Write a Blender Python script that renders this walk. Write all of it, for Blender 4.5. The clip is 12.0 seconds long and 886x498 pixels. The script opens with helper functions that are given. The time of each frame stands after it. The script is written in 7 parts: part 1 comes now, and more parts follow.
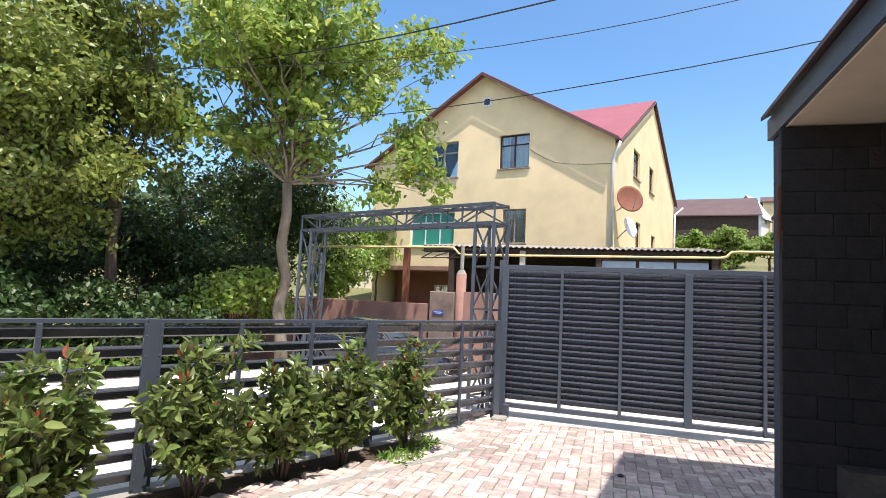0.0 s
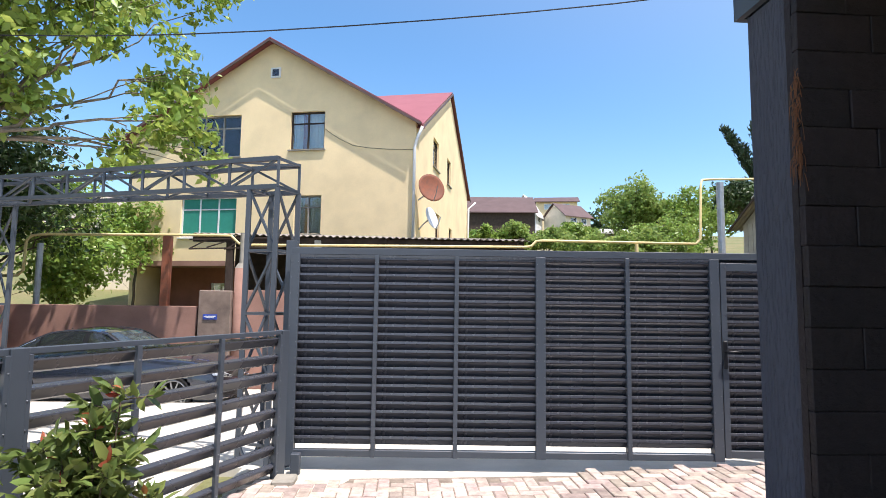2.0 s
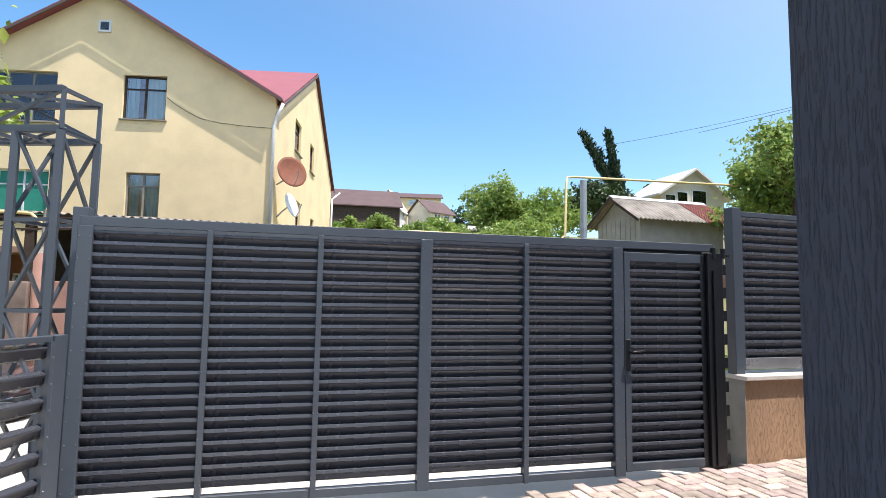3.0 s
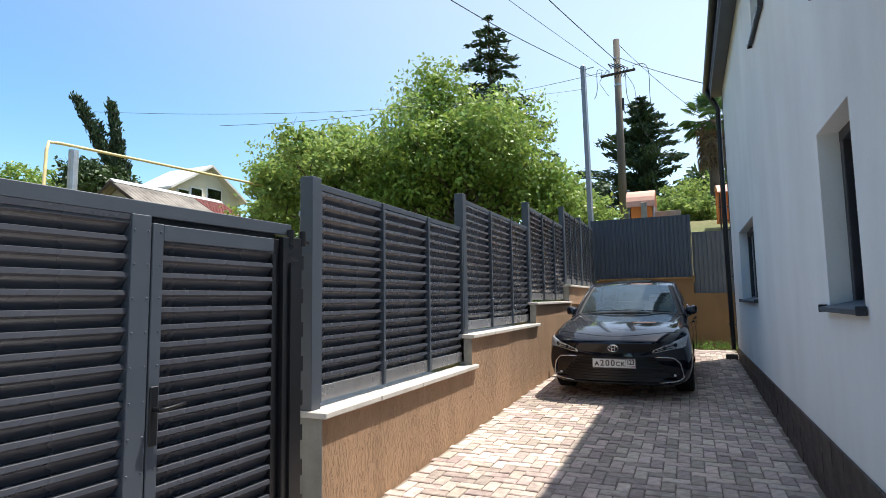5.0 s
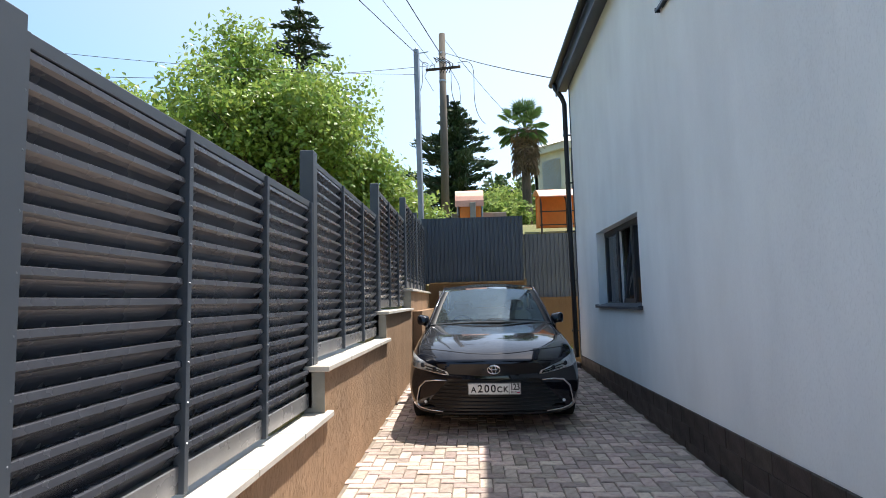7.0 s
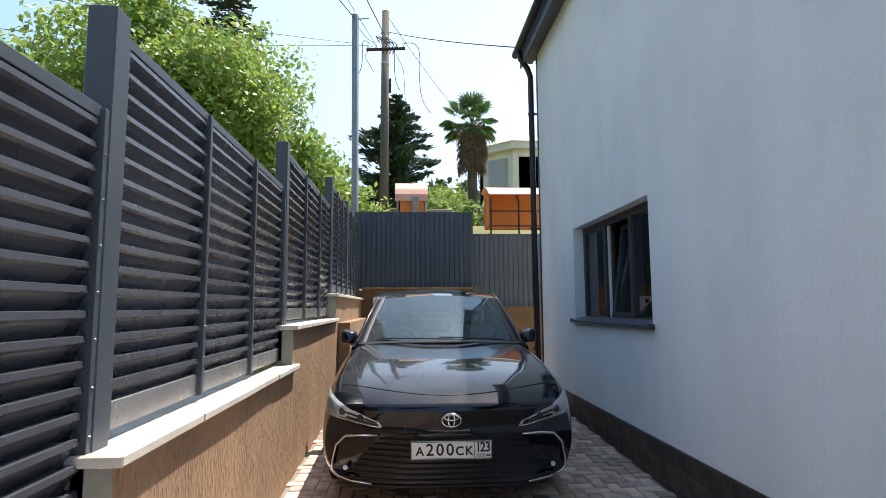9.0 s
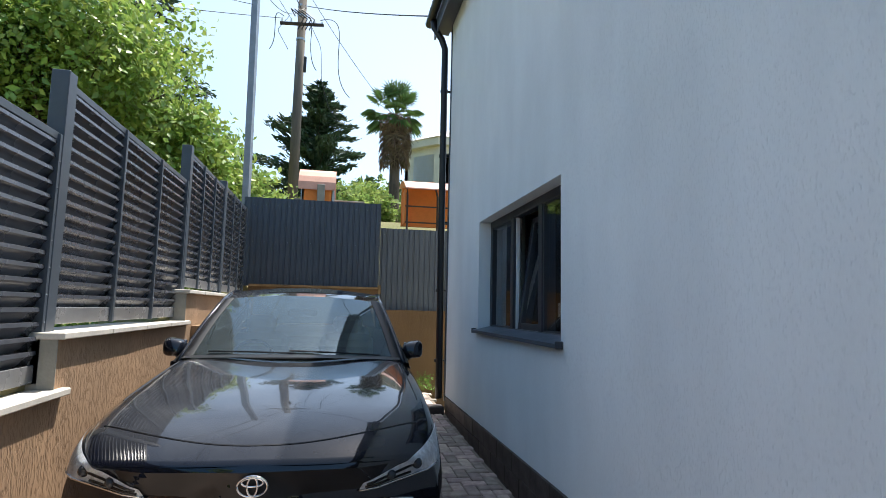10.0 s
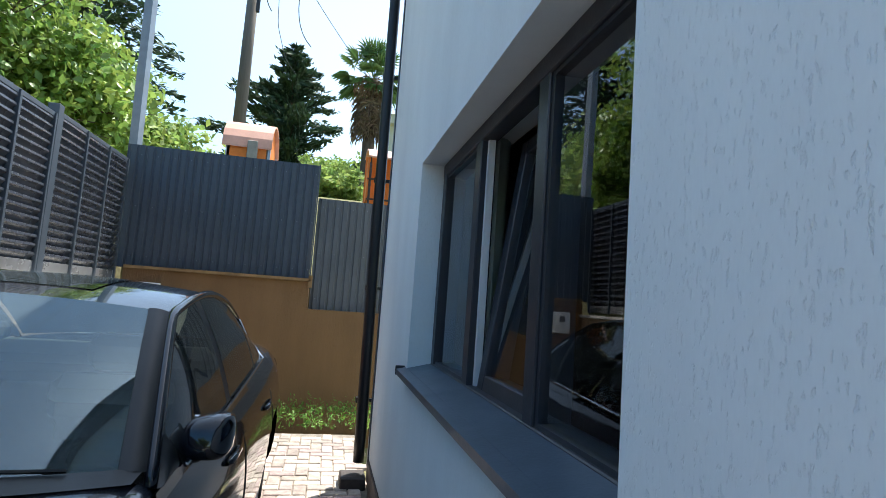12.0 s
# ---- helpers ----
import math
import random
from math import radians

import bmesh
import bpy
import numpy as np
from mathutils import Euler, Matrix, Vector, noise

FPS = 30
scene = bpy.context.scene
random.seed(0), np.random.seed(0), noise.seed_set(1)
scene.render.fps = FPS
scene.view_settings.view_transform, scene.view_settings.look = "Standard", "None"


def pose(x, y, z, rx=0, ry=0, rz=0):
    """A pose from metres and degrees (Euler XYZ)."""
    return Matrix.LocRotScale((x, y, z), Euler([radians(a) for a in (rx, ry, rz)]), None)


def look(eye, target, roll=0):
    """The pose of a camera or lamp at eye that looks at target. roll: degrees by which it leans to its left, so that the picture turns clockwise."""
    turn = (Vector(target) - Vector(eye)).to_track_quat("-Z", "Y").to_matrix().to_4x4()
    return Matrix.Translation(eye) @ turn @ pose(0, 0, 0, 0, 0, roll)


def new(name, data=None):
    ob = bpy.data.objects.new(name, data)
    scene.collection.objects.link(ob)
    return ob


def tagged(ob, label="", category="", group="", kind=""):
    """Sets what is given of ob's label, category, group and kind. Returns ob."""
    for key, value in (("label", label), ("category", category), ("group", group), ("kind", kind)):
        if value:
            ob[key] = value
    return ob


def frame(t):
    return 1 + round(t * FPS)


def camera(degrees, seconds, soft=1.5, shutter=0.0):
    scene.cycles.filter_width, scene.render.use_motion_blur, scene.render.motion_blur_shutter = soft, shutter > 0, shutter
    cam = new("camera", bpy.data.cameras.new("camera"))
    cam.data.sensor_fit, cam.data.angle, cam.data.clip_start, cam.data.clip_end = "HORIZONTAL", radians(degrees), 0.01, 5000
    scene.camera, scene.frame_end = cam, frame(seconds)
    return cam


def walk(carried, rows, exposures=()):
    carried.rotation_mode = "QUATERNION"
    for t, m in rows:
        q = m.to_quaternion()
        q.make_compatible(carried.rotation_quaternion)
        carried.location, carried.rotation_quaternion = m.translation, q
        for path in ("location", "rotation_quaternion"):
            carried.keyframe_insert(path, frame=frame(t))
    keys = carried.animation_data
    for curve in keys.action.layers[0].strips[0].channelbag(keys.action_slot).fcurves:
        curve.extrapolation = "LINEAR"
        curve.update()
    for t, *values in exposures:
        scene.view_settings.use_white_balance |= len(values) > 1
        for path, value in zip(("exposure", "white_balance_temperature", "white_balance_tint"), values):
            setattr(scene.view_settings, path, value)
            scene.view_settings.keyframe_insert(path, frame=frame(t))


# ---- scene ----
cam = camera(77.2, 12.0, soft=0.6)
PATH = [
    (0, (-0.748, 0.435, 1.494), (-1.338, 2.338, 1.667), 2.8),
    (0.5, (-0.901, 0.956, 1.518), (-1.311, 2.905, 1.694), 1.9),
    (1, (-1.029, 1.489, 1.517), (-1.272, 3.466, 1.702), 1.5),
    (1.5, (-1.067, 2.104, 1.496), (-1.115, 4.095, 1.679), 0.9),
    (2, (-1.134, 2.704, 1.502), (-1.0, 4.691, 1.686), 0.8),
    (2.5, (-1.105, 3.28, 1.473), (-0.759, 5.241, 1.656), 0.7),
    (4.5, (-0.387, 5.167, 1.512), (1.201, 6.368, 1.693), 0.6),
    (5, (0.08, 5.56, 1.515), (1.904, 6.359, 1.703), -0.9),
    (5.5, (0.472, 5.911, 1.544), (2.389, 6.452, 1.725), -1.3),
    (6, (0.936, 6.205, 1.542), (2.901, 6.533, 1.717), -1.3),
    (6.5, (1.374, 6.44, 1.566), (3.355, 6.639, 1.746), -1.4),
    (8.5, (3.173, 6.936, 1.608), (5.161, 6.849, 1.809), -0.7),
    (9, (3.721, 6.732, 1.628), (5.707, 6.609, 1.834), -0.3),
    (9.5, (4.241, 6.473, 1.649), (6.22, 6.266, 1.859), 0.7),
    (10, (4.841, 6.133, 1.664), (6.796, 5.768, 1.878), 1.3),
    (10.5, (5.486, 5.854, 1.738), (7.433, 5.441, 1.927), 1.8),
    (11, (6.118, 5.561, 1.756), (8.062, 5.131, 1.948), 3.0),
    (11.5, (6.761, 5.364, 1.784), (8.706, 4.938, 1.976), 3.4),
    (12, (7.405, 5.185, 1.812), (9.355, 4.789, 2.009), 4.1),
]
EXPOSURES = [(0, 0.74, 6450, 18), (2.5, 0.72, 6350, 16), (4.5, 0.72, 6450, 10), (6.5, 0.86, 6550, 11), (8.5, 0.98, 6700, 11), (10.5, 0.95, 6350, 8), (12, 1.18, 6200, 6)]
walk(cam, [(t, look(eye, target, roll)) for t, eye, target, roll in PATH], EXPOSURES)

# ---- sky and sun ----
SUN = Vector((0.27, -0.275, 1.0)).normalized()
world = bpy.data.worlds.new("sky")
scene.world = world
world.use_nodes = True
wn = world.node_tree.nodes
sky = wn.new("ShaderNodeTexSky")
sky.sky_type = "NISHITA"
sky.sun_disc = False
sky.sun_elevation = math.asin(SUN.z)
sky.sun_rotation = math.atan2(SUN.x, SUN.y)
sky.air_density, sky.dust_density, sky.ozone_density = 1.0, 0.7, 1.3
wn["Background"].inputs["Strength"].default_value = 0.15
# clear deep blue away from the sun, paler haze towards it
wl = world.node_tree.links.new
geo = wn.new("ShaderNodeTexCoord")
dot = wn.new("ShaderNodeVectorMath")
dot.operation = "DOT_PRODUCT"
dot.inputs[1].default_value = SUN
wl(geo.outputs["Generated"], dot.inputs[0])
haze = wn.new("ShaderNodeMapRange")
haze.interpolation_type = "SMOOTHSTEP"
haze.inputs["From Min"].default_value, haze.inputs["From Max"].default_value = 0.12, 0.68
wl(dot.outputs["Value"], haze.inputs["Value"])
sat = wn.new("ShaderNodeMapRange")
sat.inputs["To Min"].default_value, sat.inputs["To Max"].default_value = 1.22, 0.72
wl(haze.outputs[0], sat.inputs["Value"])
tone = wn.new("ShaderNodeHueSaturation")
wl(sky.outputs[0], tone.inputs["Color"])
wl(sat.outputs[0], tone.inputs["Saturation"])
lift = wn.new("ShaderNodeMapRange")
lift.inputs["To Min"].default_value, lift.inputs["To Max"].default_value = 1.0, 1.08
wl(haze.outputs[0], lift.inputs["Value"])
wl(lift.outputs[0], tone.inputs["Value"])
tone.inputs["Hue"].default_value = 0.492
wl(tone.outputs[0], wn["Background"].inputs["Color"])
sun_data = bpy.data.lights.new("sun", "SUN")
sun_data.energy, sun_data.angle, sun_data.color = 4.6, radians(0.53), (1.0, 0.95, 0.87)
sun = new("sun", sun_data)
sun.matrix_world = look(SUN * 60, (0, 0, 0))

# ---- materials ----
def srgb(r, g, b):
    return tuple(((c / 255) / 12.92 if c < 10 else (((c / 255) + 0.055) / 1.055) ** 2.4) for c in (r, g, b))


def mat(name, color, rough=0.7, metal=0.0, vary=0.12, scale=6.0, fine=90.0, bump=0.15, dist=0.004,
        stretch=(1, 1, 1), pits=False, color2=None, island=0.0, objrand=0.0, stain=0.0, coat=0.0, spec=0.5, sparse=False):
    m = bpy.data.materials.new(name)
    m.use_nodes = True
    nt = m.node_tree
    n, l = nt.nodes, nt.links.new
    bs = n["Principled BSDF"]
    bs.inputs["Roughness"].default_value = rough
    bs.inputs["Metallic"].default_value = metal
    bs.inputs["Coat Weight"].default_value = coat
    bs.inputs["Specular IOR Level"].default_value = spec
    tc = n.new("ShaderNodeTexCoord")
    mp = n.new("ShaderNodeMapping")
    mp.inputs["Scale"].default_value = stretch
    l(tc.outputs["Object"], mp.inputs["Vector"])
    big = n.new("ShaderNodeTexNoise")
    big.inputs["Scale"].default_value = scale
    big.inputs["Detail"].default_value = 5
    big.inputs["Roughness"].default_value = 0.6
    l(mp.outputs[0], big.inputs["Vector"])
    small = n.new("ShaderNodeTexNoise")
    small.inputs["Scale"].default_value = fine
    small.inputs["Detail"].default_value = 3
    l(mp.outputs[0], small.inputs["Vector"])
    ramp = n.new("ShaderNodeMapRange")
    ramp.inputs["From Min"].default_value, ramp.inputs["From Max"].default_value = 0.3, 0.7
    l(big.outputs["Fac"], ramp.inputs["Value"])
    mix = n.new("ShaderNodeMix")
    mix.data_type = "RGBA"
    c2 = color2 or tuple(c * (1 - 2 * vary) for c in color)
    c1 = color if color2 else tuple(min(1, c * (1 + vary)) for c in color)
    mix.inputs["A"].default_value, mix.inputs["B"].default_value = (*c1, 1), (*c2, 1)
    l(ramp.outputs[0], mix.inputs["Factor"])
    hsv = n.new("ShaderNodeHueSaturation")
    l(mix.outputs["Result"], hsv.inputs["Color"])
    val = n.new("ShaderNodeMapRange")
    val.inputs["To Min"].default_value, val.inputs["To Max"].default_value = 1 - vary, 1 + vary
    l(small.outputs["Fac"], val.inputs["Value"])
    last = val.outputs[0]
    if island or objrand:
        if island:
            src = n.new("ShaderNodeNewGeometry").outputs["Random Per Island"]
            amount = island
        else:
            src = n.new("ShaderNodeObjectInfo").outputs["Random"]
            amount = objrand
        rr = n.new("ShaderNodeMapRange")
        rr.inputs["To Min"].default_value, rr.inputs["To Max"].default_value = 1 - amount, 1 + amount
        l(src, rr.inputs["Value"])
        mul = n.new("ShaderNodeMath")
        mul.operation = "MULTIPLY"
        l(last, mul.inputs[0])
        l(rr.outputs[0], mul.inputs[1])
        last = mul.outputs[0]
        wn1 = n.new("ShaderNodeTexWhiteNoise")
        wn1.noise_dimensions = "1D"
        l(src, wn1.inputs["W"])
        hr = n.new("ShaderNodeMapRange")
        hr.inputs["To Min"].default_value, hr.inputs["To Max"].default_value = 0.5 - amount * 0.07, 0.5 + amount * 0.07
        l(wn1.outputs["Value"], hr.inputs["Value"])
        l(hr.outputs[0], hsv.inputs["Hue"])
    if stain:
        st = n.new("ShaderNodeTexNoise")
        st.inputs["Scale"].default_value = 1.1
        st.inputs["Detail"].default_value = 6
        l(tc.outputs["Object"], st.inputs["Vector"])
        sr = n.new("ShaderNodeMapRange")
        sr.inputs["From Min"].default_value, sr.inputs["From Max"].default_value = 0.45, 0.75
        sr.inputs["To Min"].default_value, sr.inputs["To Max"].default_value = 1.0, 1 - stain
        l(st.outputs["Fac"], sr.inputs["Value"])
        mu2 = n.new("ShaderNodeMath")
        mu2.operation = "MULTIPLY"
        l(last, mu2.inputs[0])
        l(sr.outputs[0], mu2.inputs[1])
        last = mu2.outputs[0]
    l(last, hsv.inputs["Value"])
    l(hsv.outputs[0], bs.inputs["Base Color"])
    rg = n.new("ShaderNodeMapRange")
    rg.inputs["To Min"].default_value, rg.inputs["To Max"].default_value = max(0.02, rough - 0.08), min(1, rough + 0.08)
    l(big.outputs["Fac"], rg.inputs["Value"])
    l(rg.outputs[0], bs.inputs["Roughness"])
    if bump:
        bp = n.new("ShaderNodeBump")
        bp.inputs["Strength"].default_value = bump
        bp.inputs["Distance"].default_value = dist
        if pits:
            pr = n.new("ShaderNodeMapRange")
            pr.interpolation_type = "SMOOTHSTEP"
            pr.inputs["From Min"].default_value, pr.inputs["From Max"].default_value = (0.30, 0.42) if sparse else (0.34, 0.50)
            l(small.outputs["Fac"], pr.inputs["Value"])
            l(pr.outputs[0], bp.inputs["Height"])
        else:
            l(small.outputs["Fac"], bp.inputs["Height"])
        l(bp.outputs[0], bs.inputs["Normal"])
    return m


def glassy(name, tint=(0.9, 0.95, 0.95), rough=0.0, dust_sheen=0.0, ior=1.75, gloss=(0.95, 0.97, 1)):
    """A pane: part clear, part mirror by its gloss."""
    m = bpy.data.materials.new(name)
    m.use_nodes = True
    n, l = m.node_tree.nodes, m.node_tree.links.new
    n.remove(n["Principled BSDF"])
    gl = n.new("ShaderNodeBsdfGlossy")
    gl.inputs["Roughness"].default_value = rough
    gl.inputs["Color"].default_value = (*gloss, 1)
    tr = n.new("ShaderNodeBsdfTransparent")
    tr.inputs["Color"].default_value = (*tint, 1)
    fr = n.new("ShaderNodeFresnel")
    fr.inputs["IOR"].default_value = ior
    mx = n.new("ShaderNodeMixShader")
    l(fr.outputs[0], mx.inputs[0])
    l(tr.outputs[0], mx.inputs[1])
    l(gl.outputs[0], mx.inputs[2])
    if dust_sheen:
        tc = n.new("ShaderNodeTexCoord")
        nz = n.new("ShaderNodeTexNoise")
        nz.inputs["Scale"].default_value, nz.inputs["Detail"].default_value = 28, 8
        l(tc.outputs["Object"], nz.inputs["Vector"])
        mr = n.new("ShaderNodeMapRange")
        mr.inputs["From Min"].default_value, mr.inputs["From Max"].default_value = 0.35, 0.75
        mr.inputs["To Min"].default_value, mr.inputs["To Max"].default_value = dust_sheen * 0.85, dust_sheen * 1.2
        l(nz.outputs["Fac"], mr.inputs["Value"])
        # blue-grey veil: some dirt, and the sky's sheen put into the colour
        df = n.new("ShaderNodeBsdfDiffuse")
        df.inputs["Color"].default_value = (0.52, 0.64, 0.68, 1)
        m2 = n.new("ShaderNodeMixShader")
        l(mr.outputs[0], m2.inputs[0])
        l(mx.outputs[0], m2.inputs[1])
        l(df.outputs[0], m2.inputs[2])
        mx = m2
    l(mx.outputs[0], n["Material Output"].inputs[0])
    return m


def leaf_mat(name, color, color2, rough=0.68, trans=0.45, vary=0.3):
    m = mat(name, color, rough, vary=0.12, scale=1.2, fine=20, bump=0, color2=color2, island=vary)
    n, l = m.node_tree.nodes, m.node_tree.links.new
    bs = n["Principled BSDF"]
    tl = n.new("ShaderNodeBsdfTranslucent")
    src = bs.inputs["Base Color"].links[0].from_socket
    hs = n.new("ShaderNodeHueSaturation")
    hs.inputs["Hue"].default_value, hs.inputs["Saturation"].default_value, hs.inputs["Value"].default_value = 0.485, 0.95, 1.3
    l(src, hs.inputs["Color"])
    l(hs.outputs[0], tl.inputs["Color"])
    mx = n.new("ShaderNodeMixShader")
    mx.inputs[0].default_value = trans
    l(bs.outputs[0], mx.inputs[1])
    l(tl.outputs[0], mx.inputs[2])
    l(mx.outputs[0], n["Material Output"].inputs[0])
    return m


M_STEEL = mat("graphite painted steel", srgb(70, 77, 86), 0.42, 0.0, vary=0.05, scale=3, fine=160, bump=0.03)
M_SLAT = mat("graphite coated louvre sheet", srgb(66, 68, 75), 0.27, 0.0, vary=0.06, scale=2.5, fine=120, bump=0, stain=0.15, spec=0.7)
M_RIVET = mat("painted rivet", srgb(104, 110, 118), 0.4, 0.3, vary=0.1)
M_WHITE = mat("white bark plaster", srgb(232, 239, 240), 0.9, vary=0.04, scale=1.6, fine=190, bump=0.56, dist=0.003, stretch=(1, 1, 0.30), stain=0.05, pits=True, sparse=True)
M_PLINTH = mat("dark stone tile", srgb(66, 58, 54), 0.6, vary=0.25, scale=7, fine=60, bump=0.5, dist=0.006, objrand=0.25)
M_STONE = mat("black slate cladding", srgb(26, 19, 20), 0.7, vary=0.22, scale=9, fine=40, bump=0.6, dist=0.012, objrand=0.3)
M_GREYPLASTER = mat("grey bark plaster", srgb(70, 75, 86), 0.9, vary=0.12, scale=3, fine=110, bump=0.8, dist=0.008, stretch=(1, 1, 0.1), pits=True)
# graphite paint lightened: glare from sky and sunlit coping is put into the colour
M_RAIL = mat("graphite rail paint lightened for glare", srgb(140, 140, 142), 0.28, 0.35, vary=0.10, scale=3, fine=120, bump=0.03, stain=0.25)
M_BROWN = mat("brown bark plaster", srgb(168, 136, 106), 0.9, vary=0.10, scale=2.6, fine=120, bump=0.8, dist=0.009, stretch=(1, 1, 0.14), stain=0.18, pits=True)
M_BROWN2 = mat("ochre bark plaster", srgb(126, 96, 65), 0.9, vary=0.07, scale=2.6, fine=150, bump=0.6, dist=0.006, stretch=(1, 1, 0.16), stain=0.2, pits=True)
M_CAP = mat("white stone coping", srgb(205, 198, 188), 0.75, vary=0.1, scale=4, fine=70, bump=0.25, stain=0.2)
M_CONC = mat("grey concrete", srgb(150, 146, 136), 0.9, vary=0.12, scale=5, fine=80, bump=0.35, stain=0.25)
M_ROAD = mat("pale concrete road", srgb(205, 198, 184), 0.92, vary=0.09, scale=1.2, fine=60, bump=0.3, stain=0.18)
M_PAVER = mat("beige and pink concrete paver", srgb(202, 186, 172), 0.85, vary=0.1, scale=14, fine=150, bump=0.35, dist=0.003, objrand=0.33, color2=srgb(158, 140, 132))
M_PAVERS = mat("beige and pink concrete pavers", srgb(202, 186, 172), 0.85, vary=0.1, scale=14, fine=150, bump=0.35, dist=0.003, island=0.33, stain=0.35, color2=srgb(158, 140, 132))
M_JOINT = mat("sand joint", srgb(138, 126, 113), 0.95, vary=0.2, scale=9, fine=120, bump=0.3)
M_SOIL = mat("dark soil", srgb(84, 70, 55), 0.95, vary=0.3, scale=5, fine=50, bump=0.7, dist=0.02)
M_GROUND = mat("rough grass ground", srgb(92, 104, 58), 0.95, vary=0.25, scale=0.4, fine=12, bump=0.5, dist=0.05, color2=srgb(128, 116, 82))
M_SOFFIT = mat("beige soffit panel", srgb(205, 192, 172), 0.7, vary=0.05, scale=3, fine=50, bump=0.1)
M_SHEET = mat("graphite corrugated sheet", srgb(60, 68, 80), 0.4, 0.0, vary=0.06, scale=2, fine=90, bump=0.03, stain=0.12)
M_SHEET2 = mat("grey corrugated sheet", srgb(82, 86, 92), 0.45, 0.0, vary=0.06, scale=2, fine=90, bump=0.03, stain=0.12)
M_PIPE = mat("black painted pipe", srgb(30, 31, 34), 0.35, 0.2, vary=0.1)
M_SILL = mat("grey blue metal sill", srgb(74, 88, 102), 0.4, 0.2, vary=0.06)
M_FRAME = mat("anthracite window frame", srgb(52, 54, 60), 0.4, vary=0.06)
M_WHITEPVC = mat("white plastic", srgb(225, 226, 226), 0.4, vary=0.03)
M_GLASS = glassy("window glass", (0.94, 0.97, 0.96), ior=1.85)
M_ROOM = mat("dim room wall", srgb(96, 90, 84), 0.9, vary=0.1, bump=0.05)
M_CURTAIN = mat("pale green curtain", srgb(206, 220, 214), 0.9, vary=0.08, scale=3, fine=40, bump=0.2, stretch=(6, 6, 0.3))
M_YELLOW = mat("cream yellow render", srgb(240, 217, 172), 0.9, vary=0.05, scale=0.6, fine=20, bump=0.2, stain=0.1)
M_REDROOF = mat("raspberry metal roof", srgb(140, 80, 88), 0.75, vary=0.06, scale=0.8, fine=15, bump=0.05)
M_BROWNROOF = mat("brown metal roof", srgb(92, 72, 68), 0.55, vary=0.1, scale=0.8, fine=10, bump=0.1)
M_PINK = mat("faded pink render wall", srgb(154, 118, 105), 0.92, vary=0.1, scale=1.5, fine=30, bump=0.3, stain=0.2)
M_RUST = mat("rusty painted steel", srgb(138, 78, 52), 0.75, vary=0.2, scale=6, fine=50, bump=0.3, color2=srgb(110, 72, 56))
M_GREENSHADE = mat("teal window blind", srgb(46, 140, 122), 0.6, vary=0.05)
M_CORRUGATED = mat("weathered fibre cement sheet", srgb(150, 142, 132), 0.95, vary=0.2, scale=2, fine=30, bump=0.3, stain=0.3)
M_DARKWOOD = mat("dark weathered timber", srgb(66, 54, 46), 0.85, vary=0.2, scale=4, fine=40, bump=0.3)
M_GAS = mat("yellow painted gas pipe", srgb(216, 196, 140), 0.5, vary=0.08, scale=5)
M_POLE = mat("grey weathered timber pole", srgb(102, 94, 86), 0.9, vary=0.2, scale=3, fine=40, bump=0.5, stretch=(1, 1, 0.1))
M_ZINC = mat("galvanised steel", srgb(170, 176, 182), 0.45, 0.5, vary=0.1)
M_MAST = mat("grey painted mast steel", srgb(128, 136, 146), 0.45, 0.2, vary=0.08)
M_FIBRE = mat("dry brown fibre", srgb(112, 74, 46), 0.9, vary=0.2, bump=0)
M_WIRE = mat("black cable", srgb(30, 32, 36), 0.6, vary=0.05, bump=0)
M_BARK = mat("grey bark", srgb(140, 128, 112), 0.95, vary=0.25, scale=5, fine=35, bump=0.8, dist=0.02, stretch=(1, 1, 0.3))
M_DARKBARK = mat("dark bark", srgb(92, 78, 64), 0.95, vary=0.25, scale=5, fine=35, bump=0.8, dist=0.02, stretch=(1, 1, 0.3))
M_ORANGE = mat("orange tarpaulin", srgb(226, 128, 50), 0.7, vary=0.08, scale=2, fine=30, bump=0.1)
M_PALEPINK = mat("faded salmon sheet", srgb(214, 160, 138), 0.6, vary=0.08, scale=2, fine=30, bump=0.1)
M_LEAF_TREE = leaf_mat("fresh green leaf", srgb(158, 178, 86), srgb(120, 146, 62), rough=0.42, trans=0.40)
M_LEAF_OLIVE = leaf_mat("olive green leaf", srgb(142, 154, 74), srgb(104, 122, 54), rough=0.42, trans=0.34)
M_LEAF_DARK = leaf_mat("dark green leaf", srgb(62, 86, 38), srgb(42, 64, 28), rough=0.5, trans=0.22)
M_LEAF_WALNUT = leaf_mat("bright walnut leaf", srgb(142, 166, 78), srgb(106, 136, 56), rough=0.42, trans=0.36)
M_LEAF_YOUNG = leaf_mat("light green leaf", srgb(138, 160, 84), srgb(112, 138, 64))
M_LEAF_CONIFER = leaf_mat("dark conifer needle", srgb(56, 78, 48), srgb(38, 58, 36), trans=0.10)
M_LEAF_PALM = leaf_mat("palm leaf", srgb(96, 122, 62), srgb(70, 100, 50), trans=0.2)
M_LEAF_DEAD = leaf_mat("dry palm leaf", srgb(132, 112, 84), srgb(108, 92, 70), trans=0.1)
M_LEAF_PHOTINIA = leaf_mat("glossy photinia leaf", srgb(124, 140, 78), srgb(88, 106, 52), rough=0.22, trans=0.28)
M_LEAF_RED = leaf_mat("young red photinia leaf", srgb(150, 62, 48), srgb(160, 100, 60), rough=0.25, trans=0.3)
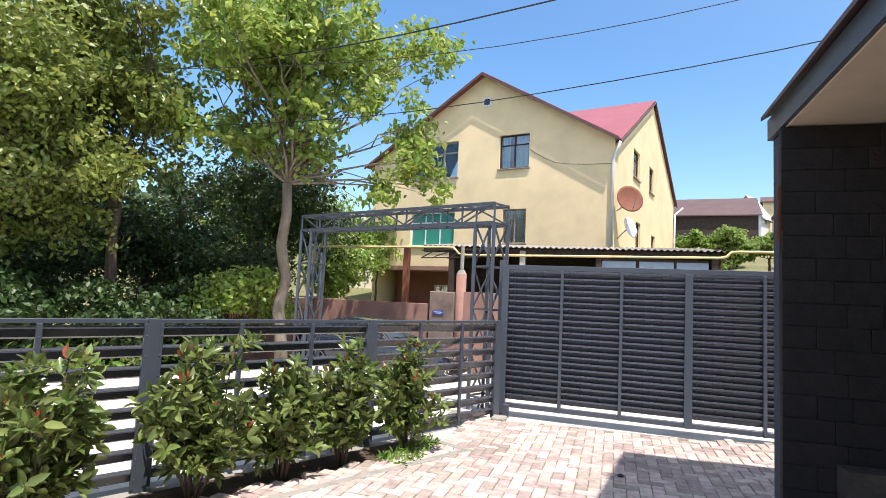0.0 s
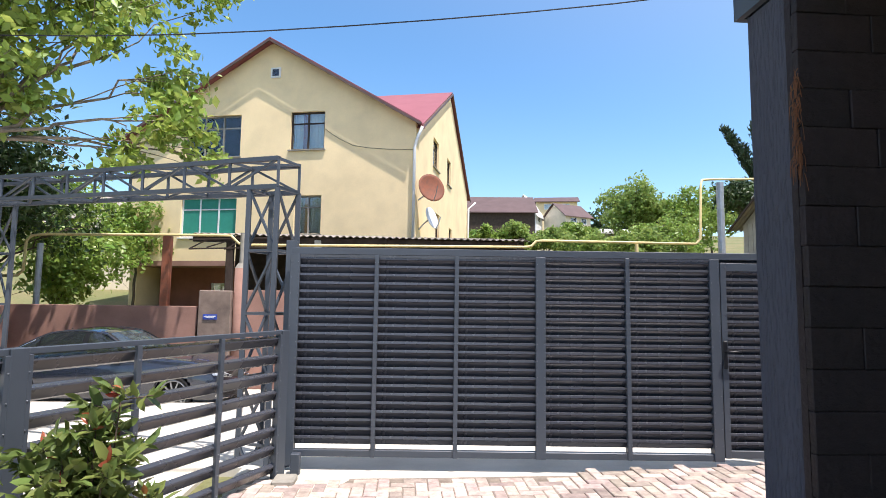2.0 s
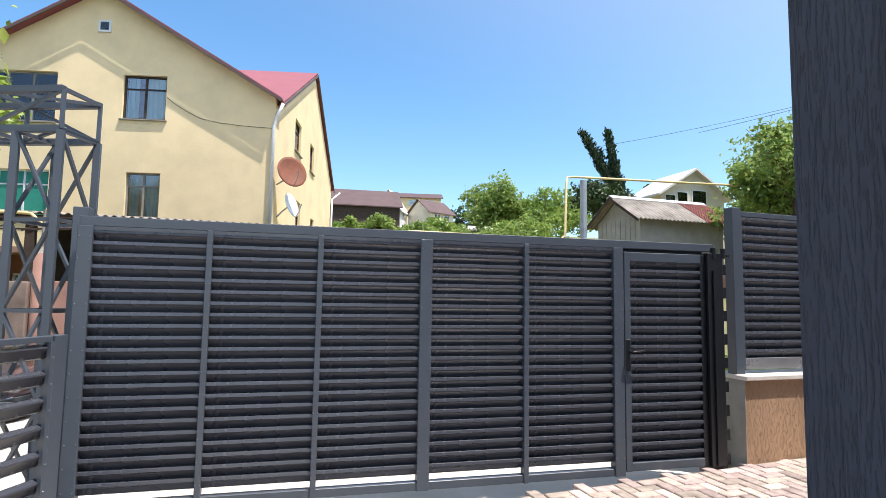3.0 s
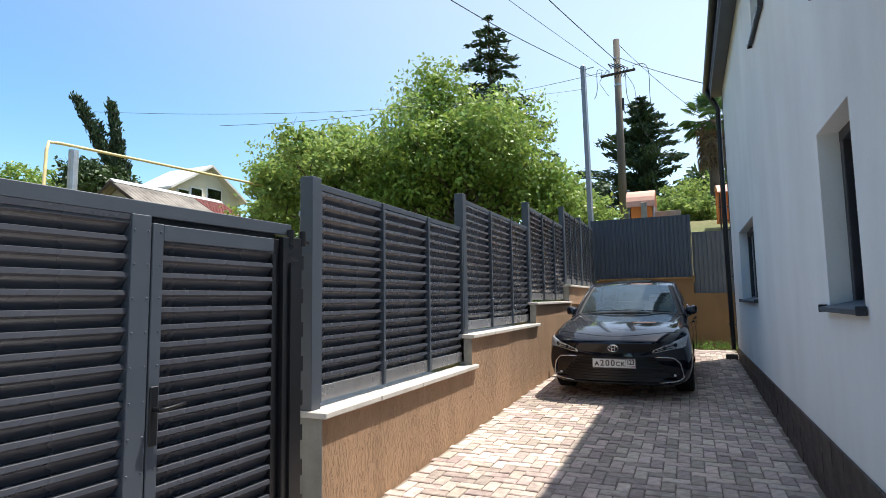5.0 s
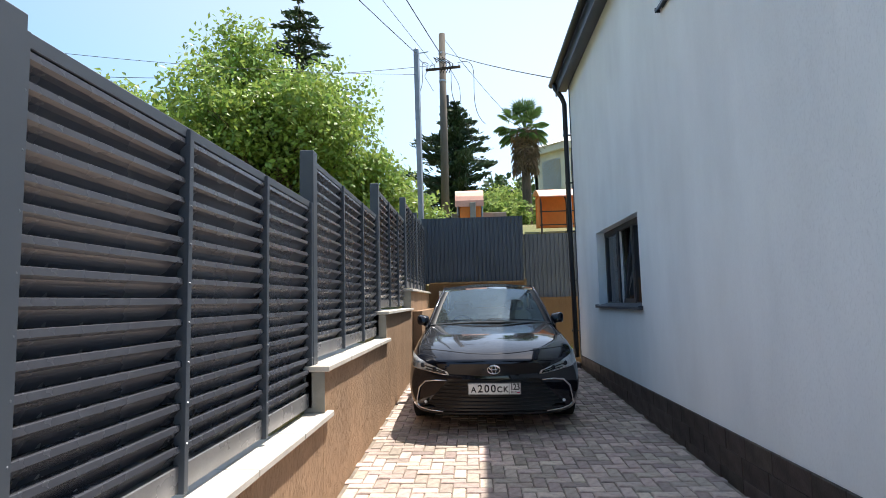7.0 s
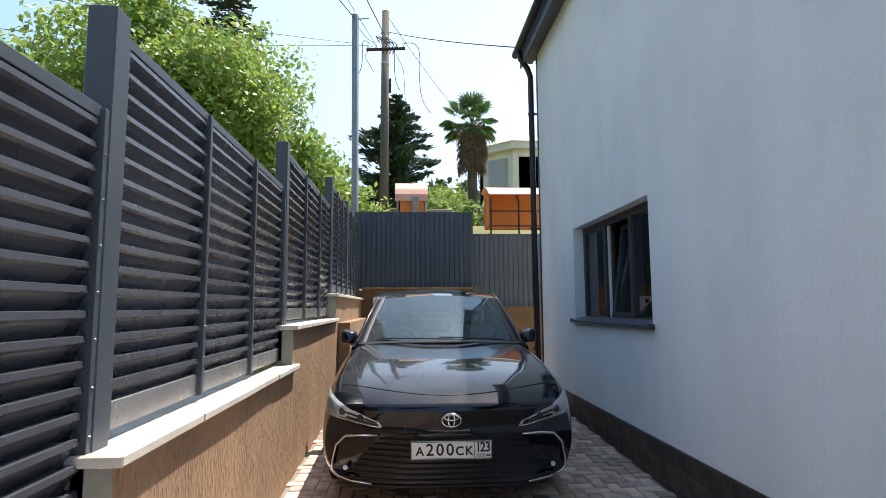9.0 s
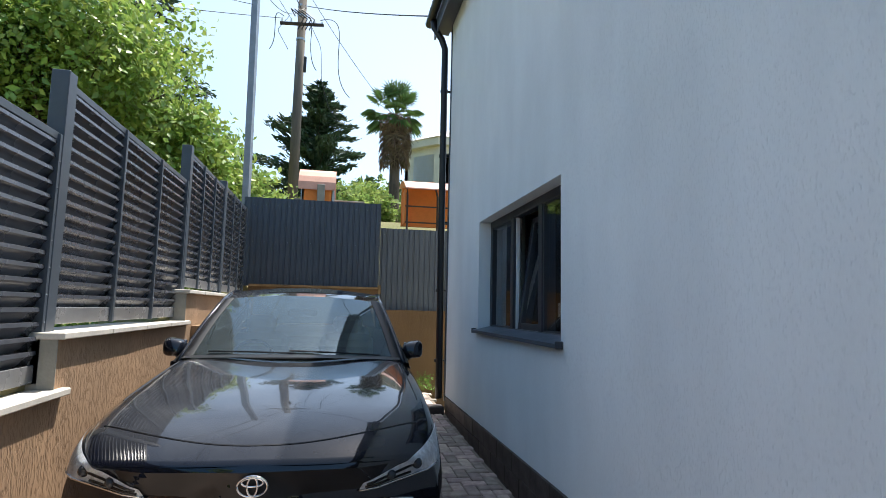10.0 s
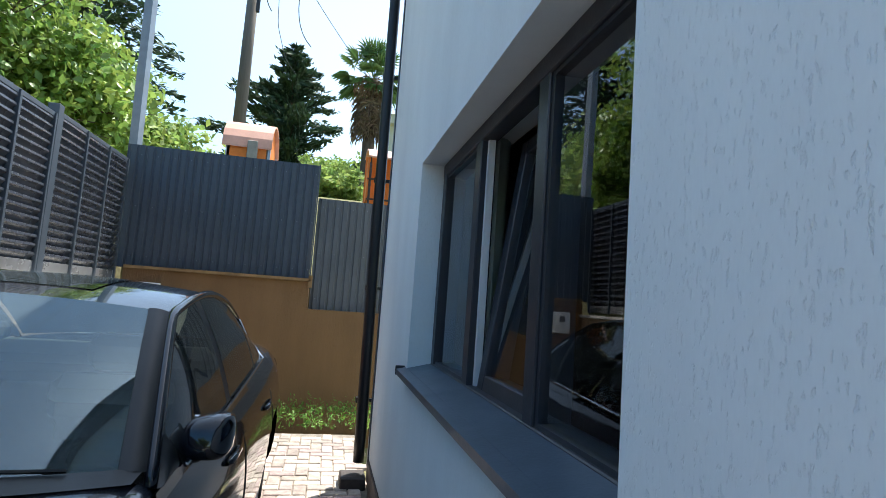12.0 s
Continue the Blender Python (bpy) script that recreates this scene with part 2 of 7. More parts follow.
M_LEAF_GRASS = leaf_mat("weed leaf", srgb(112, 146, 62), srgb(92, 128, 50), trans=0.3)

M_PAINT = mat("dusty blue-black car paint", srgb(15, 18, 28), 0.14, 0.0, vary=0.1, scale=3, fine=60, bump=0, coat=0.9, spec=0.1)
def dusty(m, colour, amount):
    """Fine dusty film lying on the faces that look up."""
    n, l = m.node_tree.nodes, m.node_tree.links.new
    bs = n["Principled BSDF"]
    src = bs.inputs["Base Color"].links[0].from_socket
    ge = n.new("ShaderNodeNewGeometry")
    sp = n.new("ShaderNodeSeparateXYZ")
    l(ge.outputs["Normal"], sp.inputs[0])
    tc = n.new("ShaderNodeTexCoord")
    nz = n.new("ShaderNodeTexNoise")
    nz.inputs["Scale"].default_value, nz.inputs["Detail"].default_value = 5, 9
    l(tc.outputs["Object"], nz.inputs["Vector"])
    up = n.new("ShaderNodeMapRange")
    up.inputs["From Min"].default_value, up.inputs["From Max"].default_value = 0.75, 1.0
    up.inputs["To Max"].default_value = amount * 1.6
    l(sp.outputs["Z"], up.inputs["Value"])
    mu = n.new("ShaderNodeMath")
    mu.operation = "MULTIPLY"
    l(up.outputs[0], mu.inputs[0])
    l(nz.outputs["Fac"], mu.inputs[1])
    mx = n.new("ShaderNodeMix")
    mx.data_type = "RGBA"
    l(mu.outputs[0], mx.inputs["Factor"])
    l(src, mx.inputs["A"])
    mx.inputs["B"].default_value = (*colour, 1)
    l(mx.outputs["Result"], bs.inputs["Base Color"])


dusty(M_PAINT, (0.33, 0.34, 0.35), 0.13)
M_PAINT2 = mat("dark blue car paint", srgb(34, 40, 54), 0.2, 0.0, vary=0.1, scale=3, fine=60, bump=0, coat=1.0)
M_BLACKPLASTIC = mat("black plastic", srgb(16, 16, 18), 0.45, vary=0.1, bump=0.05)
M_CHROME = mat("chrome trim", srgb(215, 216, 218), 0.12, 1.0, vary=0.04, bump=0)
M_TYRE = mat("tyre rubber", srgb(22, 22, 23), 0.85, vary=0.1, bump=0.2)
M_RIM = mat("alloy rim", srgb(150, 152, 156), 0.3, 0.8, vary=0.08)
# veil and gloss tint paint a blue sky reflection into the dusty glass
M_CARGLASS = glassy("car glass", (0.40, 0.53, 0.57), dust_sheen=0.07, ior=1.95, gloss=(0.62, 0.82, 0.95))
M_SIDEGLASS = glassy("tinted side glass", (0.16, 0.18, 0.17), dust_sheen=0.03)
M_LENS = glassy("headlamp lens", (0.97, 0.98, 0.99), ior=1.35)
M_LAMPIN = mat("headlamp reflector", srgb(214, 217, 220), 0.35, 0.1, vary=0.2, scale=30)
M_PROJECTOR = mat("dark projector glass", srgb(52, 56, 62), 0.08, 0.3, vary=0.1, bump=0)
M_REDLAMP = mat("red tail lamp", srgb(150, 16, 18), 0.2, vary=0.05, bump=0)
M_PLATE = mat("white number plate", srgb(226, 226, 222), 0.45, vary=0.02, bump=0)
M_INK = mat("black plate lettering", srgb(16, 16, 18), 0.5, vary=0.02, bump=0)
M_BLUEINK = mat("blue flag bar", srgb(40, 70, 160), 0.5, vary=0.02, bump=0)
M_REDINK = mat("red flag bar", srgb(190, 40, 40), 0.5, vary=0.02, bump=0)
M_SEAT = mat("beige leather seat", srgb(176, 164, 142), 0.6, vary=0.08, bump=0.1)
M_DASH = mat("dark dashboard", srgb(48, 48, 50), 0.6, vary=0.08, bump=0.1)
M_BEAM = mat("brown weathered beam", srgb(140, 112, 76), 0.85, vary=0.2, scale=5, fine=40, bump=0.3)
M_PIER = mat("weathered brown concrete", srgb(126, 110, 100), 0.9, vary=0.15, scale=4, fine=40, bump=0.3, stain=0.3)

# ---- building tools ----
def thing(name, at=(0, 0, 0), label="", category="", group="", kind=""):
    ob = new(name)
    ob.location = at
    ob["at"] = list(at)
    ob.empty_display_size = 0.2
    return tagged(ob, label, category, group, kind)


def mesh_of(bm, material, smooth=False, name="mesh"):
    me = bpy.data.meshes.new(name)
    if smooth:
        for f in bm.faces:
            f.smooth = True
    bm.to_mesh(me)
    bm.free()
    me.materials.append(material)
    return me


def base_of(parent):
    v = Vector((0, 0, 0))
    while parent:
        v += parent.location
        parent = parent.parent
    return v


def part(name, bm, material, parent, label="", smooth=False):
    """One mesh, built in world metres, hung under parent (whose place is taken off)."""
    bmesh.ops.translate(bm, verts=bm.verts, vec=-base_of(parent))
    ob = new(name, mesh_of(bm, material, smooth, name))
    ob.parent = parent
    if label:
        ob["label"] = label
    return ob


def solo(name, bm, material, label="", category="", group="", kind="", smooth=False):
    return tagged(new(name, mesh_of(bm, material, smooth, name)), label, category, group, kind)


def piece(name, data, parent, m):
    """An object on shared mesh data, posed by m in its parent's space."""
    ob = new(name, data)
    ob.parent = parent
    ob.matrix_basis = m
    return ob


def bx(bm, x0, x1, y0, y1, z0, z1, bevel=0.0, m=None):
    r = bmesh.ops.create_cube(bm, size=1.0)
    vs = r["verts"]
    for v in vs:
        v.co = Vector((x0 + (v.co.x + 0.5) * (x1 - x0), y0 + (v.co.y + 0.5) * (y1 - y0), z0 + (v.co.z + 0.5) * (z1 - z0)))
    if bevel:
        es = list({e for v in vs for e in v.link_edges})
        out = bmesh.ops.bevel(bm, geom=es, offset=bevel, segments=1, affect="EDGES", profile=0.5)
        vs = list({v for f in out["faces"] for v in f.verts} | {v for v in vs if v.is_valid})
    if m is not None:
        for v in vs:
            v.co = m @ v.co
    return vs


def rod(bm, a, b, r0, r1=None, n=8, caps=True):
    a, b = Vector(a), Vector(b)
    r1 = r0 if r1 is None else r1
    q = (b - a).to_track_quat("Z", "Y").to_matrix()
    ra, rb = [], []
    for i in range(n):
        c = Vector((math.cos(2 * math.pi * i / n), math.sin(2 * math.pi * i / n), 0))
        ra.append(bm.verts.new(a + q @ (c * r0)))
        rb.append(bm.verts.new(b + q @ (c * r1)))
    for i in range(n):
        bm.faces.new((ra[i], ra[(i + 1) % n], rb[(i + 1) % n], rb[i]))
    if caps:
        bm.faces.new(ra[::-1])
        bm.faces.new(rb)


def tube(bm, pts, r, n=8, taper=None):
    """A bent tube through pts, joined ring to ring."""
    pts = [Vector(p) for p in pts]
    rings = []
    for i, p in enumerate(pts):
        d = (pts[min(i + 1, len(pts) - 1)] - pts[max(i - 1, 0)])
        q = d.to_track_quat("Z", "Y").to_matrix()
        rr = r if taper is None else r + (taper - r) * i / (len(pts) - 1)
        rings.append([bm.verts.new(p + q @ Vector((math.cos(2 * math.pi * k / n) * rr, math.sin(2 * math.pi * k / n) * rr, 0))) for k in range(n)])
    for a, b in zip(rings, rings[1:]):
        best = min(range(n), key=lambda s: sum((a[k].co - b[(k + s) % n].co).length for k in range(n)))
        for k in range(n):
            bm.faces.new((a[k], a[(k + 1) % n], b[(k + 1 + best) % n], b[(k + best) % n]))
    bm.faces.new(rings[0][::-1])
    bm.faces.new(rings[-1])


def bar(bm, a, b, w, h=None):
    """A square bar from a to b."""
    a, b = Vector(a), Vector(b)
    h = h or w
    q = (b - a).to_track_quat("Z", "Y").to_matrix().to_4x4()
    L = (b - a).length
    bx(bm, -w / 2, w / 2, -h / 2, h / 2, 0, L, m=Matrix.Translation(a) @ q)


def prism(bm, poly, along):
    """Extrude a closed polygon (3D points) by a vector."""
    along = Vector(along)
    a = [bm.verts.new(Vector(p)) for p in poly]
    b = [bm.verts.new(Vector(p) + along) for p in poly]
    n = len(a)
    bm.faces.new(a[::-1])
    bm.faces.new(b)
    for i in range(n):
        bm.faces.new((a[i], a[(i + 1) % n], b[(i + 1) % n], b[i]))
    bmesh.ops.recalc_face_normals(bm, faces=bm.faces)


def wall_cells(bm, m, u0, u1, z0, z1, holes, th):
    """A wall with true openings: u along, d into the wall (0 to th), z up."""
    us = sorted({u0, u1, *[h[0] for h in holes], *[h[1] for h in holes]})
    zs = sorted({z0, z1, *[h[2] for h in holes], *[h[3] for h in holes]})
    for a, b in zip(us, us[1:]):
        run = None
        for c, d in zip(zs, zs[1:]):
            mid = ((a + b) / 2, (c + d) / 2)
            if any(h[0] < mid[0] < h[1] and h[2] < mid[1] < h[3] for h in holes):
                continue
            bx(bm, a, b, 0, th, c, d, m=m)
    bmesh.ops.remove_doubles(bm, verts=bm.verts, dist=0.0005)
    seen = {}
    for f in bm.faces:
        k = tuple(sorted(v.index for v in f.verts))
        seen.setdefault(k, []).append(f)
    bm.verts.index_update()
    keys = {}
    for f in list(bm.faces):
        k = tuple(sorted(v.index for v in f.verts))
        keys.setdefault(k, []).append(f)
    bmesh.ops.delete(bm, geom=[f for fs in keys.values() if len(fs) > 1 for f in fs], context="FACES_ONLY")


def ground_z(x, y=0.0):
    """The paving climbs gently towards the end of the side yard."""
    return 0.03 * min(14.0, max(0.0, x))


def rng(seed):
    return np.random.default_rng(seed)


def raw_mesh(name, co, fa, material):
    me = bpy.data.meshes.new(name)
    me.vertices.add(len(co))
    me.vertices.foreach_set("co", np.ascontiguousarray(co, dtype=np.float32).ravel())
    me.loops.add(fa.size)
    me.loops.foreach_set("vertex_index", fa.ravel().astype(np.int32))
    me.polygons.add(len(fa))
    me.polygons.foreach_set("loop_start", np.arange(0, fa.size, 3, dtype=np.int32))
    me.update()
    me.validate()
    me.materials.append(material)
    return me


def leaves_mesh(name, centres, size, material, seed=1, up=0.25, jitter=0.4, long=1.7, out=None, rich=False, aim=None):
    """Small folded leaves, four corners and two faces each, about the given points."""
    g = rng(seed)
    c = np.asarray(centres, float)
    n = len(c)
    nrm = g.normal(size=(n, 3)) * 0.8
    nrm[:, 2] += up
    if out is not None:
        nrm += out
    nrm /= np.linalg.norm(nrm, axis=1)[:, None]
    t = np.cross(nrm, g.normal(size=(n, 3)))
    if aim is not None:
        t = aim + 0.35 * g.normal(size=(n, 3))
        t /= np.linalg.norm(t, axis=1)[:, None]
        nrm = nrm - t * (nrm * t).sum(1)[:, None]
        nrm /= np.linalg.norm(nrm, axis=1)[:, None]
    t /= np.linalg.norm(t, axis=1)[:, None]
    s = np.cross(nrm, t)
    k = size * (1 + jitter * g.uniform(-1, 1, n))[:, None]
    if rich:
        w = 0.30
        rows = [c, c + t * k * long * 0.3 + s * k * w + nrm * k * 0.12, c + t * k * long * 0.3 - s * k * w + nrm * k * 0.12, c + t * k * long * 0.36,
                c + t * k * long * 0.7 + s * k * w * 0.85 + nrm * k * 0.08, c + t * k * long * 0.7 - s * k * w * 0.85 + nrm * k * 0.08, c + t * k * long - nrm * k * 0.12]
        co = np.stack(rows, 1).reshape(-1, 3)
        i = (np.arange(n) * 7)[:, None]
        tri = [(0, 3, 1), (0, 2, 3), (1, 3, 4), (3, 6, 4), (3, 2, 5), (3, 5, 6)]
        fa = np.stack([i + np.array(q) for q in tri], 1).reshape(-1, 3)
        return raw_mesh(name, co, fa, material)
    a = c - t * k * long / 2
    b = c + t * k * long / 2
    l1 = c + s * k * 0.42 + nrm * k * 0.14
    l2 = c - s * k * 0.42 + nrm * k * 0.14
    co = np.stack([a, l1, b, l2], 1).reshape(-1, 3)
    i = np.arange(n)[:, None] * 4
    fa = np.concatenate([np.stack([i + 0, i + 2, i + 1], 2), np.stack([i + 0, i + 3, i + 2], 2)], 1).reshape(-1, 3)
    return raw_mesh(name, co, fa, material)


def clump_points(clumps, n, seed, shell=0.45):
    """Points in lumpy clouds: clumps is a list of (x, y, z, radius); foliage gathers in sprays towards the outside."""
    g = rng(seed)
    c = np.array(clumps, float)
    w = c[:, 3] ** 2
    pts = []
    nspray = max(12, n // 22)
    which = g.choice(len(c), nspray, p=w / w.sum())
    d = g.normal(size=(nspray, 3))
    d /= np.linalg.norm(d, axis=1)[:, None]
    r = (shell + (1.12 - shell) * g.uniform(0, 1, nspray) ** 0.7)[:, None]
    sp = c[which, :3] + d * r * c[which, 3:4] * np.array([1, 1, 0.85])
    k = g.integers(0, nspray, n)
    spread = (c[which, 3] * 0.13 + 0.05)[k][:, None]
    pts = sp[k] + g.normal(size=(n, 3)) * spread * np.array([1, 1, 0.7])
    return pts

# ---- ground ----
def land(x, y):
    z = -0.14
    if y > 8.3 and x < 3.1:
        z -= 0.07 * min(y - 8.3, 7.9)
    if x > 3.1 and y > 7.78:
        z = max(z, min(0.62 + 0.118 * (x - 3.1), 2.2))
    if x > 15.3:
        z = max(z, 1.95 + 0.42 * min(x - 15.3, 5) + 0.10 * max(0, min(x - 20.3, 60)))
    if y > 21:
        z = max(z, 0.0 + 0.17 * min(y - 21, 55) + (0.02 * x if x < 0 else 0.05 * min(x, 40)))
    if x < -9 and y > 9:
        z += 0.05 * min(-9 - x, 40)
    return z


def build_ground():
    def lines(lo, hi, marks):
        v = list(np.arange(-24, 48.1, 2.0)) + [-1500, -700, -300, -150, -90, -60, -40, 60, 80, 110, 160, 300, 700, 1500] + marks
        return sorted({round(float(a), 3) for a in v})
    xs = lines(0, 0, [3.06, 3.14, 15.26, 15.34, 20.3, -9])
    ys = lines(0, 0, [7.74, 7.82, 21])
    bm = bmesh.new()
    vs = [[bm.verts.new((x, y, land(x, y))) for y in ys] for x in xs]
    for i in range(len(xs) - 1):
        for j in range(len(ys) - 1):
            bm.faces.new((vs[i][j], vs[i + 1][j], vs[i + 1][j + 1], vs[i][j + 1]))
    solo("ground", bm, M_GROUND, "rough grassy ground with bare patches", "ground", kind="structure")


build_ground()


def build_road():
    bm = bmesh.new()
    prism(bm, [(-9.2, 8.12, -0.07), (-9.2, 16.1, -0.62), (-9.2, 16.1, -1.0), (-9.2, 8.12, -1.0)], (12.2, 0, 0))
    bx(bm, -2.6, 2.95, 7.55, 8.12, -0.5, -0.065)
    solo("road", bm, M_ROAD, "pale sunlit concrete road beyond the gate", "road", kind="structure")
    bm = bmesh.new()
    bx(bm, -20, -2.9, -12, 8.12, -0.5, -0.10)
    solo("pavement", bm, M_ROAD, "pale concrete apron beside the low fence", "pavement", kind="structure")


build_road()


# ---- the white house ----
YN = 4.745


def build_house_shell():
    bm = bmesh.new()
    m = Matrix(((1, 0, 0, 0), (0, -1, 0, YN), (0, 0, 1, 0), (0, 0, 0, 1)))
    holes = [(8.17, 10.28, 1.44, 2.55), (3.5, 4.27, 1.42, 2.55), (6.05, 7.0, 4.33, 5.4)]
    wall_cells(bm, m, 2.8, 11.9, 0.57, 5.55, holes, 0.32)
    prism(bm, [(0.625, 4.71, 0.57), (2.8, 4.71, 0.57), (2.8, 4.71, 4.48), (0.9, 4.71, 3.24), (0.625, 4.71, 3.08)], (0, YN - 4.71, 0))
    bmesh.ops.recalc_face_normals(bm, faces=bm.faces)
    solo("wall_north", bm, M_WHITE, "white bark-plastered house wall in open shade", "wall", kind="structure")
    bm = bmesh.new()
    bx(bm, 11.6, 11.9, -6, YN - 0.32, 0.0, 5.55)
    solo("wall_east", bm, M_WHITE, "white bark-plastered end wall", "wall", kind="structure")
    bm = bmesh.new()
    bx(bm, 2.8, 11.6, -6, -5.7, 0.0, 5.55)
    solo("wall_south", bm, M_WHITE, "white plastered back wall", "wall", kind="structure")
    bm = bmesh.new()
    bx(bm, 2.8, 3.1, -5.7, YN - 0.33, 0.0, 5.55)
    solo("wall_west", bm, M_STONE, "dark stone-clad wall inside the terrace", "wall", kind="structure")
    bm = bmesh.new()
    bx(bm, 3.1, 11.6, -5.7, YN - 0.33, 2.9, 3.1)
    solo("ceiling", bm, M_SOFFIT, "pale ceiling slab over the ground floor", "ceiling", kind="structure")
    bm = bmesh.new()
    bx(bm, 3.1, 11.6, -5.7, YN - 0.33, 0.3, 0.5)
    solo("floor", bm, M_CONC, "plain floor of the rooms", "floor", kind="structure")
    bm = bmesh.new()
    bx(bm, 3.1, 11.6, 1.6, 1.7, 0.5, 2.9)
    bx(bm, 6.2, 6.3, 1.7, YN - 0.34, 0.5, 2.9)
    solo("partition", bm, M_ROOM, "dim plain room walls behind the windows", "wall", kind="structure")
    # main roof: pitched sheet with a boxed eave along the north wall
    bm = bmesh.new()
    prism(bm, [(0.9, 4.93, 5.56), (0.9, 4.93, 5.70), (0.9, -0.6, 8.3), (0.9, -6.4, 5.7), (0.9, -6.4, 5.56)], (11.3, 0, 0))
    solo("roof", bm, M_BROWNROOF, "dark metal roof with a boxed eave", "roof", kind="structure")


build_house_shell()


def build_eave():
    t = thing("eave_gutter", (12.3, 4.98, 5.5), "dark graphite eave board with half-round gutter", "gutter")
    bm = bmesh.new()
    bx(bm, 0.9, 12.2, 4.932, 4.955, 5.42, 5.72)
    part("fascia", bm, M_STEEL, t)
    bm = bmesh.new()
    bx(bm, 0.9, 12.19, YN + 0.004, 4.93, 5.50, 5.556)
    part("soffit", bm, M_STEEL, t)
    bm = bmesh.new()
    prof = [(4.96 + 0.06 - 0.06 * math.cos(a), 5.66 - 0.065 * math.sin(a)) for a in np.linspace(0, math.pi, 9)]
    poly = [(0.9, y, z) for y, z in prof] + [(0.9, 5.02 + 0.05 * math.cos(a), 5.66 - 0.053 * math.sin(a)) for a in np.linspace(0, math.pi, 9)]
    prism(bm, poly, (11.33, 0, 0))
    part("gutter", bm, M_PIPE, t)
    d = thing("downpipe", (12.02, 4.84, 0.42), "black round downpipe at the house corner", "downpipe")
    bm = bmesh.new()
    tube(bm, [(12.02, 5.0, 5.62), (12.02, 4.98, 5.5), (12.0, 4.88, 5.34), (12.0, 4.83, 5.2), (11.97, 4.83, 2.5), (11.95, 4.82, 0.70), (11.95, 4.82, 0.53)], 0.045, 12)
    part("pipe", bm, M_PIPE, d, smooth=True)
    for z in (1.0, 1.9, 2.8, 3.7, 4.6):
        bm = bmesh.new()
        rod(bm, (12.0, 4.83, z - 0.02), (12.0, 4.83, z + 0.02), 0.052, n=12)
        bx(bm, 11.985, 12.015, YN - 0.05, 4.80, z - 0.012, z + 0.012)
        part("bracket", bm, M_PIPE, d)
    c = bmesh.new()
    bx(c, 11.84, 12.06, 4.76, 4.96, 0.3, 0.44, 0.012)
    solo("splash_block", c, M_PLINTH, "small dark grey splash block under the downpipe", "block")
    bm = bmesh.new()
    bx(bm, 11.902, 11.955, YN - 0.3, YN + 0.01, 0.5, 5.5)
    solo("corner_trim", bm, M_STEEL, "dark vertical corner trim", "trim", kind="structure")


build_eave()


def build_plinth():
    bm = bmesh.new()
    bx(bm, 0.62, 11.92, YN - 0.30, YN - 0.002, -0.1, 0.57)
    root = solo("plinth", bm, M_PLINTH, "dark stone-tiled plinth along the house wall", "plinth", kind="structure")
    g = rng(5)
    data = []
    for w in (0.30, 0.42, 0.36):
        b = bmesh.new()
        bx(b, 0, w - 0.006, 0, 0.018, 0, 0.144, 0.004)
        data.append((w, mesh_of(b, M_PLINTH, name="tile")))
    for r in range(4):
        x = 0.64 + 0.12 * (r % 2)
        while x < 11.5:
            w, me = data[int(g.integers(0, 3))]
            piece("tile", me, root, pose(x, YN - 0.004 + g.uniform(0, 0.006), -0.015 + 0.147 * r))
            x += w


build_plinth()


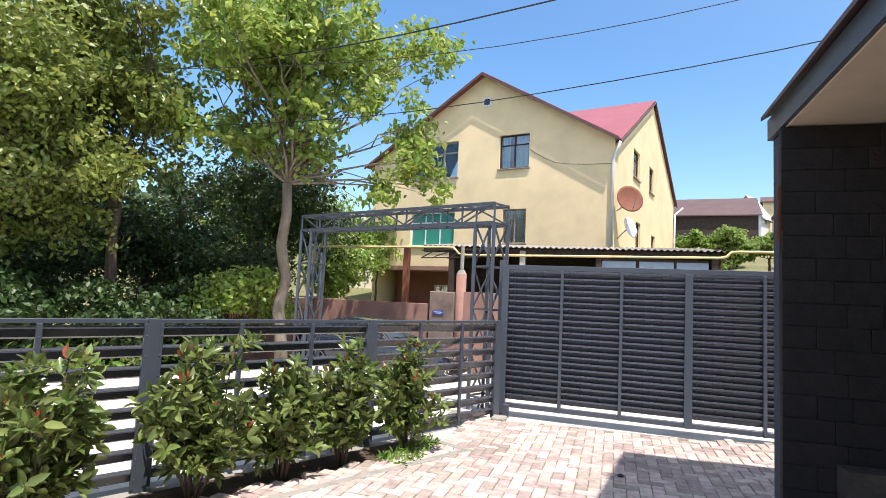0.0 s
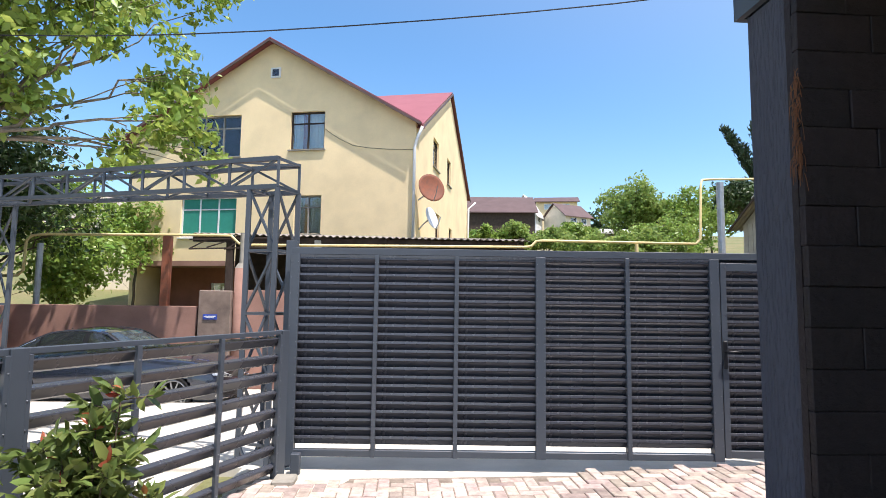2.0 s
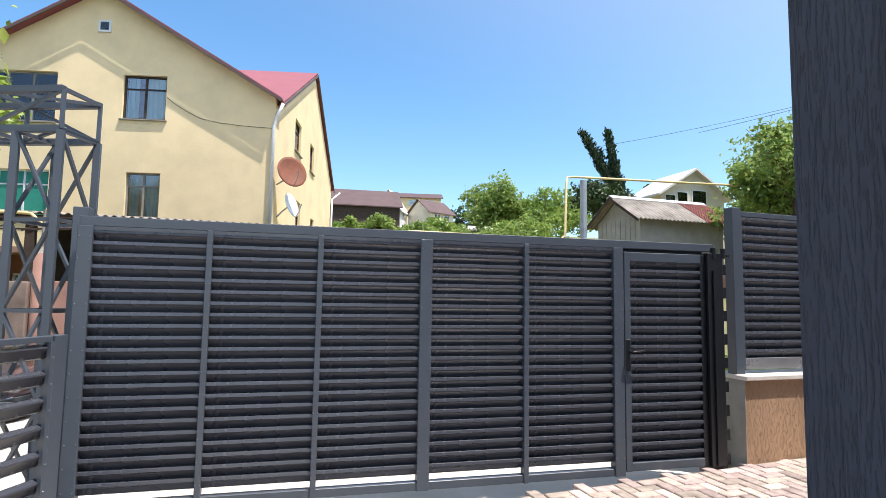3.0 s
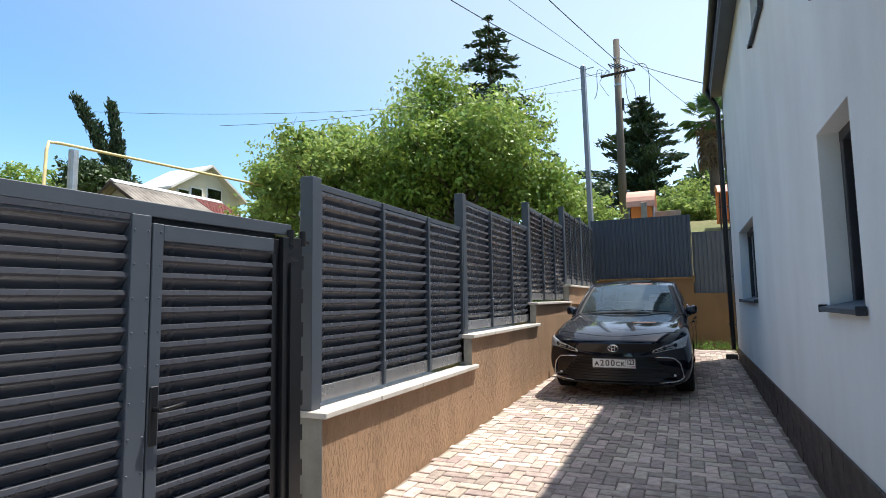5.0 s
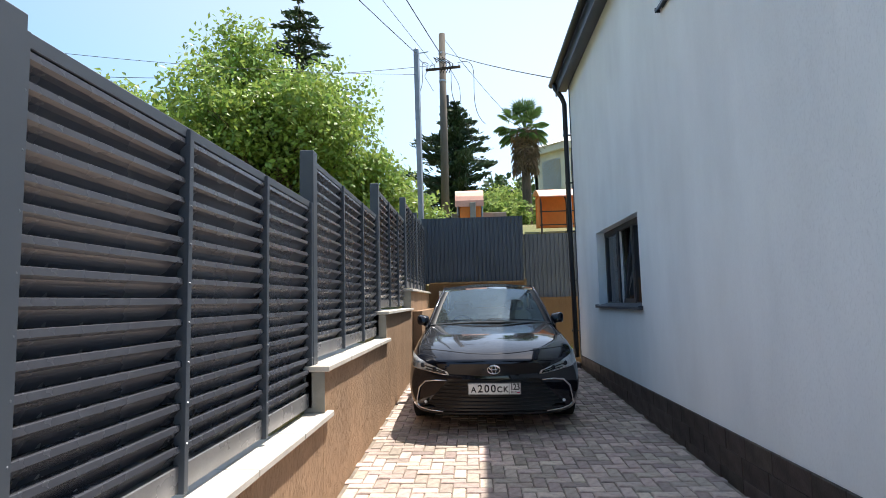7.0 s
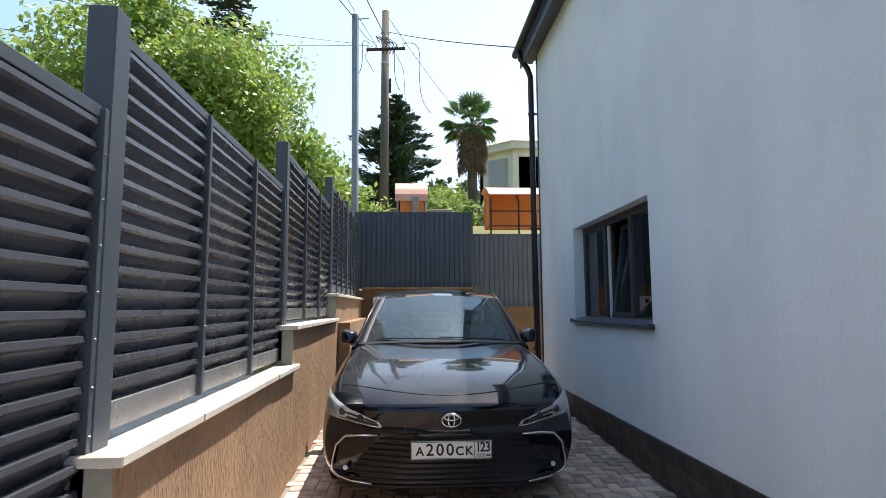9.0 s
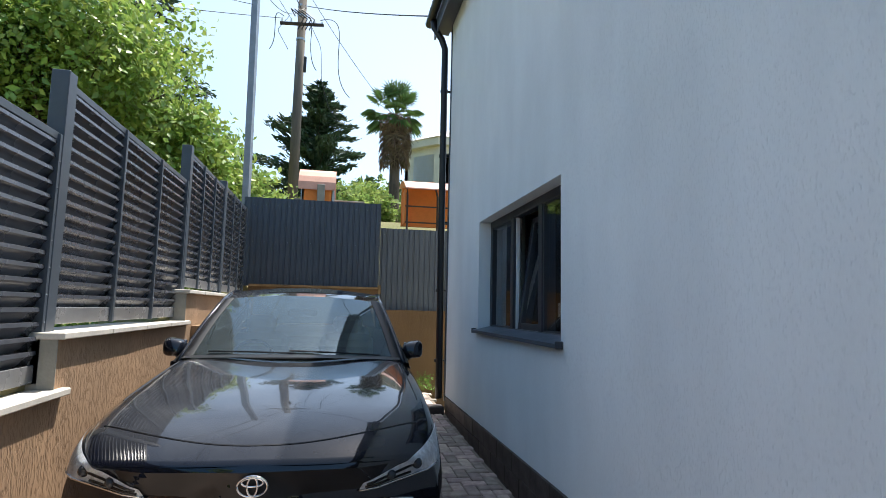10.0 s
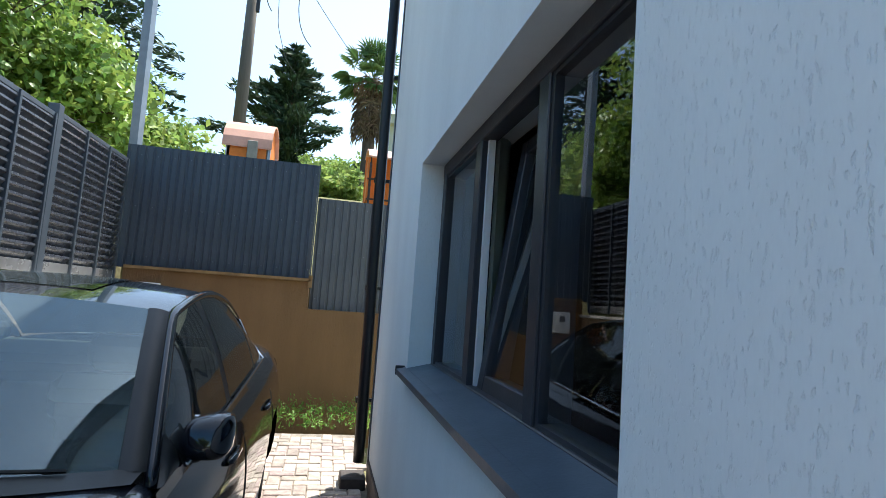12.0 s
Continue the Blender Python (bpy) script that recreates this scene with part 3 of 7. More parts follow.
def build_window(name, x0, x1, z0, z1, sashes, tilt_index, room_curtain):
    """Dark three-light window set deep in the wall; one sash tilted in."""
    yb = YN - 0.12
    t = thing(name, ((x0 + x1) / 2, YN, z0), "anthracite window set deep in the white wall, one sash tilted open", "window", kind="structure")
    bm = bmesh.new()
    f = 0.065
    bx(bm, x0 - 0.01, x1 + 0.01, yb - 0.07, yb, z0 - 0.01, z0 + f, 0.004)
    bx(bm, x0 - 0.01, x1 + 0.01, yb - 0.07, yb, z1 - f, z1 + 0.01, 0.004)
    bx(bm, x0 - 0.01, x0 + f, yb - 0.068, yb - 0.002, z0, z1, 0.004)
    bx(bm, x1 - f, x1 + 0.01, yb - 0.068, yb - 0.002, z0, z1, 0.004)
    edges = [x0 + (x1 - x0) * i / sashes for i in range(sashes + 1)]
    for e in edges[1:-1]:
        bx(bm, e - 0.04, e + 0.04, yb - 0.068, yb - 0.003, z0, z1, 0.004)
    part("window_frame", bm, M_FRAME, t)
    for i, (a, b) in enumerate(zip(edges, edges[1:])):
        a += 0.045
        b -= 0.045 if i != tilt_index else 0.085
        tilt = Matrix()
        fr = 0.018
        if i == tilt_index:
            fr = 0.06
            tilt = Matrix.Translation((0, yb - 0.03, z0 + 0.06)) @ Matrix.Rotation(radians(7.5), 4, "X") @ Matrix.Translation((0, -(yb - 0.03), -(z0 + 0.06)))
        if i == tilt_index:
            bm = bmesh.new()
            for q in ((a - 0.01, a + fr, z0 + 0.06, z1 - 0.06), (b - fr, b + 0.01, z0 + 0.06, z1 - 0.06)):
                bx(bm, q[0], q[1], yb - 0.09, yb - 0.035, q[2], q[3], 0.004, m=tilt)
            bx(bm, a + fr, b - fr, yb - 0.09, yb - 0.035, z0 + 0.06, z0 + 0.06 + fr, 0.004, m=tilt)
            bx(bm, a + fr, b - fr, yb - 0.09, yb - 0.035, z1 - 0.06 - fr, z1 - 0.06, 0.004, m=tilt)
            part("sash", bm, M_FRAME, t, "dark window sash tilted inwards")
            bm = bmesh.new()
            bx(bm, b + 0.022, b + 0.043, yb - 0.055, yb - 0.028, z0 + 0.066, z1 - 0.066)
            part("sash_rebate", bm, M_WHITEPVC, t, "white inner frame edge")
        bm = bmesh.new()
        ys = yb - 0.07 if i == tilt_index else yb - 0.042
        bx(bm, a + fr - 0.015, b - fr + 0.015, ys, ys + 0.016, z0 + 0.055 + fr, z1 - 0.055 - fr, m=tilt)
        p = part("pane", bm, M_GLASS, t)
        p.visible_shadow = False
        if i != tilt_index:
            bm = bmesh.new()
            for q in ((a - 0.01, a + 0.015), (b - 0.015, b + 0.01)):
                bx(bm, q[0], q[1], yb - 0.05, yb - 0.012, z0 + 0.06, z1 - 0.06)
            bx(bm, a + 0.015, b - 0.015, yb - 0.05, yb - 0.012, z0 + 0.06, z0 + 0.078)
            bx(bm, a + 0.015, b - 0.015, yb - 0.05, yb - 0.012, z1 - 0.078, z1 - 0.06)
            part("glazing_bead", bm, M_FRAME, t)
    bm = bmesh.new()
    prism(bm, [(x0 + 0.002, yb + 0.002, z0 + 0.06), (x0 + 0.002, YN + 0.002, z0 + 0.032), (x0 + 0.002, YN + 0.002, z0 + 0.006), (x0 + 0.002, yb + 0.002, z0 + 0.006)], (x1 - x0 - 0.004, 0, 0))
    prism(bm, [(x0 - 0.03, YN + 0.003, z0 + 0.032), (x0 - 0.03, YN + 0.050, z0 + 0.022), (x0 - 0.03, YN + 0.050, z0 - 0.006), (x0 - 0.03, YN + 0.043, z0 - 0.006), (x0 - 0.03, YN + 0.040, z0 + 0.012), (x0 - 0.03, YN + 0.003, z0 + 0.02)], (x1 - x0 + 0.07, 0, 0))
    s = part("window_sill", bm, M_SILL, t, "grey-blue folded metal sill")
    for xe in (x0 - 0.045, x1 + 0.041):
        bm = bmesh.new()
        bx(bm, xe, xe + 0.014, YN + 0.004, YN + 0.054, z0 - 0.010, z0 + 0.038, 0.003)
        part("end_cap", bm, M_FRAME, s)
    for i in range(sashes):
        bm = bmesh.new()
        bx(bm, edges[i] + 0.1, edges[i] + 0.13, yb, yb + 0.006, z0 + 0.025, z0 + 0.035)
        part("drain_cap", bm, M_STEEL, t)
    # curtain behind the glass
    if room_curtain:
        bm = bmesh.new()
        top, prev = [], None
        n = 90
        for k in range(n + 1):
            u = k / n
            x = x0 - 0.1 + (x1 - x0 + 0.2) * u
            if 0.34 < u < 0.66:
                prev = None
                continue
            y = yb - 0.135 + 0.035 * math.sin(u * 95) + 0.015 * math.sin(u * 41)
            cur = (bm.verts.new((x, y, z0 - 0.4)), bm.verts.new((x, y, z1 + 0.1)))
            if prev:
                bm.faces.new((prev[0], cur[0], cur[1], prev[1]))
            prev = cur
        c = solo("curtain", bm, M_CURTAIN, "pale green curtain hanging behind the window", "curtain", smooth=True)
        sm = c.modifiers.new("thick", "SOLIDIFY")
        sm.thickness = 0.004


build_window("window_1", 8.17, 10.28, 1.44, 2.55, 3, 1, True)
build_window("window_2", 3.5, 4.27, 1.42, 2.55, 1, 0, False)
build_window("window_3", 6.05, 7.0, 4.33, 5.4, 1, 0, False)


def build_terrace():
    # wall end with grey plaster, dark slate cladding on the terrace side
    bm = bmesh.new()
    bx(bm, 0.355, 0.62, 4.68, 4.96, -0.1, 2.76)
    solo("pilaster", bm, M_GREYPLASTER, "grey bark-plastered wall end of the terrace", "pilaster", kind="structure")
    bm = bmesh.new()
    bx(bm, 0.318, 2.8, 4.645, 4.678, -0.1, 2.76)
    bx(bm, 0.625, 2.8, 4.679, 4.708, -0.1, 2.76)
    root = solo("terrace_wall", bm, M_STONE, "black slate-clad wall under the terrace roof", "wall", kind="structure")
    g = rng(8)
    data = []
    for w in (0.30, 0.20, 0.37):
        b = bmesh.new()
        bx(b, 0, w - 0.0025, -0.03, 0, 0, 0.1465, 0.003)
        data.append((w, mesh_of(b, M_STONE, name="stone")))
    for r in range(17):
        x = 0.318
        z = 0.24 + 0.148 * r
        first = True
        while x < 2.6:
            w, me = data[(r + int(g.integers(0, 3))) % 3] if not first else data[r % 3]
            first = False
            if x + w < 2.8:
                piece("stone", me, root, pose(x, 4.648 - g.uniform(0, 0.008), z))
            x += w
    bm = bmesh.new()
    bx(bm, 0.36, 2.8, -5, 4.596, -0.1, 0.24, 0.01)
    solo("terrace_floor", bm, M_STONE, "raised dark stone-edged terrace floor", "floor", kind="structure")
    bm = bmesh.new()
    bx(bm, 0.33, 0.36, -5, 4.65, -0.1, 0.2)
    solo("terrace_edge", bm, M_BROWN2, "ochre stone edging of the terrace", "trim", kind="structure")
    bm = bmesh.new()
    bx(bm, 0.36, 2.8, -5, 4.676, 2.765, 2.80)
    solo("terrace_ceiling", bm, M_SOFFIT, "beige boarded terrace ceiling", "ceiling", kind="structure")
    bm = bmesh.new()
    prism(bm, [(0.28, -5.2, 2.95), (0.9, -5.2, 3.35), (2.8, -5.2, 4.6), (2.8, -5.2, 4.5), (0.9, -5.2, 3.3), (0.28, -5.2, 2.92)], (0, 10.2, 0))
    solo("terrace_roof", bm, M_BROWNROOF, "dark metal roof over the terrace", "roof", kind="structure")
    bm = bmesh.new()
    bx(bm, 0.33, 0.358, -5.2, 5.02, 2.775, 2.93)
    bx(bm, 0.358, 2.8, 4.985, 5.02, 2.775, 2.93)
    solo("terrace_fascia", bm, M_STEEL, "grey fascia board along the terrace roof edge", "trim", kind="structure")


build_terrace()


def build_frayed_lining():
    """Dry brown fibres hanging out of the joint between cladding and plaster."""
    g = rng(77)
    b = bmesh.new()
    for k in range(110):
        z = 2.40 - 0.40 * g.uniform() ** 0.8
        o = Vector((0.318 + g.normal() * 0.006, 4.628 + g.normal() * 0.006, z))
        L = g.uniform(0.03, 0.10)
        side = Vector((-g.uniform(0.05, 0.35), -g.uniform(0.0, 0.3), 0)) * L
        tube(b, [o, o + side + Vector((0, 0, -0.3 * L)), o + side * 1.2 + Vector((g.normal() * 0.006, 0, -L))], 0.0022, 3, taper=0.001)
    solo("frayed_fibre", b, M_FIBRE, "dry brown fibres hanging from the slate cladding edge", "fibre")
    b = bmesh.new()
    rod(b, (-0.655, 5.743, -0.02), (-0.655, 5.743, 0.012), 0.032, 0.028, 14)
    rod(b, (-0.655, 5.743, 0.012), (-0.655, 5.743, 0.02), 0.014, 0.012, 10)
    solo("ground_socket", b, M_PIPE, "small dark metal gate socket in the paving", "socket")


build_frayed_lining()

# ---- retaining wall, coping and end wall ----
SECTIONS = [(3.0, 5.62, 0.84), (5.62, 8.36, 1.16), (8.36, 11.0, 1.48), (11.0, 15.0, 1.80)]


def build_retaining():
    for i, (a, b, z) in enumerate(SECTIONS):
        bm = bmesh.new()
        bx(bm, a, b - 0.003, 7.682, 8.02, -0.2, z - 0.04)
        if i == 3:
            bx(bm, 11.3, 14.94, 7.52, 7.679, -0.2, 1.42)
        root = solo("retaining_wall", bm, M_BROWN, "brown bark-plastered retaining wall with drip stains", "wall", kind="structure")
        bm = bmesh.new()
        bx(bm, a - 0.006, a - 0.0005, 7.672, 8.01, (SECTIONS[i - 1][2] if i else -0.1), z - 0.04)
        part("end_face", bm, M_CONC, root, "bare grey concrete step end")
        n = max(2, round((b - a) / 0.62))
        w = (b - a + 0.14) / n
        me = None
        bmq = bmesh.new()
        bx(bmq, 0, w - 0.006, 0, 0.37, 0, 0.04, 0.006)
        me = mesh_of(bmq, M_CAP, name="coping_slab")
        g = rng(20 + i)
        for k in range(n):
            piece("coping_slab", me, root, pose(a - 0.02 + k * w, 7.635 + g.uniform(-0.004, 0.004), z - 0.038, 0, 0, g.uniform(-0.3, 0.3)))
    bm = bmesh.new()
    bx(bm, 14.95, 15.25, 3.2, 7.675, -0.2, 1.62)
    bx(bm, 14.95, 15.25, 5.42, 7.675, 1.62, 1.98)
    solo("end_wall", bm, M_BROWN2, "ochre plastered wall closing the side yard", "wall", kind="structure")


build_retaining()


def corrugated(y0, y1, z0, z1, x, material, label):
    """A fence of overlapping profiled sheets on a rail."""
    t = thing("sheet_fence", (x, y0, z0), label, "fence", "sheet fence panels")
    step = 0.10
    n = int(round((y1 - y0) / step))
    k = 0
    while k < n:
        c = min(8, n - k)
        bm = bmesh.new()
        pts = []
        for j in range(k, k + c):
            y = y0 + j * step
            pts += [(y, 0), (y + 0.058, 0), (y + 0.068, 0.014), (y + 0.09, 0.014)]
        pts.append((y0 + (k + c) * step, 0))
        f = [bm.verts.new((x + d, y, z0)) for y, d in pts]
        tp = [bm.verts.new((x + d, y, z1)) for y, d in pts]
        for i in range(len(pts) - 1):
            bm.faces.new((f[i], tp[i], tp[i + 1], f[i + 1]))
        ob = part("sheet", bm, material, t)
        s = ob.modifiers.new("thick", "SOLIDIFY")
        s.thickness = 0.004
        bm = bmesh.new()
        for z in (z0 + 0.15, (z0 + z1) / 2, z1 - 0.12):
            for j in range(k, k + c, 2):
                bmesh.ops.create_cone(bm, cap_ends=True, segments=6, radius1=0.008, radius2=0.004, depth=0.006, matrix=Matrix.Translation((x - 0.004, y0 + j * step + 0.03, z)) @ Matrix.Rotation(radians(-90), 4, "Y"))
        part("screws", bm, M_RIVET, ob)["kind"] = "stuff"
        k += c
    bm = bmesh.new()
    bx(bm, x + 0.02, x + 0.06, y0, y1, z1 - 0.2, z1 - 0.16)
    part("back_rail", bm, M_STEEL, t)
    bm = bmesh.new()
    bx(bm, x + 0.02, x + 0.06, y0, y1, z0 + 0.2, z0 + 0.24)
    part("back_rail", bm, M_STEEL, t)
    bm = bmesh.new()
    bx(bm, x - 0.012, x + 0.03, y0 - 0.02, y0 - 0.002, z0 - 0.1, z1 + 0.02)
    part("edge_post", bm, M_STEEL, t)


corrugated(5.43, 7.83, 1.99, 3.56, 15.06, M_SHEET, "tall graphite profiled sheet fence panel on the end wall")
corrugated(3.3, 5.40, 1.61, 3.13, 15.10, M_SHEET2, "lower grey profiled sheet fence panel on the end wall")


def build_sheet_rail():
    bm = bmesh.new()
    bx(bm, 15.08, 15.14, 5.43, 7.84, 3.545, 3.575)
    solo("fence_rail", bm, M_SHEET, "graphite top rail of the sheet fence", "rail")
    bm = bmesh.new()
    bx(bm, 14.9, 15.06, 5.40, 7.66, 1.982, 2.02)
    bx(bm, 14.9, 14.94, 5.38, 5.43, 1.9, 2.06)
    solo("timber_beam", bm, M_BEAM, "brown timber beam under the sheet fence", "beam")


build_sheet_rail()

# ---- louvre fences and gate ----
def slat_mesh(length, depth=0.044, pitch=0.0752, scale=1.0):
    """One folded louvre: a narrow lip facing up and a wide blade facing down, seen from -y."""
    d = depth * 0.5
    fl = pitch * 0.28
    front = [(d * 1.05, 0.001), (-d + 0.005, 0.0), (-d + 0.002, -0.002), (-d - 0.001, -fl)]
    blade = [(-d + 2 * d * u, -fl - (pitch * 1.02 - fl) * (0.55 * u + 0.45 * u * u)) for u in (0.0, 0.25, 0.5, 0.75, 1.0)]
    back = [(y + 0.003, z + 0.003) for y, z in reversed(blade)]
    pr = front + blade[1:] + back[:-1] + [(-d + 0.003, -fl), (-d + 0.005, -0.005), (d * 1.05, -0.003)]
    bm = bmesh.new()
    prism(bm, [(0, y, z) for y, z in pr], (length, 0, 0))
    return mesh_of(bm, M_SLAT, name="slat")


def louvre_field(parent, x0, x1, y, z0, z1, pitch, name="slat"):
    """Slats between two uprights, top to bottom, in the parent's space."""
    n = int(round((z1 - z0) / pitch))
    p = (z1 - z0) / n
    me = slat_mesh(x1 - x0, pitch=p)
    for k in range(n):
        piece(name, me, parent, pose(x0, y, z1 - k * p - 0.004))


def rivet_row(bm, x, y, z0, z1, step=0.15):
    z = z0
    while z < z1:
        bmesh.ops.create_cone(bm, cap_ends=True, segments=6, radius1=0.006, radius2=0.003, depth=0.005, matrix=Matrix.Translation((x, y, z)) @ Matrix.Rotation(radians(90), 4, "X"))
        z += step


def build_gate():
    """Sliding gate and wicket; local x runs along the gate, its face towards -y."""
    a, b = Vector((-2.13, 8.055, 0)), Vector((2.86, 7.735, 0))
    ang = math.degrees(math.atan2(b.y - a.y, b.x - a.x))
    L = (b - a).length
    s = L / (2.86 + 2.13)
    X = lambda x: (x + 2.13) * s
    top, bot = 1.985, 0.06
    t = thing("sliding_gate", (0, 0, 0), "graphite steel louvred sliding gate, closed", "gate")
    stiles = [X(-1.40), X(-0.645), X(0.145), X(0.965)]
    wick = X(1.785)
    bm = bmesh.new()
    bx(bm, -0.08, wick, -0.03, 0.03, bot, bot + 0.06, 0.003)
    bx(bm, -0.08, L - 0.12, -0.03, 0.03, top - 0.065, top, 0.003)
    part("gate_frame", bm, M_STEEL, t)
    for i, x in enumerate([-0.04] + stiles + [wick]):
        wide = 0.046 if i in (0, 3, 5) else 0.02
        bm = bmesh.new()
        bx(bm, x - wide, x + wide, -0.042, 0.034, bot - 0.002 if i else -0.02, top - 0.064, 0.003)
        up = part("upright", bm, M_STEEL, t)
        bm = bmesh.new()
        rivet_row(bm, x - wide * 0.7, -0.043, 0.2, 1.9)
        rivet_row(bm, x + wide * 0.7, -0.043, 0.2, 1.9)
        part("rivets", bm, M_RIVET, up)["kind"] = "stuff"
    xs = [-0.02] + stiles + [wick]
    for i, (p, q) in enumerate(zip(xs, xs[1:])):
        louvre_field(t, p + 0.012, q - 0.012, -0.004, 0.17, 1.905, 0.0787)
        bm = bmesh.new()
        bx(bm, p + 0.02, q - 0.02, -0.03, 0.02, 1.893, 1.919)
        part("head_strip", bm, M_SLAT, t)
    # the wicket hangs in the gate's right end
    w = new("wicket")
    w.parent = t
    w["label"] = "louvred wicket door with a lever handle, shut"
    x0, x1 = wick + 0.055, L - 0.22
    bm = bmesh.new()
    bx(bm, x0, x0 + 0.055, -0.04, 0.03, 0.09, 1.89, 0.003)
    bx(bm, x0 + 0.055, x1 - 0.05, -0.038, 0.028, 1.812, 1.888, 0.003)
    bx(bm, x0 + 0.055, x1 - 0.05, -0.038, 0.028, 0.092, 0.16, 0.003)
    rivet_row(bm, x0 + 0.04, -0.041, 0.2, 1.85)
    part("door_frame", bm, M_STEEL, w)
    bm = bmesh.new()
    bx(bm, x1 - 0.05, x1, -0.03, 0.03, 0.09, 1.89, 0.003)
    part("closing_stile", bm, M_PIPE, w, "dark closing stile")
    louvre_field(w, x0 + 0.045, x1 - 0.04, -0.006, 0.16, 1.83, 0.0787)
    bm = bmesh.new()
    bx(bm, x0 + 0.004, x0 + 0.044, -0.052, -0.041, 0.90, 1.16, 0.004)
    rod(bm, (x0 + 0.024, -0.05, 1.06), (x0 + 0.024, -0.10, 1.06), 0.010)
    part("lock_plate", bm, M_PIPE, w, "black lock plate")
    bm = bmesh.new()
    tube(bm, [(x0 + 0.024, -0.095, 1.06), (x0 + 0.05, -0.10, 1.06), (x0 + 0.11, -0.10, 1.066), (x0 + 0.15, -0.092, 1.07)], 0.009)
    part("door_handle", bm, M_PIPE, w, "black lever handle", smooth=True)
    # black strip added behind the slot over the wicket, standing in for its darkness
    bm = bmesh.new()
    bx(bm, x0 - 0.05, x1, 0.004, 0.026, 1.884, 1.925)
    part("head_strip", bm, M_PIPE, t)
    # dark end post, catch tabs and guide
    for k in range(9):
        bm = bmesh.new()
        bx(bm, L - 0.062, L + 0.03, 0.005, 0.035, 0.08 + 0.205 * k, 0.175 + 0.205 * k, 0.003)
        part("catch_tab", bm, M_PIPE, t)
    bm = bmesh.new()
    bx(bm, L - 0.215, L - 0.06, -0.06, 0.05, -0.03, 1.905, 0.004)
    bx(bm, L - 0.17, L - 0.1, -0.075, -0.061, 0.1, 1.75)
    part("end_post", bm, M_PIPE, t, "dark channel post closing the gate")
    bm = bmesh.new()
    bx(bm, L - 0.18, L + 0.02, -0.05, 0.04, 1.875, 1.90, 0.004)
    rod(bm, (L - 0.15, -0.05, 1.86), (L - 0.15, -0.05, 1.95), 0.022)
    rod(bm, (L - 0.05, -0.05, 1.86), (L - 0.05, -0.05, 1.95), 0.022)
    part("roller_guide", bm, M_PIPE, t, "black roller bracket")
    t.matrix_basis = Matrix.Translation(a) @ Matrix.Rotation(radians(ang), 4, "Z")
    bm = bmesh.new()
    bx(bm, -0.05, 0.05, -0.05, 0.05, -0.1, 2.06, 0.004, m=Matrix.Translation((-2.24, 8.20, 0)))
    p = solo("gate_post", bm, M_STEEL, "square graphite steel gate post", "post")
    bm = bmesh.new()
    bx(bm, -2.12, -2.04, 7.86, 7.94, -0.1, 0.12, 0.005)
    solo("gate_stop", bm, M_STEEL, "short steel gate stop at the post foot", "gate stop")


build_gate()


def build_fence_panel(x0, x1, zb, zt):
    y = 7.805
    t = thing("louvre_fence", (x0, y, zb), "graphite steel louvred fence bay above the retaining wall", "fence", "louvred fence bays")
    bm = bmesh.new()
    bx(bm, x0 - 0.05, x0 + 0.05, y - 0.05, y + 0.05, (0.0 if x0 < 3.3 else zb - 0.1), zt + (0.03 if x0 < 3.3 else 0.05), 0.004)
    pst = part("post", bm, M_STEEL, t)
    bm = bmesh.new()
    bx(bm, x0 + 0.051, x1 - 0.051, y - 0.028, y + 0.028, zt - 0.045, zt, 0.003)
    part("top_rail", bm, M_STEEL, t)
    bm = bmesh.new()
    bx(bm, x0 + 0.051, x1 - 0.051, y - 0.022, y + 0.022, zb + 0.02, zb + 0.12, 0.003)
    part("bottom_rail", bm, M_RAIL, t)
    n = 3
    w = (x1 - x0 - 0.11) / n
    base = base_of(t)
    for k in range(n + 1):
        xm = x0 + 0.05 + k * w
        bm = bmesh.new()
        bx(bm, xm - 0.016, xm + 0.016, y - 0.045, y - 0.0, zb + 0.015, zt - 0.01, 0.002)
        up = part("upright", bm, M_STEEL, t)
        bm = bmesh.new()
        rivet_row(bm, xm, y - 0.047, zb + 0.2, zt - 0.05, 0.155)
        part("rivets", bm, M_RIVET, up)["kind"] = "stuff"
    zz0, zz1 = zb + 0.12, zt - 0.045
    cnt = int(round((zz1 - zz0) / 0.0806))
    p = (zz1 - zz0) / cnt
    for k in range(n):
        me = slat_mesh(w - 0.004, pitch=p)
        for j in range(cnt):
            piece("slat", me, t, pose(x0 + 0.05 + k * w + 0.002 - base.x, -0.006, zz1 - j * p - 0.004 - zb))


BAYS = [(3.045, 5.69, 0.86, 2.315), (5.69, 8.43, 1.18, 2.64), (8.43, 11.17, 1.50, 2.98), (11.17, 13.1, 1.82, 3.32), (13.1, 15.02, 1.82, 3.36)]
for bay in BAYS:
    build_fence_panel(*bay)


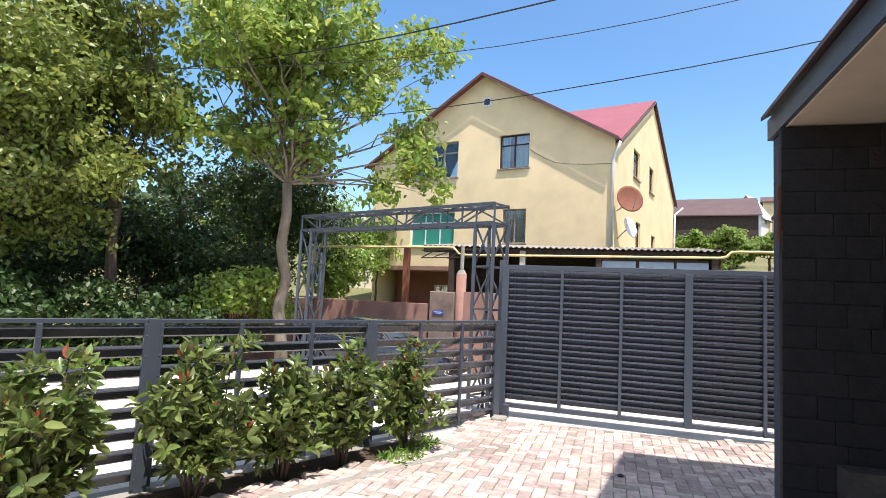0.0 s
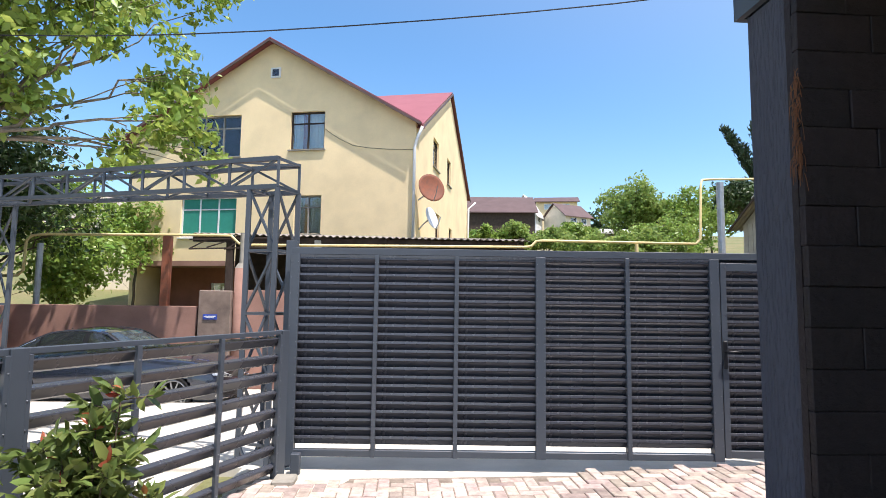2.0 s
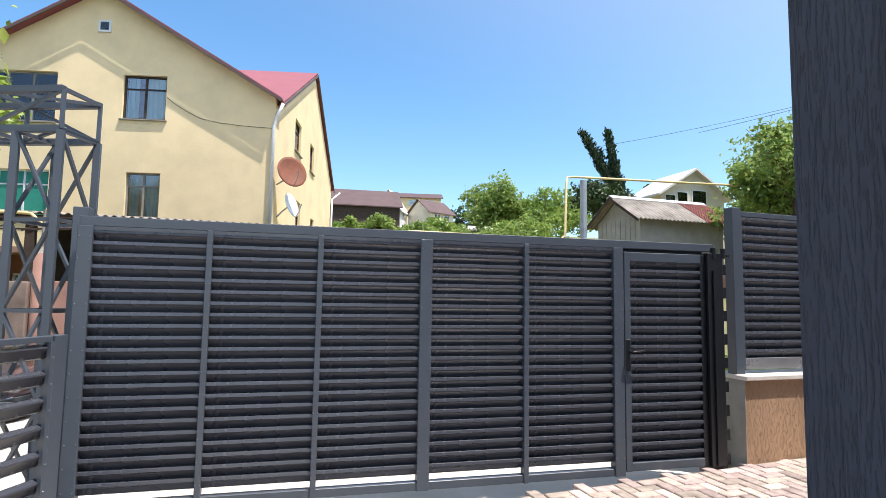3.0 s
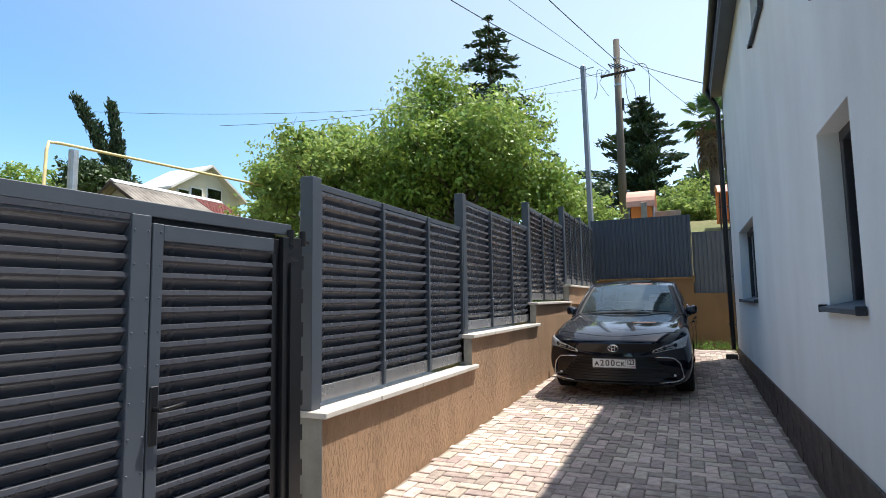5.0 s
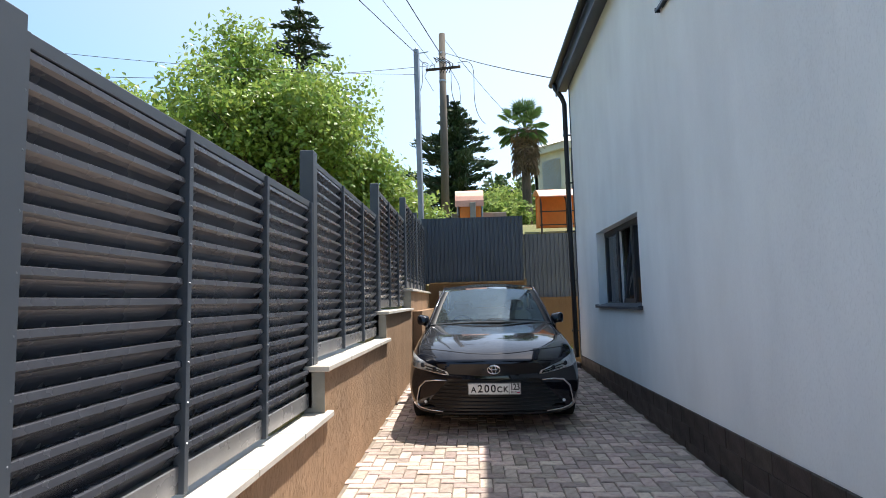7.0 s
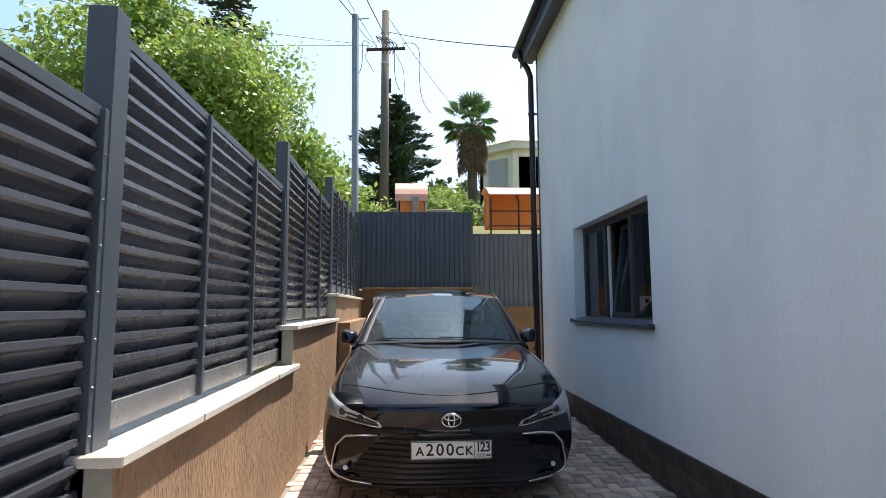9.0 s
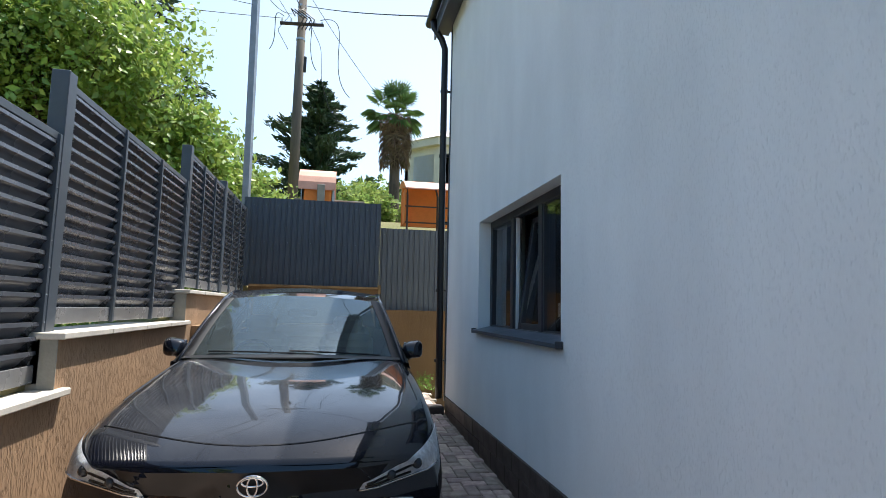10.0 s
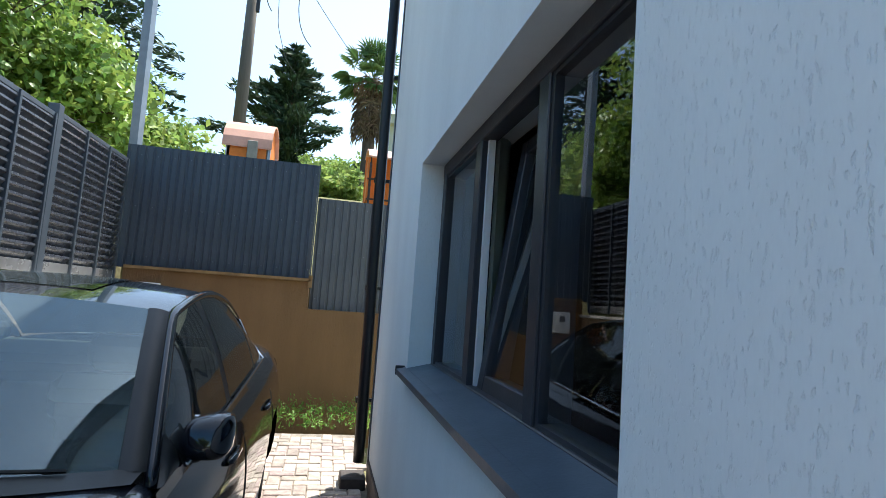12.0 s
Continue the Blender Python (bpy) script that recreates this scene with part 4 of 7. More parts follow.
def build_low_fence():
    a, b = Vector((-2.19, 7.66, 0)), Vector((-3.11, 5.83, 0))
    d = (b - a).normalized()
    ang = math.atan2(d.y, d.x)
    bay = 2.12
    for i in range(5):
        o = a + d * bay * i
        t = thing("low_louvre_fence", (0, 0, 0), "low graphite fence bay with wide-spaced steel louvres", "fence", "low fence bays")
        bm = bmesh.new()
        bx(bm, -0.045, 0.045, -0.035, 0.045, -0.12, 1.225, 0.003)
        part("post", bm, M_STEEL, t)
        bm = bmesh.new()
        bx(bm, 0.046, bay - 0.046, -0.03, 0.03, 1.19, 1.222, 0.002)
        part("top_rail", bm, M_STEEL, t)
        for q in (0.05, 0.72, 1.42, bay - 0.05):
            bm = bmesh.new()
            bx(bm, q - 0.018, q + 0.018, 0.012, 0.042, -0.02, 1.19, 0.002)
            up = part("upright", bm, M_STEEL, t)
            bm = bmesh.new()
            z = 0.05
            while z < 1.15:
                bmesh.ops.create_cone(bm, cap_ends=True, segments=6, radius1=0.006, radius2=0.003, depth=0.005, matrix=Matrix.Translation((q, 0.044, z)) @ Matrix.Rotation(radians(-90), 4, "X"))
                z += 0.15
            part("rivets", bm, M_RIVET, up)["kind"] = "stuff"
        bmq = bmesh.new()
        pr = [(-0.03, 0.0), (0.02, -0.012), (0.022, -0.022), (-0.012, -0.078), (-0.034, -0.09), (-0.034, -0.086), (-0.014, -0.074), (0.018, -0.022), (0.016, -0.015), (-0.03, -0.004)]
        prism(bmq, [(0.046, y, z) for y, z in pr], (bay - 0.092, 0, 0))
        me = mesh_of(bmq, M_SLAT, name="slat")
        for k in range(8):
            piece("slat", me, t, pose(0, 0, 1.175 - k * 0.152))
        t.matrix_basis = Matrix.Translation(o) @ Matrix.Rotation(ang, 4, "Z")
    bm = bmesh.new()
    bx(bm, -0.2, 10.6, -0.14, 0.14, -0.4, -0.05, m=Matrix.Translation(a) @ Matrix.Rotation(ang, 4, "Z"))
    solo("fence_footing", bm, M_CONC, "pale concrete strip under the low fence", "kerb", kind="structure")


build_low_fence()


def build_portal():
    """Bare steel lattice portal: two box columns and a box beam."""
    t = thing("lattice_portal", (-2.3, 8.2, -0.1), "bare grey steel lattice portal frame over the road", "portal frame")
    A, B = Vector((-2.25, 8.46, 0)), Vector((-6.62, 10.51, 0))
    d = (B - A).normalized()
    e = Vector((-d.y, d.x, 0))
    wd = 0.34

    def box_truss(name, p, q, u, v, w, h, n):
        ends = [(0, 0), (w, 0), (w, h), (0, h)]
        for s in ends:
            bm = bmesh.new()
            bar(bm, p + u * s[0] + v * s[1], q + u * s[0] + v * s[1], 0.045)
            part("chord", bm, M_STEEL, t)
        for i in range(n + 1):
            c = p.lerp(q, i / n)
            for k in range(4):
                s, r = ends[k], ends[(k + 1) % 4]
                bm = bmesh.new()
                bar(bm, c + u * s[0] + v * s[1], c + u * r[0] + v * r[1], 0.025)
                part("brace", bm, M_STEEL, t)
        for i in range(n):
            c, c2 = p.lerp(q, i / n), p.lerp(q, (i + 1) / n)
            for k in range(4):
                s, r = (ends[k], ends[(k + 1) % 4]) if i % 2 else (ends[(k + 1) % 4], ends[k])
                bm = bmesh.new()
                bar(bm, c + u * s[0] + v * s[1], c2 + u * r[0] + v * r[1], 0.022)
                part("diagonal", bm, M_STEEL, t)

    up = Vector((0, 0, 1))
    box_truss("c1", A + up * -0.5, A + up * 2.58, d, e, wd, wd, 5)
    box_truss("c2", B - d * wd + up * -0.6, B - d * wd + up * 2.69, d, e, wd, wd, 5)
    box_truss("b", A + up * 2.59, B + up * 2.70, e, up, wd, 0.28, 8)


build_portal()

# ---- cars ----
from mathutils.bvhtree import BVHTree


def smooth1(v, times=4):
    v = np.array(v, float)
    for _ in range(times):
        w = v.copy()
        w[1:-1] = (v[:-2] + 2 * v[1:-1] + v[2:]) / 4
        v = w
    return v


def lettering(text, size, m, material, parent, name="lettering"):
    cu = bpy.data.curves.new(name, "FONT")
    cu.body, cu.size, cu.extrude, cu.align_x, cu.align_y = text, size, 0.0008, "CENTER", "CENTER"
    cu.offset = 0.0018 if size > 0.05 and len(text) == 1 else 0.0
    tmp = bpy.data.objects.new(name, cu)
    scene.collection.objects.link(tmp)
    me = bpy.data.meshes.new_from_object(tmp.evaluated_get(bpy.context.evaluated_depsgraph_get()))
    bpy.data.objects.remove(tmp)
    me.materials.clear()
    me.materials.append(material)
    ob = new(name, me)
    ob.parent = parent
    ob.matrix_basis = m
    return ob


def build_car(where, paint, label, plate):
    """A four-door saloon; local x runs from nose to tail, z up from the road."""
    t = thing("car", (0, 0, 0), label, "car")
    #        x     w     sill  belt  top   mid
    ST = [(0.00, 0.85, 0.25, 0.71, 0.745), (0.05, 0.88, 0.20, 0.745, 0.785), (0.16, 0.895, 0.18, 0.79, 0.835), (0.40, 0.91, 0.18, 0.845, 0.895),
          (0.75, 0.915, 0.18, 0.885, 0.945), (1.15, 0.92, 0.18, 0.92, 0.98), (1.6, 0.92, 0.18, 0.96, 1.02), (2.2, 0.935, 0.18, 0.955, 0.985),
          (3.0, 0.955, 0.18, 0.965, 1.0), (3.6, 0.965, 0.19, 0.985, 1.02), (4.15, 0.955, 0.20, 1.015, 1.08), (4.55, 0.915, 0.24, 1.02, 1.085), (4.78, 0.82, 0.32, 0.97, 1.03), (4.88, 0.76, 0.42, 0.86, 0.90)]
    A = np.array(ST)
    n = 150
    xs = np.linspace(0, 1, n) ** 1.0 * 4.88
    P = [smooth1(np.interp(xs, A[:, 0], A[:, k]), 10) for k in range(1, 5)]
    prof = []
    for i in range(n):
        w, zs, zb, zt = (p[i] for p in P)
        zc = 0.62 * zb + 0.02
        pts = [(0.0, zs), (w * 0.80, zs), (w * 0.93, zs + 0.03), (w * 0.985, zs + 0.16), (w, zc), (w * 0.985, zb - 0.16), (w * 0.955, zb - 0.06), (w * 0.905, zb), (w * 0.78, zb + 0.62 * (zt - zb)), (w * 0.5, zb + 0.92 * (zt - zb)), (0.0, zt)]
        pts = np.array(pts)
        s = np.concatenate([[0], np.cumsum(np.hypot(*np.diff(pts, axis=0).T))])
        q = np.linspace(0, s[-1], 44)
        yy, zz = smooth1(np.interp(q, s, pts[:, 0]), 2), smooth1(np.interp(q, s, pts[:, 1]), 2)
        bend = 0.30 * max(0.0, 1 - xs[i] / 1.2) ** 1.6 * (yy / 0.92) ** 3.2
        lean = 0.0
        tail = -0.22 * max(0.0, 1 - (4.88 - xs[i]) / 1.0) ** 1.5 * (yy / 0.92) ** 2
        low = 0.05 * max(0.0, 1 - xs[i] / 0.4) * np.clip((0.42 - zz) / 0.2, 0, 1)
        prof.append(np.stack([xs[i] + bend + tail + low, yy, zz], 1))
    G = np.array(prof)
    full = np.concatenate([G[:, ::-1] * np.array([1, -1, 1]), G[:, 1:]], 1)
    bm = bmesh.new()
    vs = [[bm.verts.new(p) for p in row] for row in full]
    m = full.shape[1]
    wheels = [(0.98, 0.335), (3.80, 0.335)]
    for i in range(n - 1):
        for j in range(m - 1):
            q = (vs[i][j], vs[i + 1][j], vs[i + 1][j + 1], vs[i][j + 1])
            c = sum((v.co for v in q), Vector()) / 4
            if abs(c.y) > 0.6 and any(math.hypot(c.x - wx, c.z - wz) < 0.365 for wx, wz in wheels):
                continue
            bm.faces.new(q)
    bm.faces.new(vs[0])
    bm.faces.new(vs[-1][::-1])
    bmesh.ops.recalc_face_normals(bm, faces=bm.faces)
    tree = BVHTree.FromBMesh(bm)
    part("body", bm, paint, t, smooth=True)

    def front(y, z, off=0.004):
        hit = tree.ray_cast(Vector((-2, y, z)), Vector((1, 0, 0)))[0]
        return Vector((hit.x - off, y, z)) if hit else Vector((0.3, y, z))

    def skinned(y, z, off=0.004):
        """A point of the nose lifted along the body's own normal."""
        hit, nrm = tree.ray_cast(Vector((-2, y, z)), Vector((1, 0, 0)))[:2]
        if hit is None:
            hit, nrm = tree.find_nearest(Vector((0.25, y, z)))[:2]
        if nrm.x > 0:
            nrm = -nrm
        return hit + nrm * off

    def side(x, z, sgn, off=0.003):
        hit = tree.ray_cast(Vector((x, sgn * 3, z)), Vector((0, -sgn, 0)))[0]
        return Vector((x, hit.y + sgn * off, z)) if hit else Vector((x, sgn * 0.92, z))

    def above(x, y, off=0.004):
        hit = tree.ray_cast(Vector((x, y, 3)), Vector((0, 0, -1)))[0]
        return Vector((x, y, hit.z + off)) if hit else Vector((x, y, 1))

    def patch(name, rows, material, label="", parent=None, smooth=True):
        """rows: lists of surface points of one length, joined to a skin."""
        b = bmesh.new()
        r = [[b.verts.new(p) for p in row] for row in rows]
        for a, c in zip(r, r[1:]):
            for k in range(len(a) - 1):
                b.faces.new((a[k], a[k + 1], c[k + 1], c[k]))
        bmesh.ops.recalc_face_normals(b, faces=b.faces)
        return part(name, b, material, parent or t, label, smooth)

    def band(curve_lo, curve_hi, k=16, l=6, fn=front, off=0.004):
        rows = []
        for i in range(l + 1):
            f = i / l
            rows.append([fn(*(np.array(curve_lo(u)) * (1 - f) + np.array(curve_hi(u)) * f), off) for u in np.linspace(0, 1, k)])
        return rows

    # nose: dark upper grille wing, lower grille with bars
    patch("upper_grille", band(lambda u: (-0.50 + 1.0 * u, 0.615 - 0.02 * math.sin(math.pi * u)), lambda u: (-0.58 + 1.16 * u, 0.715 - 0.0 * math.sin(math.pi * u)), 24, 3), M_BLACKPLASTIC, t and "gloss black upper grille wing")
    gr = patch("lower_grille", band(lambda u: (-0.74 + 1.48 * u, 0.25), lambda u: (-0.46 + 0.92 * u, 0.555), 28, 6), M_BLACKPLASTIC, "black lower grille")
    for k in range(8):
        z = 0.27 + 0.036 * k
        hw = 0.72 - 0.25 * k / 7
        b = bmesh.new()
        tube(b, [front(y, z, 0.012) for y in np.linspace(-hw, hw, 19)], 0.007, 5)
        part("grille_bar", b, M_BLACKPLASTIC, gr, smooth=True)
    for sg in (-1, 1):
        b = bmesh.new()
        tube(b, [front(sg * y, z, 0.010) for y, z in ((0.48, 0.545), (0.60, 0.55), (0.70, 0.535), (0.765, 0.47), (0.79, 0.36), (0.80, 0.30), (0.76, 0.262), (0.66, 0.245), (0.52, 0.235))], 0.010, 7)
        part("chrome_trim", b, M_CHROME, t, "chrome bumper bracket", smooth=True)
        b = bmesh.new()
        p = front(sg * 0.70, 0.325, 0.012)
        bmesh.ops.create_cone(b, cap_ends=True, segments=14, radius1=0.016, radius2=0.011, depth=0.02, matrix=Matrix.Translation(p) @ Matrix.Rotation(radians(90), 4, "Y"))
        part("fog_lamp", b, M_LAMPIN, t, "small clear fog lamp in a dark pocket")
        # headlamp: bright bowl behind a clear lens
        lo = lambda u: (sg * (0.45 + 0.38 * u), 0.604 + 0.070 * u)
        hi = lambda u: (sg * (0.47 + 0.385 * u), 0.642 + 0.150 * u)
        h = patch("headlight", band(lo, hi, 22, 8, skinned, 0.010), M_LAMPIN, "clear slanted headlight")
        patch("lens", band(lo, hi, 22, 8, skinned, 0.018), M_LENS, "", h)
        for u in (0.35, 0.68):
            b = bmesh.new()
            p = skinned(*(np.array(lo(u)) * 0.5 + np.array(hi(u)) * 0.5), 0.0)
            bmesh.ops.create_uvsphere(b, u_segments=12, v_segments=8, radius=0.026, matrix=Matrix.Translation(p))
            part("projector", b, M_PROJECTOR, h, smooth=True)
        for f0, f1 in ((0.30, 0.12), (0.62, 0.5)):
            b = bmesh.new()
            tube(b, [skinned(*(np.array(lo(u)) * (1 - f0 - (f1 - f0) * u) + np.array(hi(u)) * (f0 + (f1 - f0) * u)), 0.012) for u in np.linspace(0.06, 0.62, 11)], 0.006, 6)
            part("light_bar", b, M_BLACKPLASTIC, h, smooth=True)
        b = bmesh.new()
        tube(b, [skinned(*lo(u), 0.013) for u in np.linspace(0, 1, 15)], 0.006, 6)
        part("lamp_edge", b, M_CHROME, h, smooth=True)
    b = bmesh.new()
    tube(b, [front(y, 0.215, 0.012) for y in np.linspace(-0.66, 0.66, 15)], 0.016, 6)
    part("bumper_lip", b, M_BLACKPLASTIC, t, smooth=True)
    # badge as plain chrome rings
    b = bmesh.new()
    c = front(0, 0.662, 0.018)
    ring = lambda ry, rz, dz=0: [(c.x, c.y + ry * math.cos(a), c.z + dz + rz * math.sin(a)) for a in np.linspace(0, 2 * math.pi, 25)]
    for rr in (ring(0.062, 0.043), ring(0.021, 0.040), ring(0.045, 0.018, 0.017)):
        tube(b, rr, 0.0055, 6)
    part("badge", b, M_CHROME, t, "plain chrome oval badge", smooth=True)
    # shut lines
    def seam(name, pts):
        b = bmesh.new()
        tube(b, pts, 0.0035, 4)
        part(name, b, M_BLACKPLASTIC, t)
    seam("bonnet_seam", [above(0.10 + 0.36 * abs(y / 0.84) ** 2.2, y, 0.001) for y in np.linspace(-0.74, 0.74, 33)])
    for sg in (-1, 1):
        seam("bonnet_seam", [above(x, sg * (0.80 - 0.02 * x), 0.001) for x in np.linspace(0.72, 1.65, 12)])
        for x0, x1 in ((1.62, 1.66), (2.74, 2.74), (3.72, 3.60)):
            seam("door_seam", [side(x0 + (x1 - x0) * k / 8, 0.28 + 0.66 * k / 8, sg, 0.001) for k in range(9)])
        for x in (2.48, 3.42):
            b = bmesh.new()
            tube(b, [side(x - 0.10, 0.83, sg, 0.0), side(x - 0.09, 0.832, sg, 0.014), side(x, 0.835, sg, 0.018), side(x + 0.09, 0.832, sg, 0.014), side(x + 0.10, 0.83, sg, 0.0)], 0.013, 7)
            part("door_handle", b, paint, t, smooth=True)

    # cabin: glass and roof as skins between curves
    def edge(y, kind):
        v = (y / 0.62) ** 2
        return {"ws0": (1.52 + 0.28 * (y / 0.76) ** 2, y, 1.03 - 0.045 * (y / 0.76) ** 2), "ws1": (2.30 + 0.10 * v, y, 1.44 - 0.040 * v), "rg1": (3.58 - 0.10 * v, y, 1.425 - 0.040 * v), "rg0": (4.30 - 0.18 * (y / 0.74) ** 2, y, 1.095 - 0.03 * (y / 0.74) ** 2)}[kind]
    N = 17
    u = np.linspace(-1, 1, N)
    def skin(k0, w0, k1, w1, rows, bulge):
        out = []
        for i in range(rows + 1):
            f = i / rows
            r = []
            for s in u:
                a, c = Vector(edge(s * w0, k0)), Vector(edge(s * w1, k1))
                p = a.lerp(c, f)
                p.z += bulge * math.sin(math.pi * f)
                r.append(p)
            out.append(r)
        return out
    ws = patch("windscreen", skin("ws0", 0.73, "ws1", 0.575, 10, 0.025), M_CARGLASS, "dusty sloping windscreen with sky sheen in its colour")
    ws.visible_shadow = False
    rg = patch("rear_window", skin("rg1", 0.585, "rg0", 0.70, 8, 0.02), M_SIDEGLASS)
    roof = skin("ws1", 0.635, "rg1", 0.635, 14, 0.070)
    rf = patch("roof", roof, paint, "black roof")
    patch("roof_glass", [[p + Vector((0, 0, 0.004)) for p in r[4:-4]] for r in roof[2:9]], M_SIDEGLASS, "dark glass roof panel", rf)
    def roofline(x, sg):
        """The roof rail's line over the side windows."""
        f = (x - 2.40) / (3.48 - 2.40)
        z = 1.392 + 0.062 * math.sin(math.pi * min(1, max(0, f)))
        y = 0.64
        if x < 2.40:
            g2 = (x - 1.80) / (2.40 - 1.80)
            z, y = 0.985 + (1.392 - 0.985) * g2 + 0.02 * math.sin(math.pi * g2), 0.79 + (0.64 - 0.79) * g2
        if x > 3.48:
            g2 = (4.12 - x) / (4.12 - 3.48)
            z, y = 1.065 + (1.392 - 1.065) * g2 + 0.018 * math.sin(math.pi * g2), 0.71 + (0.64 - 0.71) * g2
        return Vector((x, sg * (y + 0.012), z))
    def belt(x, sg):
        f = min(1.0, max(0.0, (x - 1.80) / 2.3))
        return Vector((x, sg * (0.845 - 0.03 * f * f), 0.965 + 0.055 * f))
    for sg in (-1, 1):
        # broad front pillar between the windscreen and the door glass
        rows = []
        for i in range(11):
            f = i / 10
            inner = Vector(edge(sg * 0.72, "ws0")).lerp(Vector(edge(sg * 0.568, "ws1")), f) + Vector((0, 0, 0.025 * math.sin(math.pi * f) + 0.004))
            outer = roofline(1.80 + 0.60 * f, sg)
            rows.append([inner.lerp(outer, k / 4) + Vector((-0.012, sg * 0.006, 0.008)) * math.sin(math.pi * k / 4) for k in range(5)])
        patch("front_pillar", rows, M_BLACKPLASTIC, "black windscreen pillar")
        b = bmesh.new()
        tube(b, [roofline(x, sg) for x in np.linspace(1.76, 4.14, 40)], 0.019, 8)
        part("roof_rail", b, paint, t, smooth=True)
        # body side between belt and glass line, then the glass
        for nm, x0, x1, mt in (("front_side_glass", 1.92, 2.70, M_SIDEGLASS), ("rear_side_glass", 2.78, 3.58, M_SIDEGLASS), ("quarter_glass", 3.62, 3.94, M_SIDEGLASS)):
            rows = []
            for i in range(7):
                f = i / 6
                rows.append([belt(x, sg).lerp(roofline(x, sg), f) + Vector((0, sg * 0.018 * math.sin(math.pi * f), 0)) for x in np.linspace(x0, x1, 12)])
            patch(nm, rows, mt, "dark tinted side glass")
        rows = [[belt(x, sg).lerp(roofline(x, sg), i / 4) + Vector((0, -sg * 0.006, 0)) for x in np.linspace(1.5, 4.02, 30)] for i in range(5)]
        for nm, x0, x1 in (("door_pillar", 2.69, 2.79), ("rear_pillar", 3.94, 4.13), ("mirror_triangle", 1.76, 1.93), ("door_pillar", 3.57, 3.63)):
            patch(nm, [[belt(x, sg).lerp(roofline(x, sg), i / 5) + Vector((0, sg * 0.016 * math.sin(math.pi * i / 5), 0)) for x in np.linspace(x0, x1, 5)] for i in range(6)], M_BLACKPLASTIC if nm != "rear_pillar" else paint)
        b = bmesh.new()
        tube(b, [belt(x, sg) + Vector((0, sg * 0.012, -0.006)) for x in np.linspace(1.95, 3.98, 24)] + [roofline(3.98, sg) + Vector((0, sg * 0.012, -0.01)), roofline(3.7, sg) + Vector((0, sg * 0.024, -0.02))], 0.009, 6)
        part("window_trim", b, M_CHROME, t, "chrome window strip", smooth=True)
        rows = [[side(x, belt(x, sg).z - 0.05, sg, -0.004).lerp(belt(x, sg), i / 3) for x in np.linspace(1.70, 4.2, 26)] for i in range(4)]
        patch("shoulder", rows, paint)
        # mirror
        mr = bmesh.new()
        bmesh.ops.create_uvsphere(mr, u_segments=16, v_segments=10, radius=1.0)
        for v in mr.verts:
            x, y, z = v.co
            x, y, z = (math.copysign(abs(c) ** 0.62, c) for c in (x, y, z))
            v.co = Vector((2.02 + 0.085 * x * (1.0 if x < 0 else 0.62) + 0.02 * z, sg * (0.905 + 0.082 * y), 1.035 + 0.066 * z * (1 + 0.12 * y) + 0.008 * y))
        mo = part("door_mirror", mr, paint, t, "black door mirror", smooth=True)
        b = bmesh.new()
        tube(b, [(2.05, sg * 0.83, 0.965), (2.04, sg * 0.86, 0.972), (2.03, sg * 0.89, 0.99)], 0.034, 8)
        part("mirror_foot", b, M_BLACKPLASTIC, mo, smooth=True)
        b = bmesh.new()
        bx(b, 2.075, 2.082, sg * 0.905 - 0.066, sg * 0.905 + 0.066, 0.985, 1.085, 0.003)
        part("mirror_glass", b, M_CHROME, mo)
        # tail lamp
        rows = [[side(x, z, sg, 0.006) for x in np.linspace(4.42, 4.72, 8)] for z in np.linspace(0.80, 0.95, 5)]
        patch("tail_light", rows, M_REDLAMP, "red tail light")
        for wx, wz in wheels:
            b = bmesh.new()
            bmesh.ops.create_cone(b, cap_ends=False, segments=36, radius1=0.335, radius2=0.335, depth=0.20, matrix=Matrix.Translation((wx, sg * 0.785, wz)) @ Matrix.Rotation(radians(90), 4, "X"))
            tube(b, [(wx + 0.30 * math.cos(a), sg * 0.868, wz + 0.30 * math.sin(a)) for a in np.linspace(0, 2 * math.pi, 37)], 0.034, 8)
            tube(b, [(wx + 0.30 * math.cos(a), sg * 0.70, wz + 0.30 * math.sin(a)) for a in np.linspace(0, 2 * math.pi, 37)], 0.034, 8)
            wh = part("wheel", b, M_TYRE, t, "black tyre on an alloy wheel", smooth=True)
            b = bmesh.new()
            tube(b, [(wx + 0.245 * math.cos(a), sg * 0.875, wz + 0.245 * math.sin(a)) for a in np.linspace(0, 2 * math.pi, 37)], 0.016, 8)
            bmesh.ops.create_cone(b, cap_ends=True, segments=16, radius1=0.055, radius2=0.045, depth=0.04, matrix=Matrix.Translation((wx, sg * 0.865, wz)) @ Matrix.Rotation(radians(90), 4, "X"))
            for k in range(10):
                a = 2 * math.pi * k / 10
                bar(b, (wx + 0.04 * math.cos(a), sg * 0.865, wz + 0.04 * math.sin(a)), (wx + 0.245 * math.cos(a + 0.05), sg * 0.865, wz + 0.245 * math.sin(a + 0.05)), 0.026)
            part("rim", b, M_RIM, wh)
            b = bmesh.new()
            tube(b, [(wx + 0.37 * math.cos(a), side(wx + 0.40 * math.cos(a), max(0.2, wz + 0.40 * math.sin(a)), sg, -0.045).y, wz + 0.37 * math.sin(a)) for a in np.linspace(-0.3, math.pi + 0.3, 25)], 0.014, 6)
            part("wheel_arch", b, paint, t, smooth=True)
            b = bmesh.new()
            bx(b, wx - 0.4, wx + 0.4, min(sg * 0.55, sg * 0.66), max(sg * 0.55, sg * 0.66), 0.2, 0.72)
            part("arch_liner", b, M_BLACKPLASTIC, t)
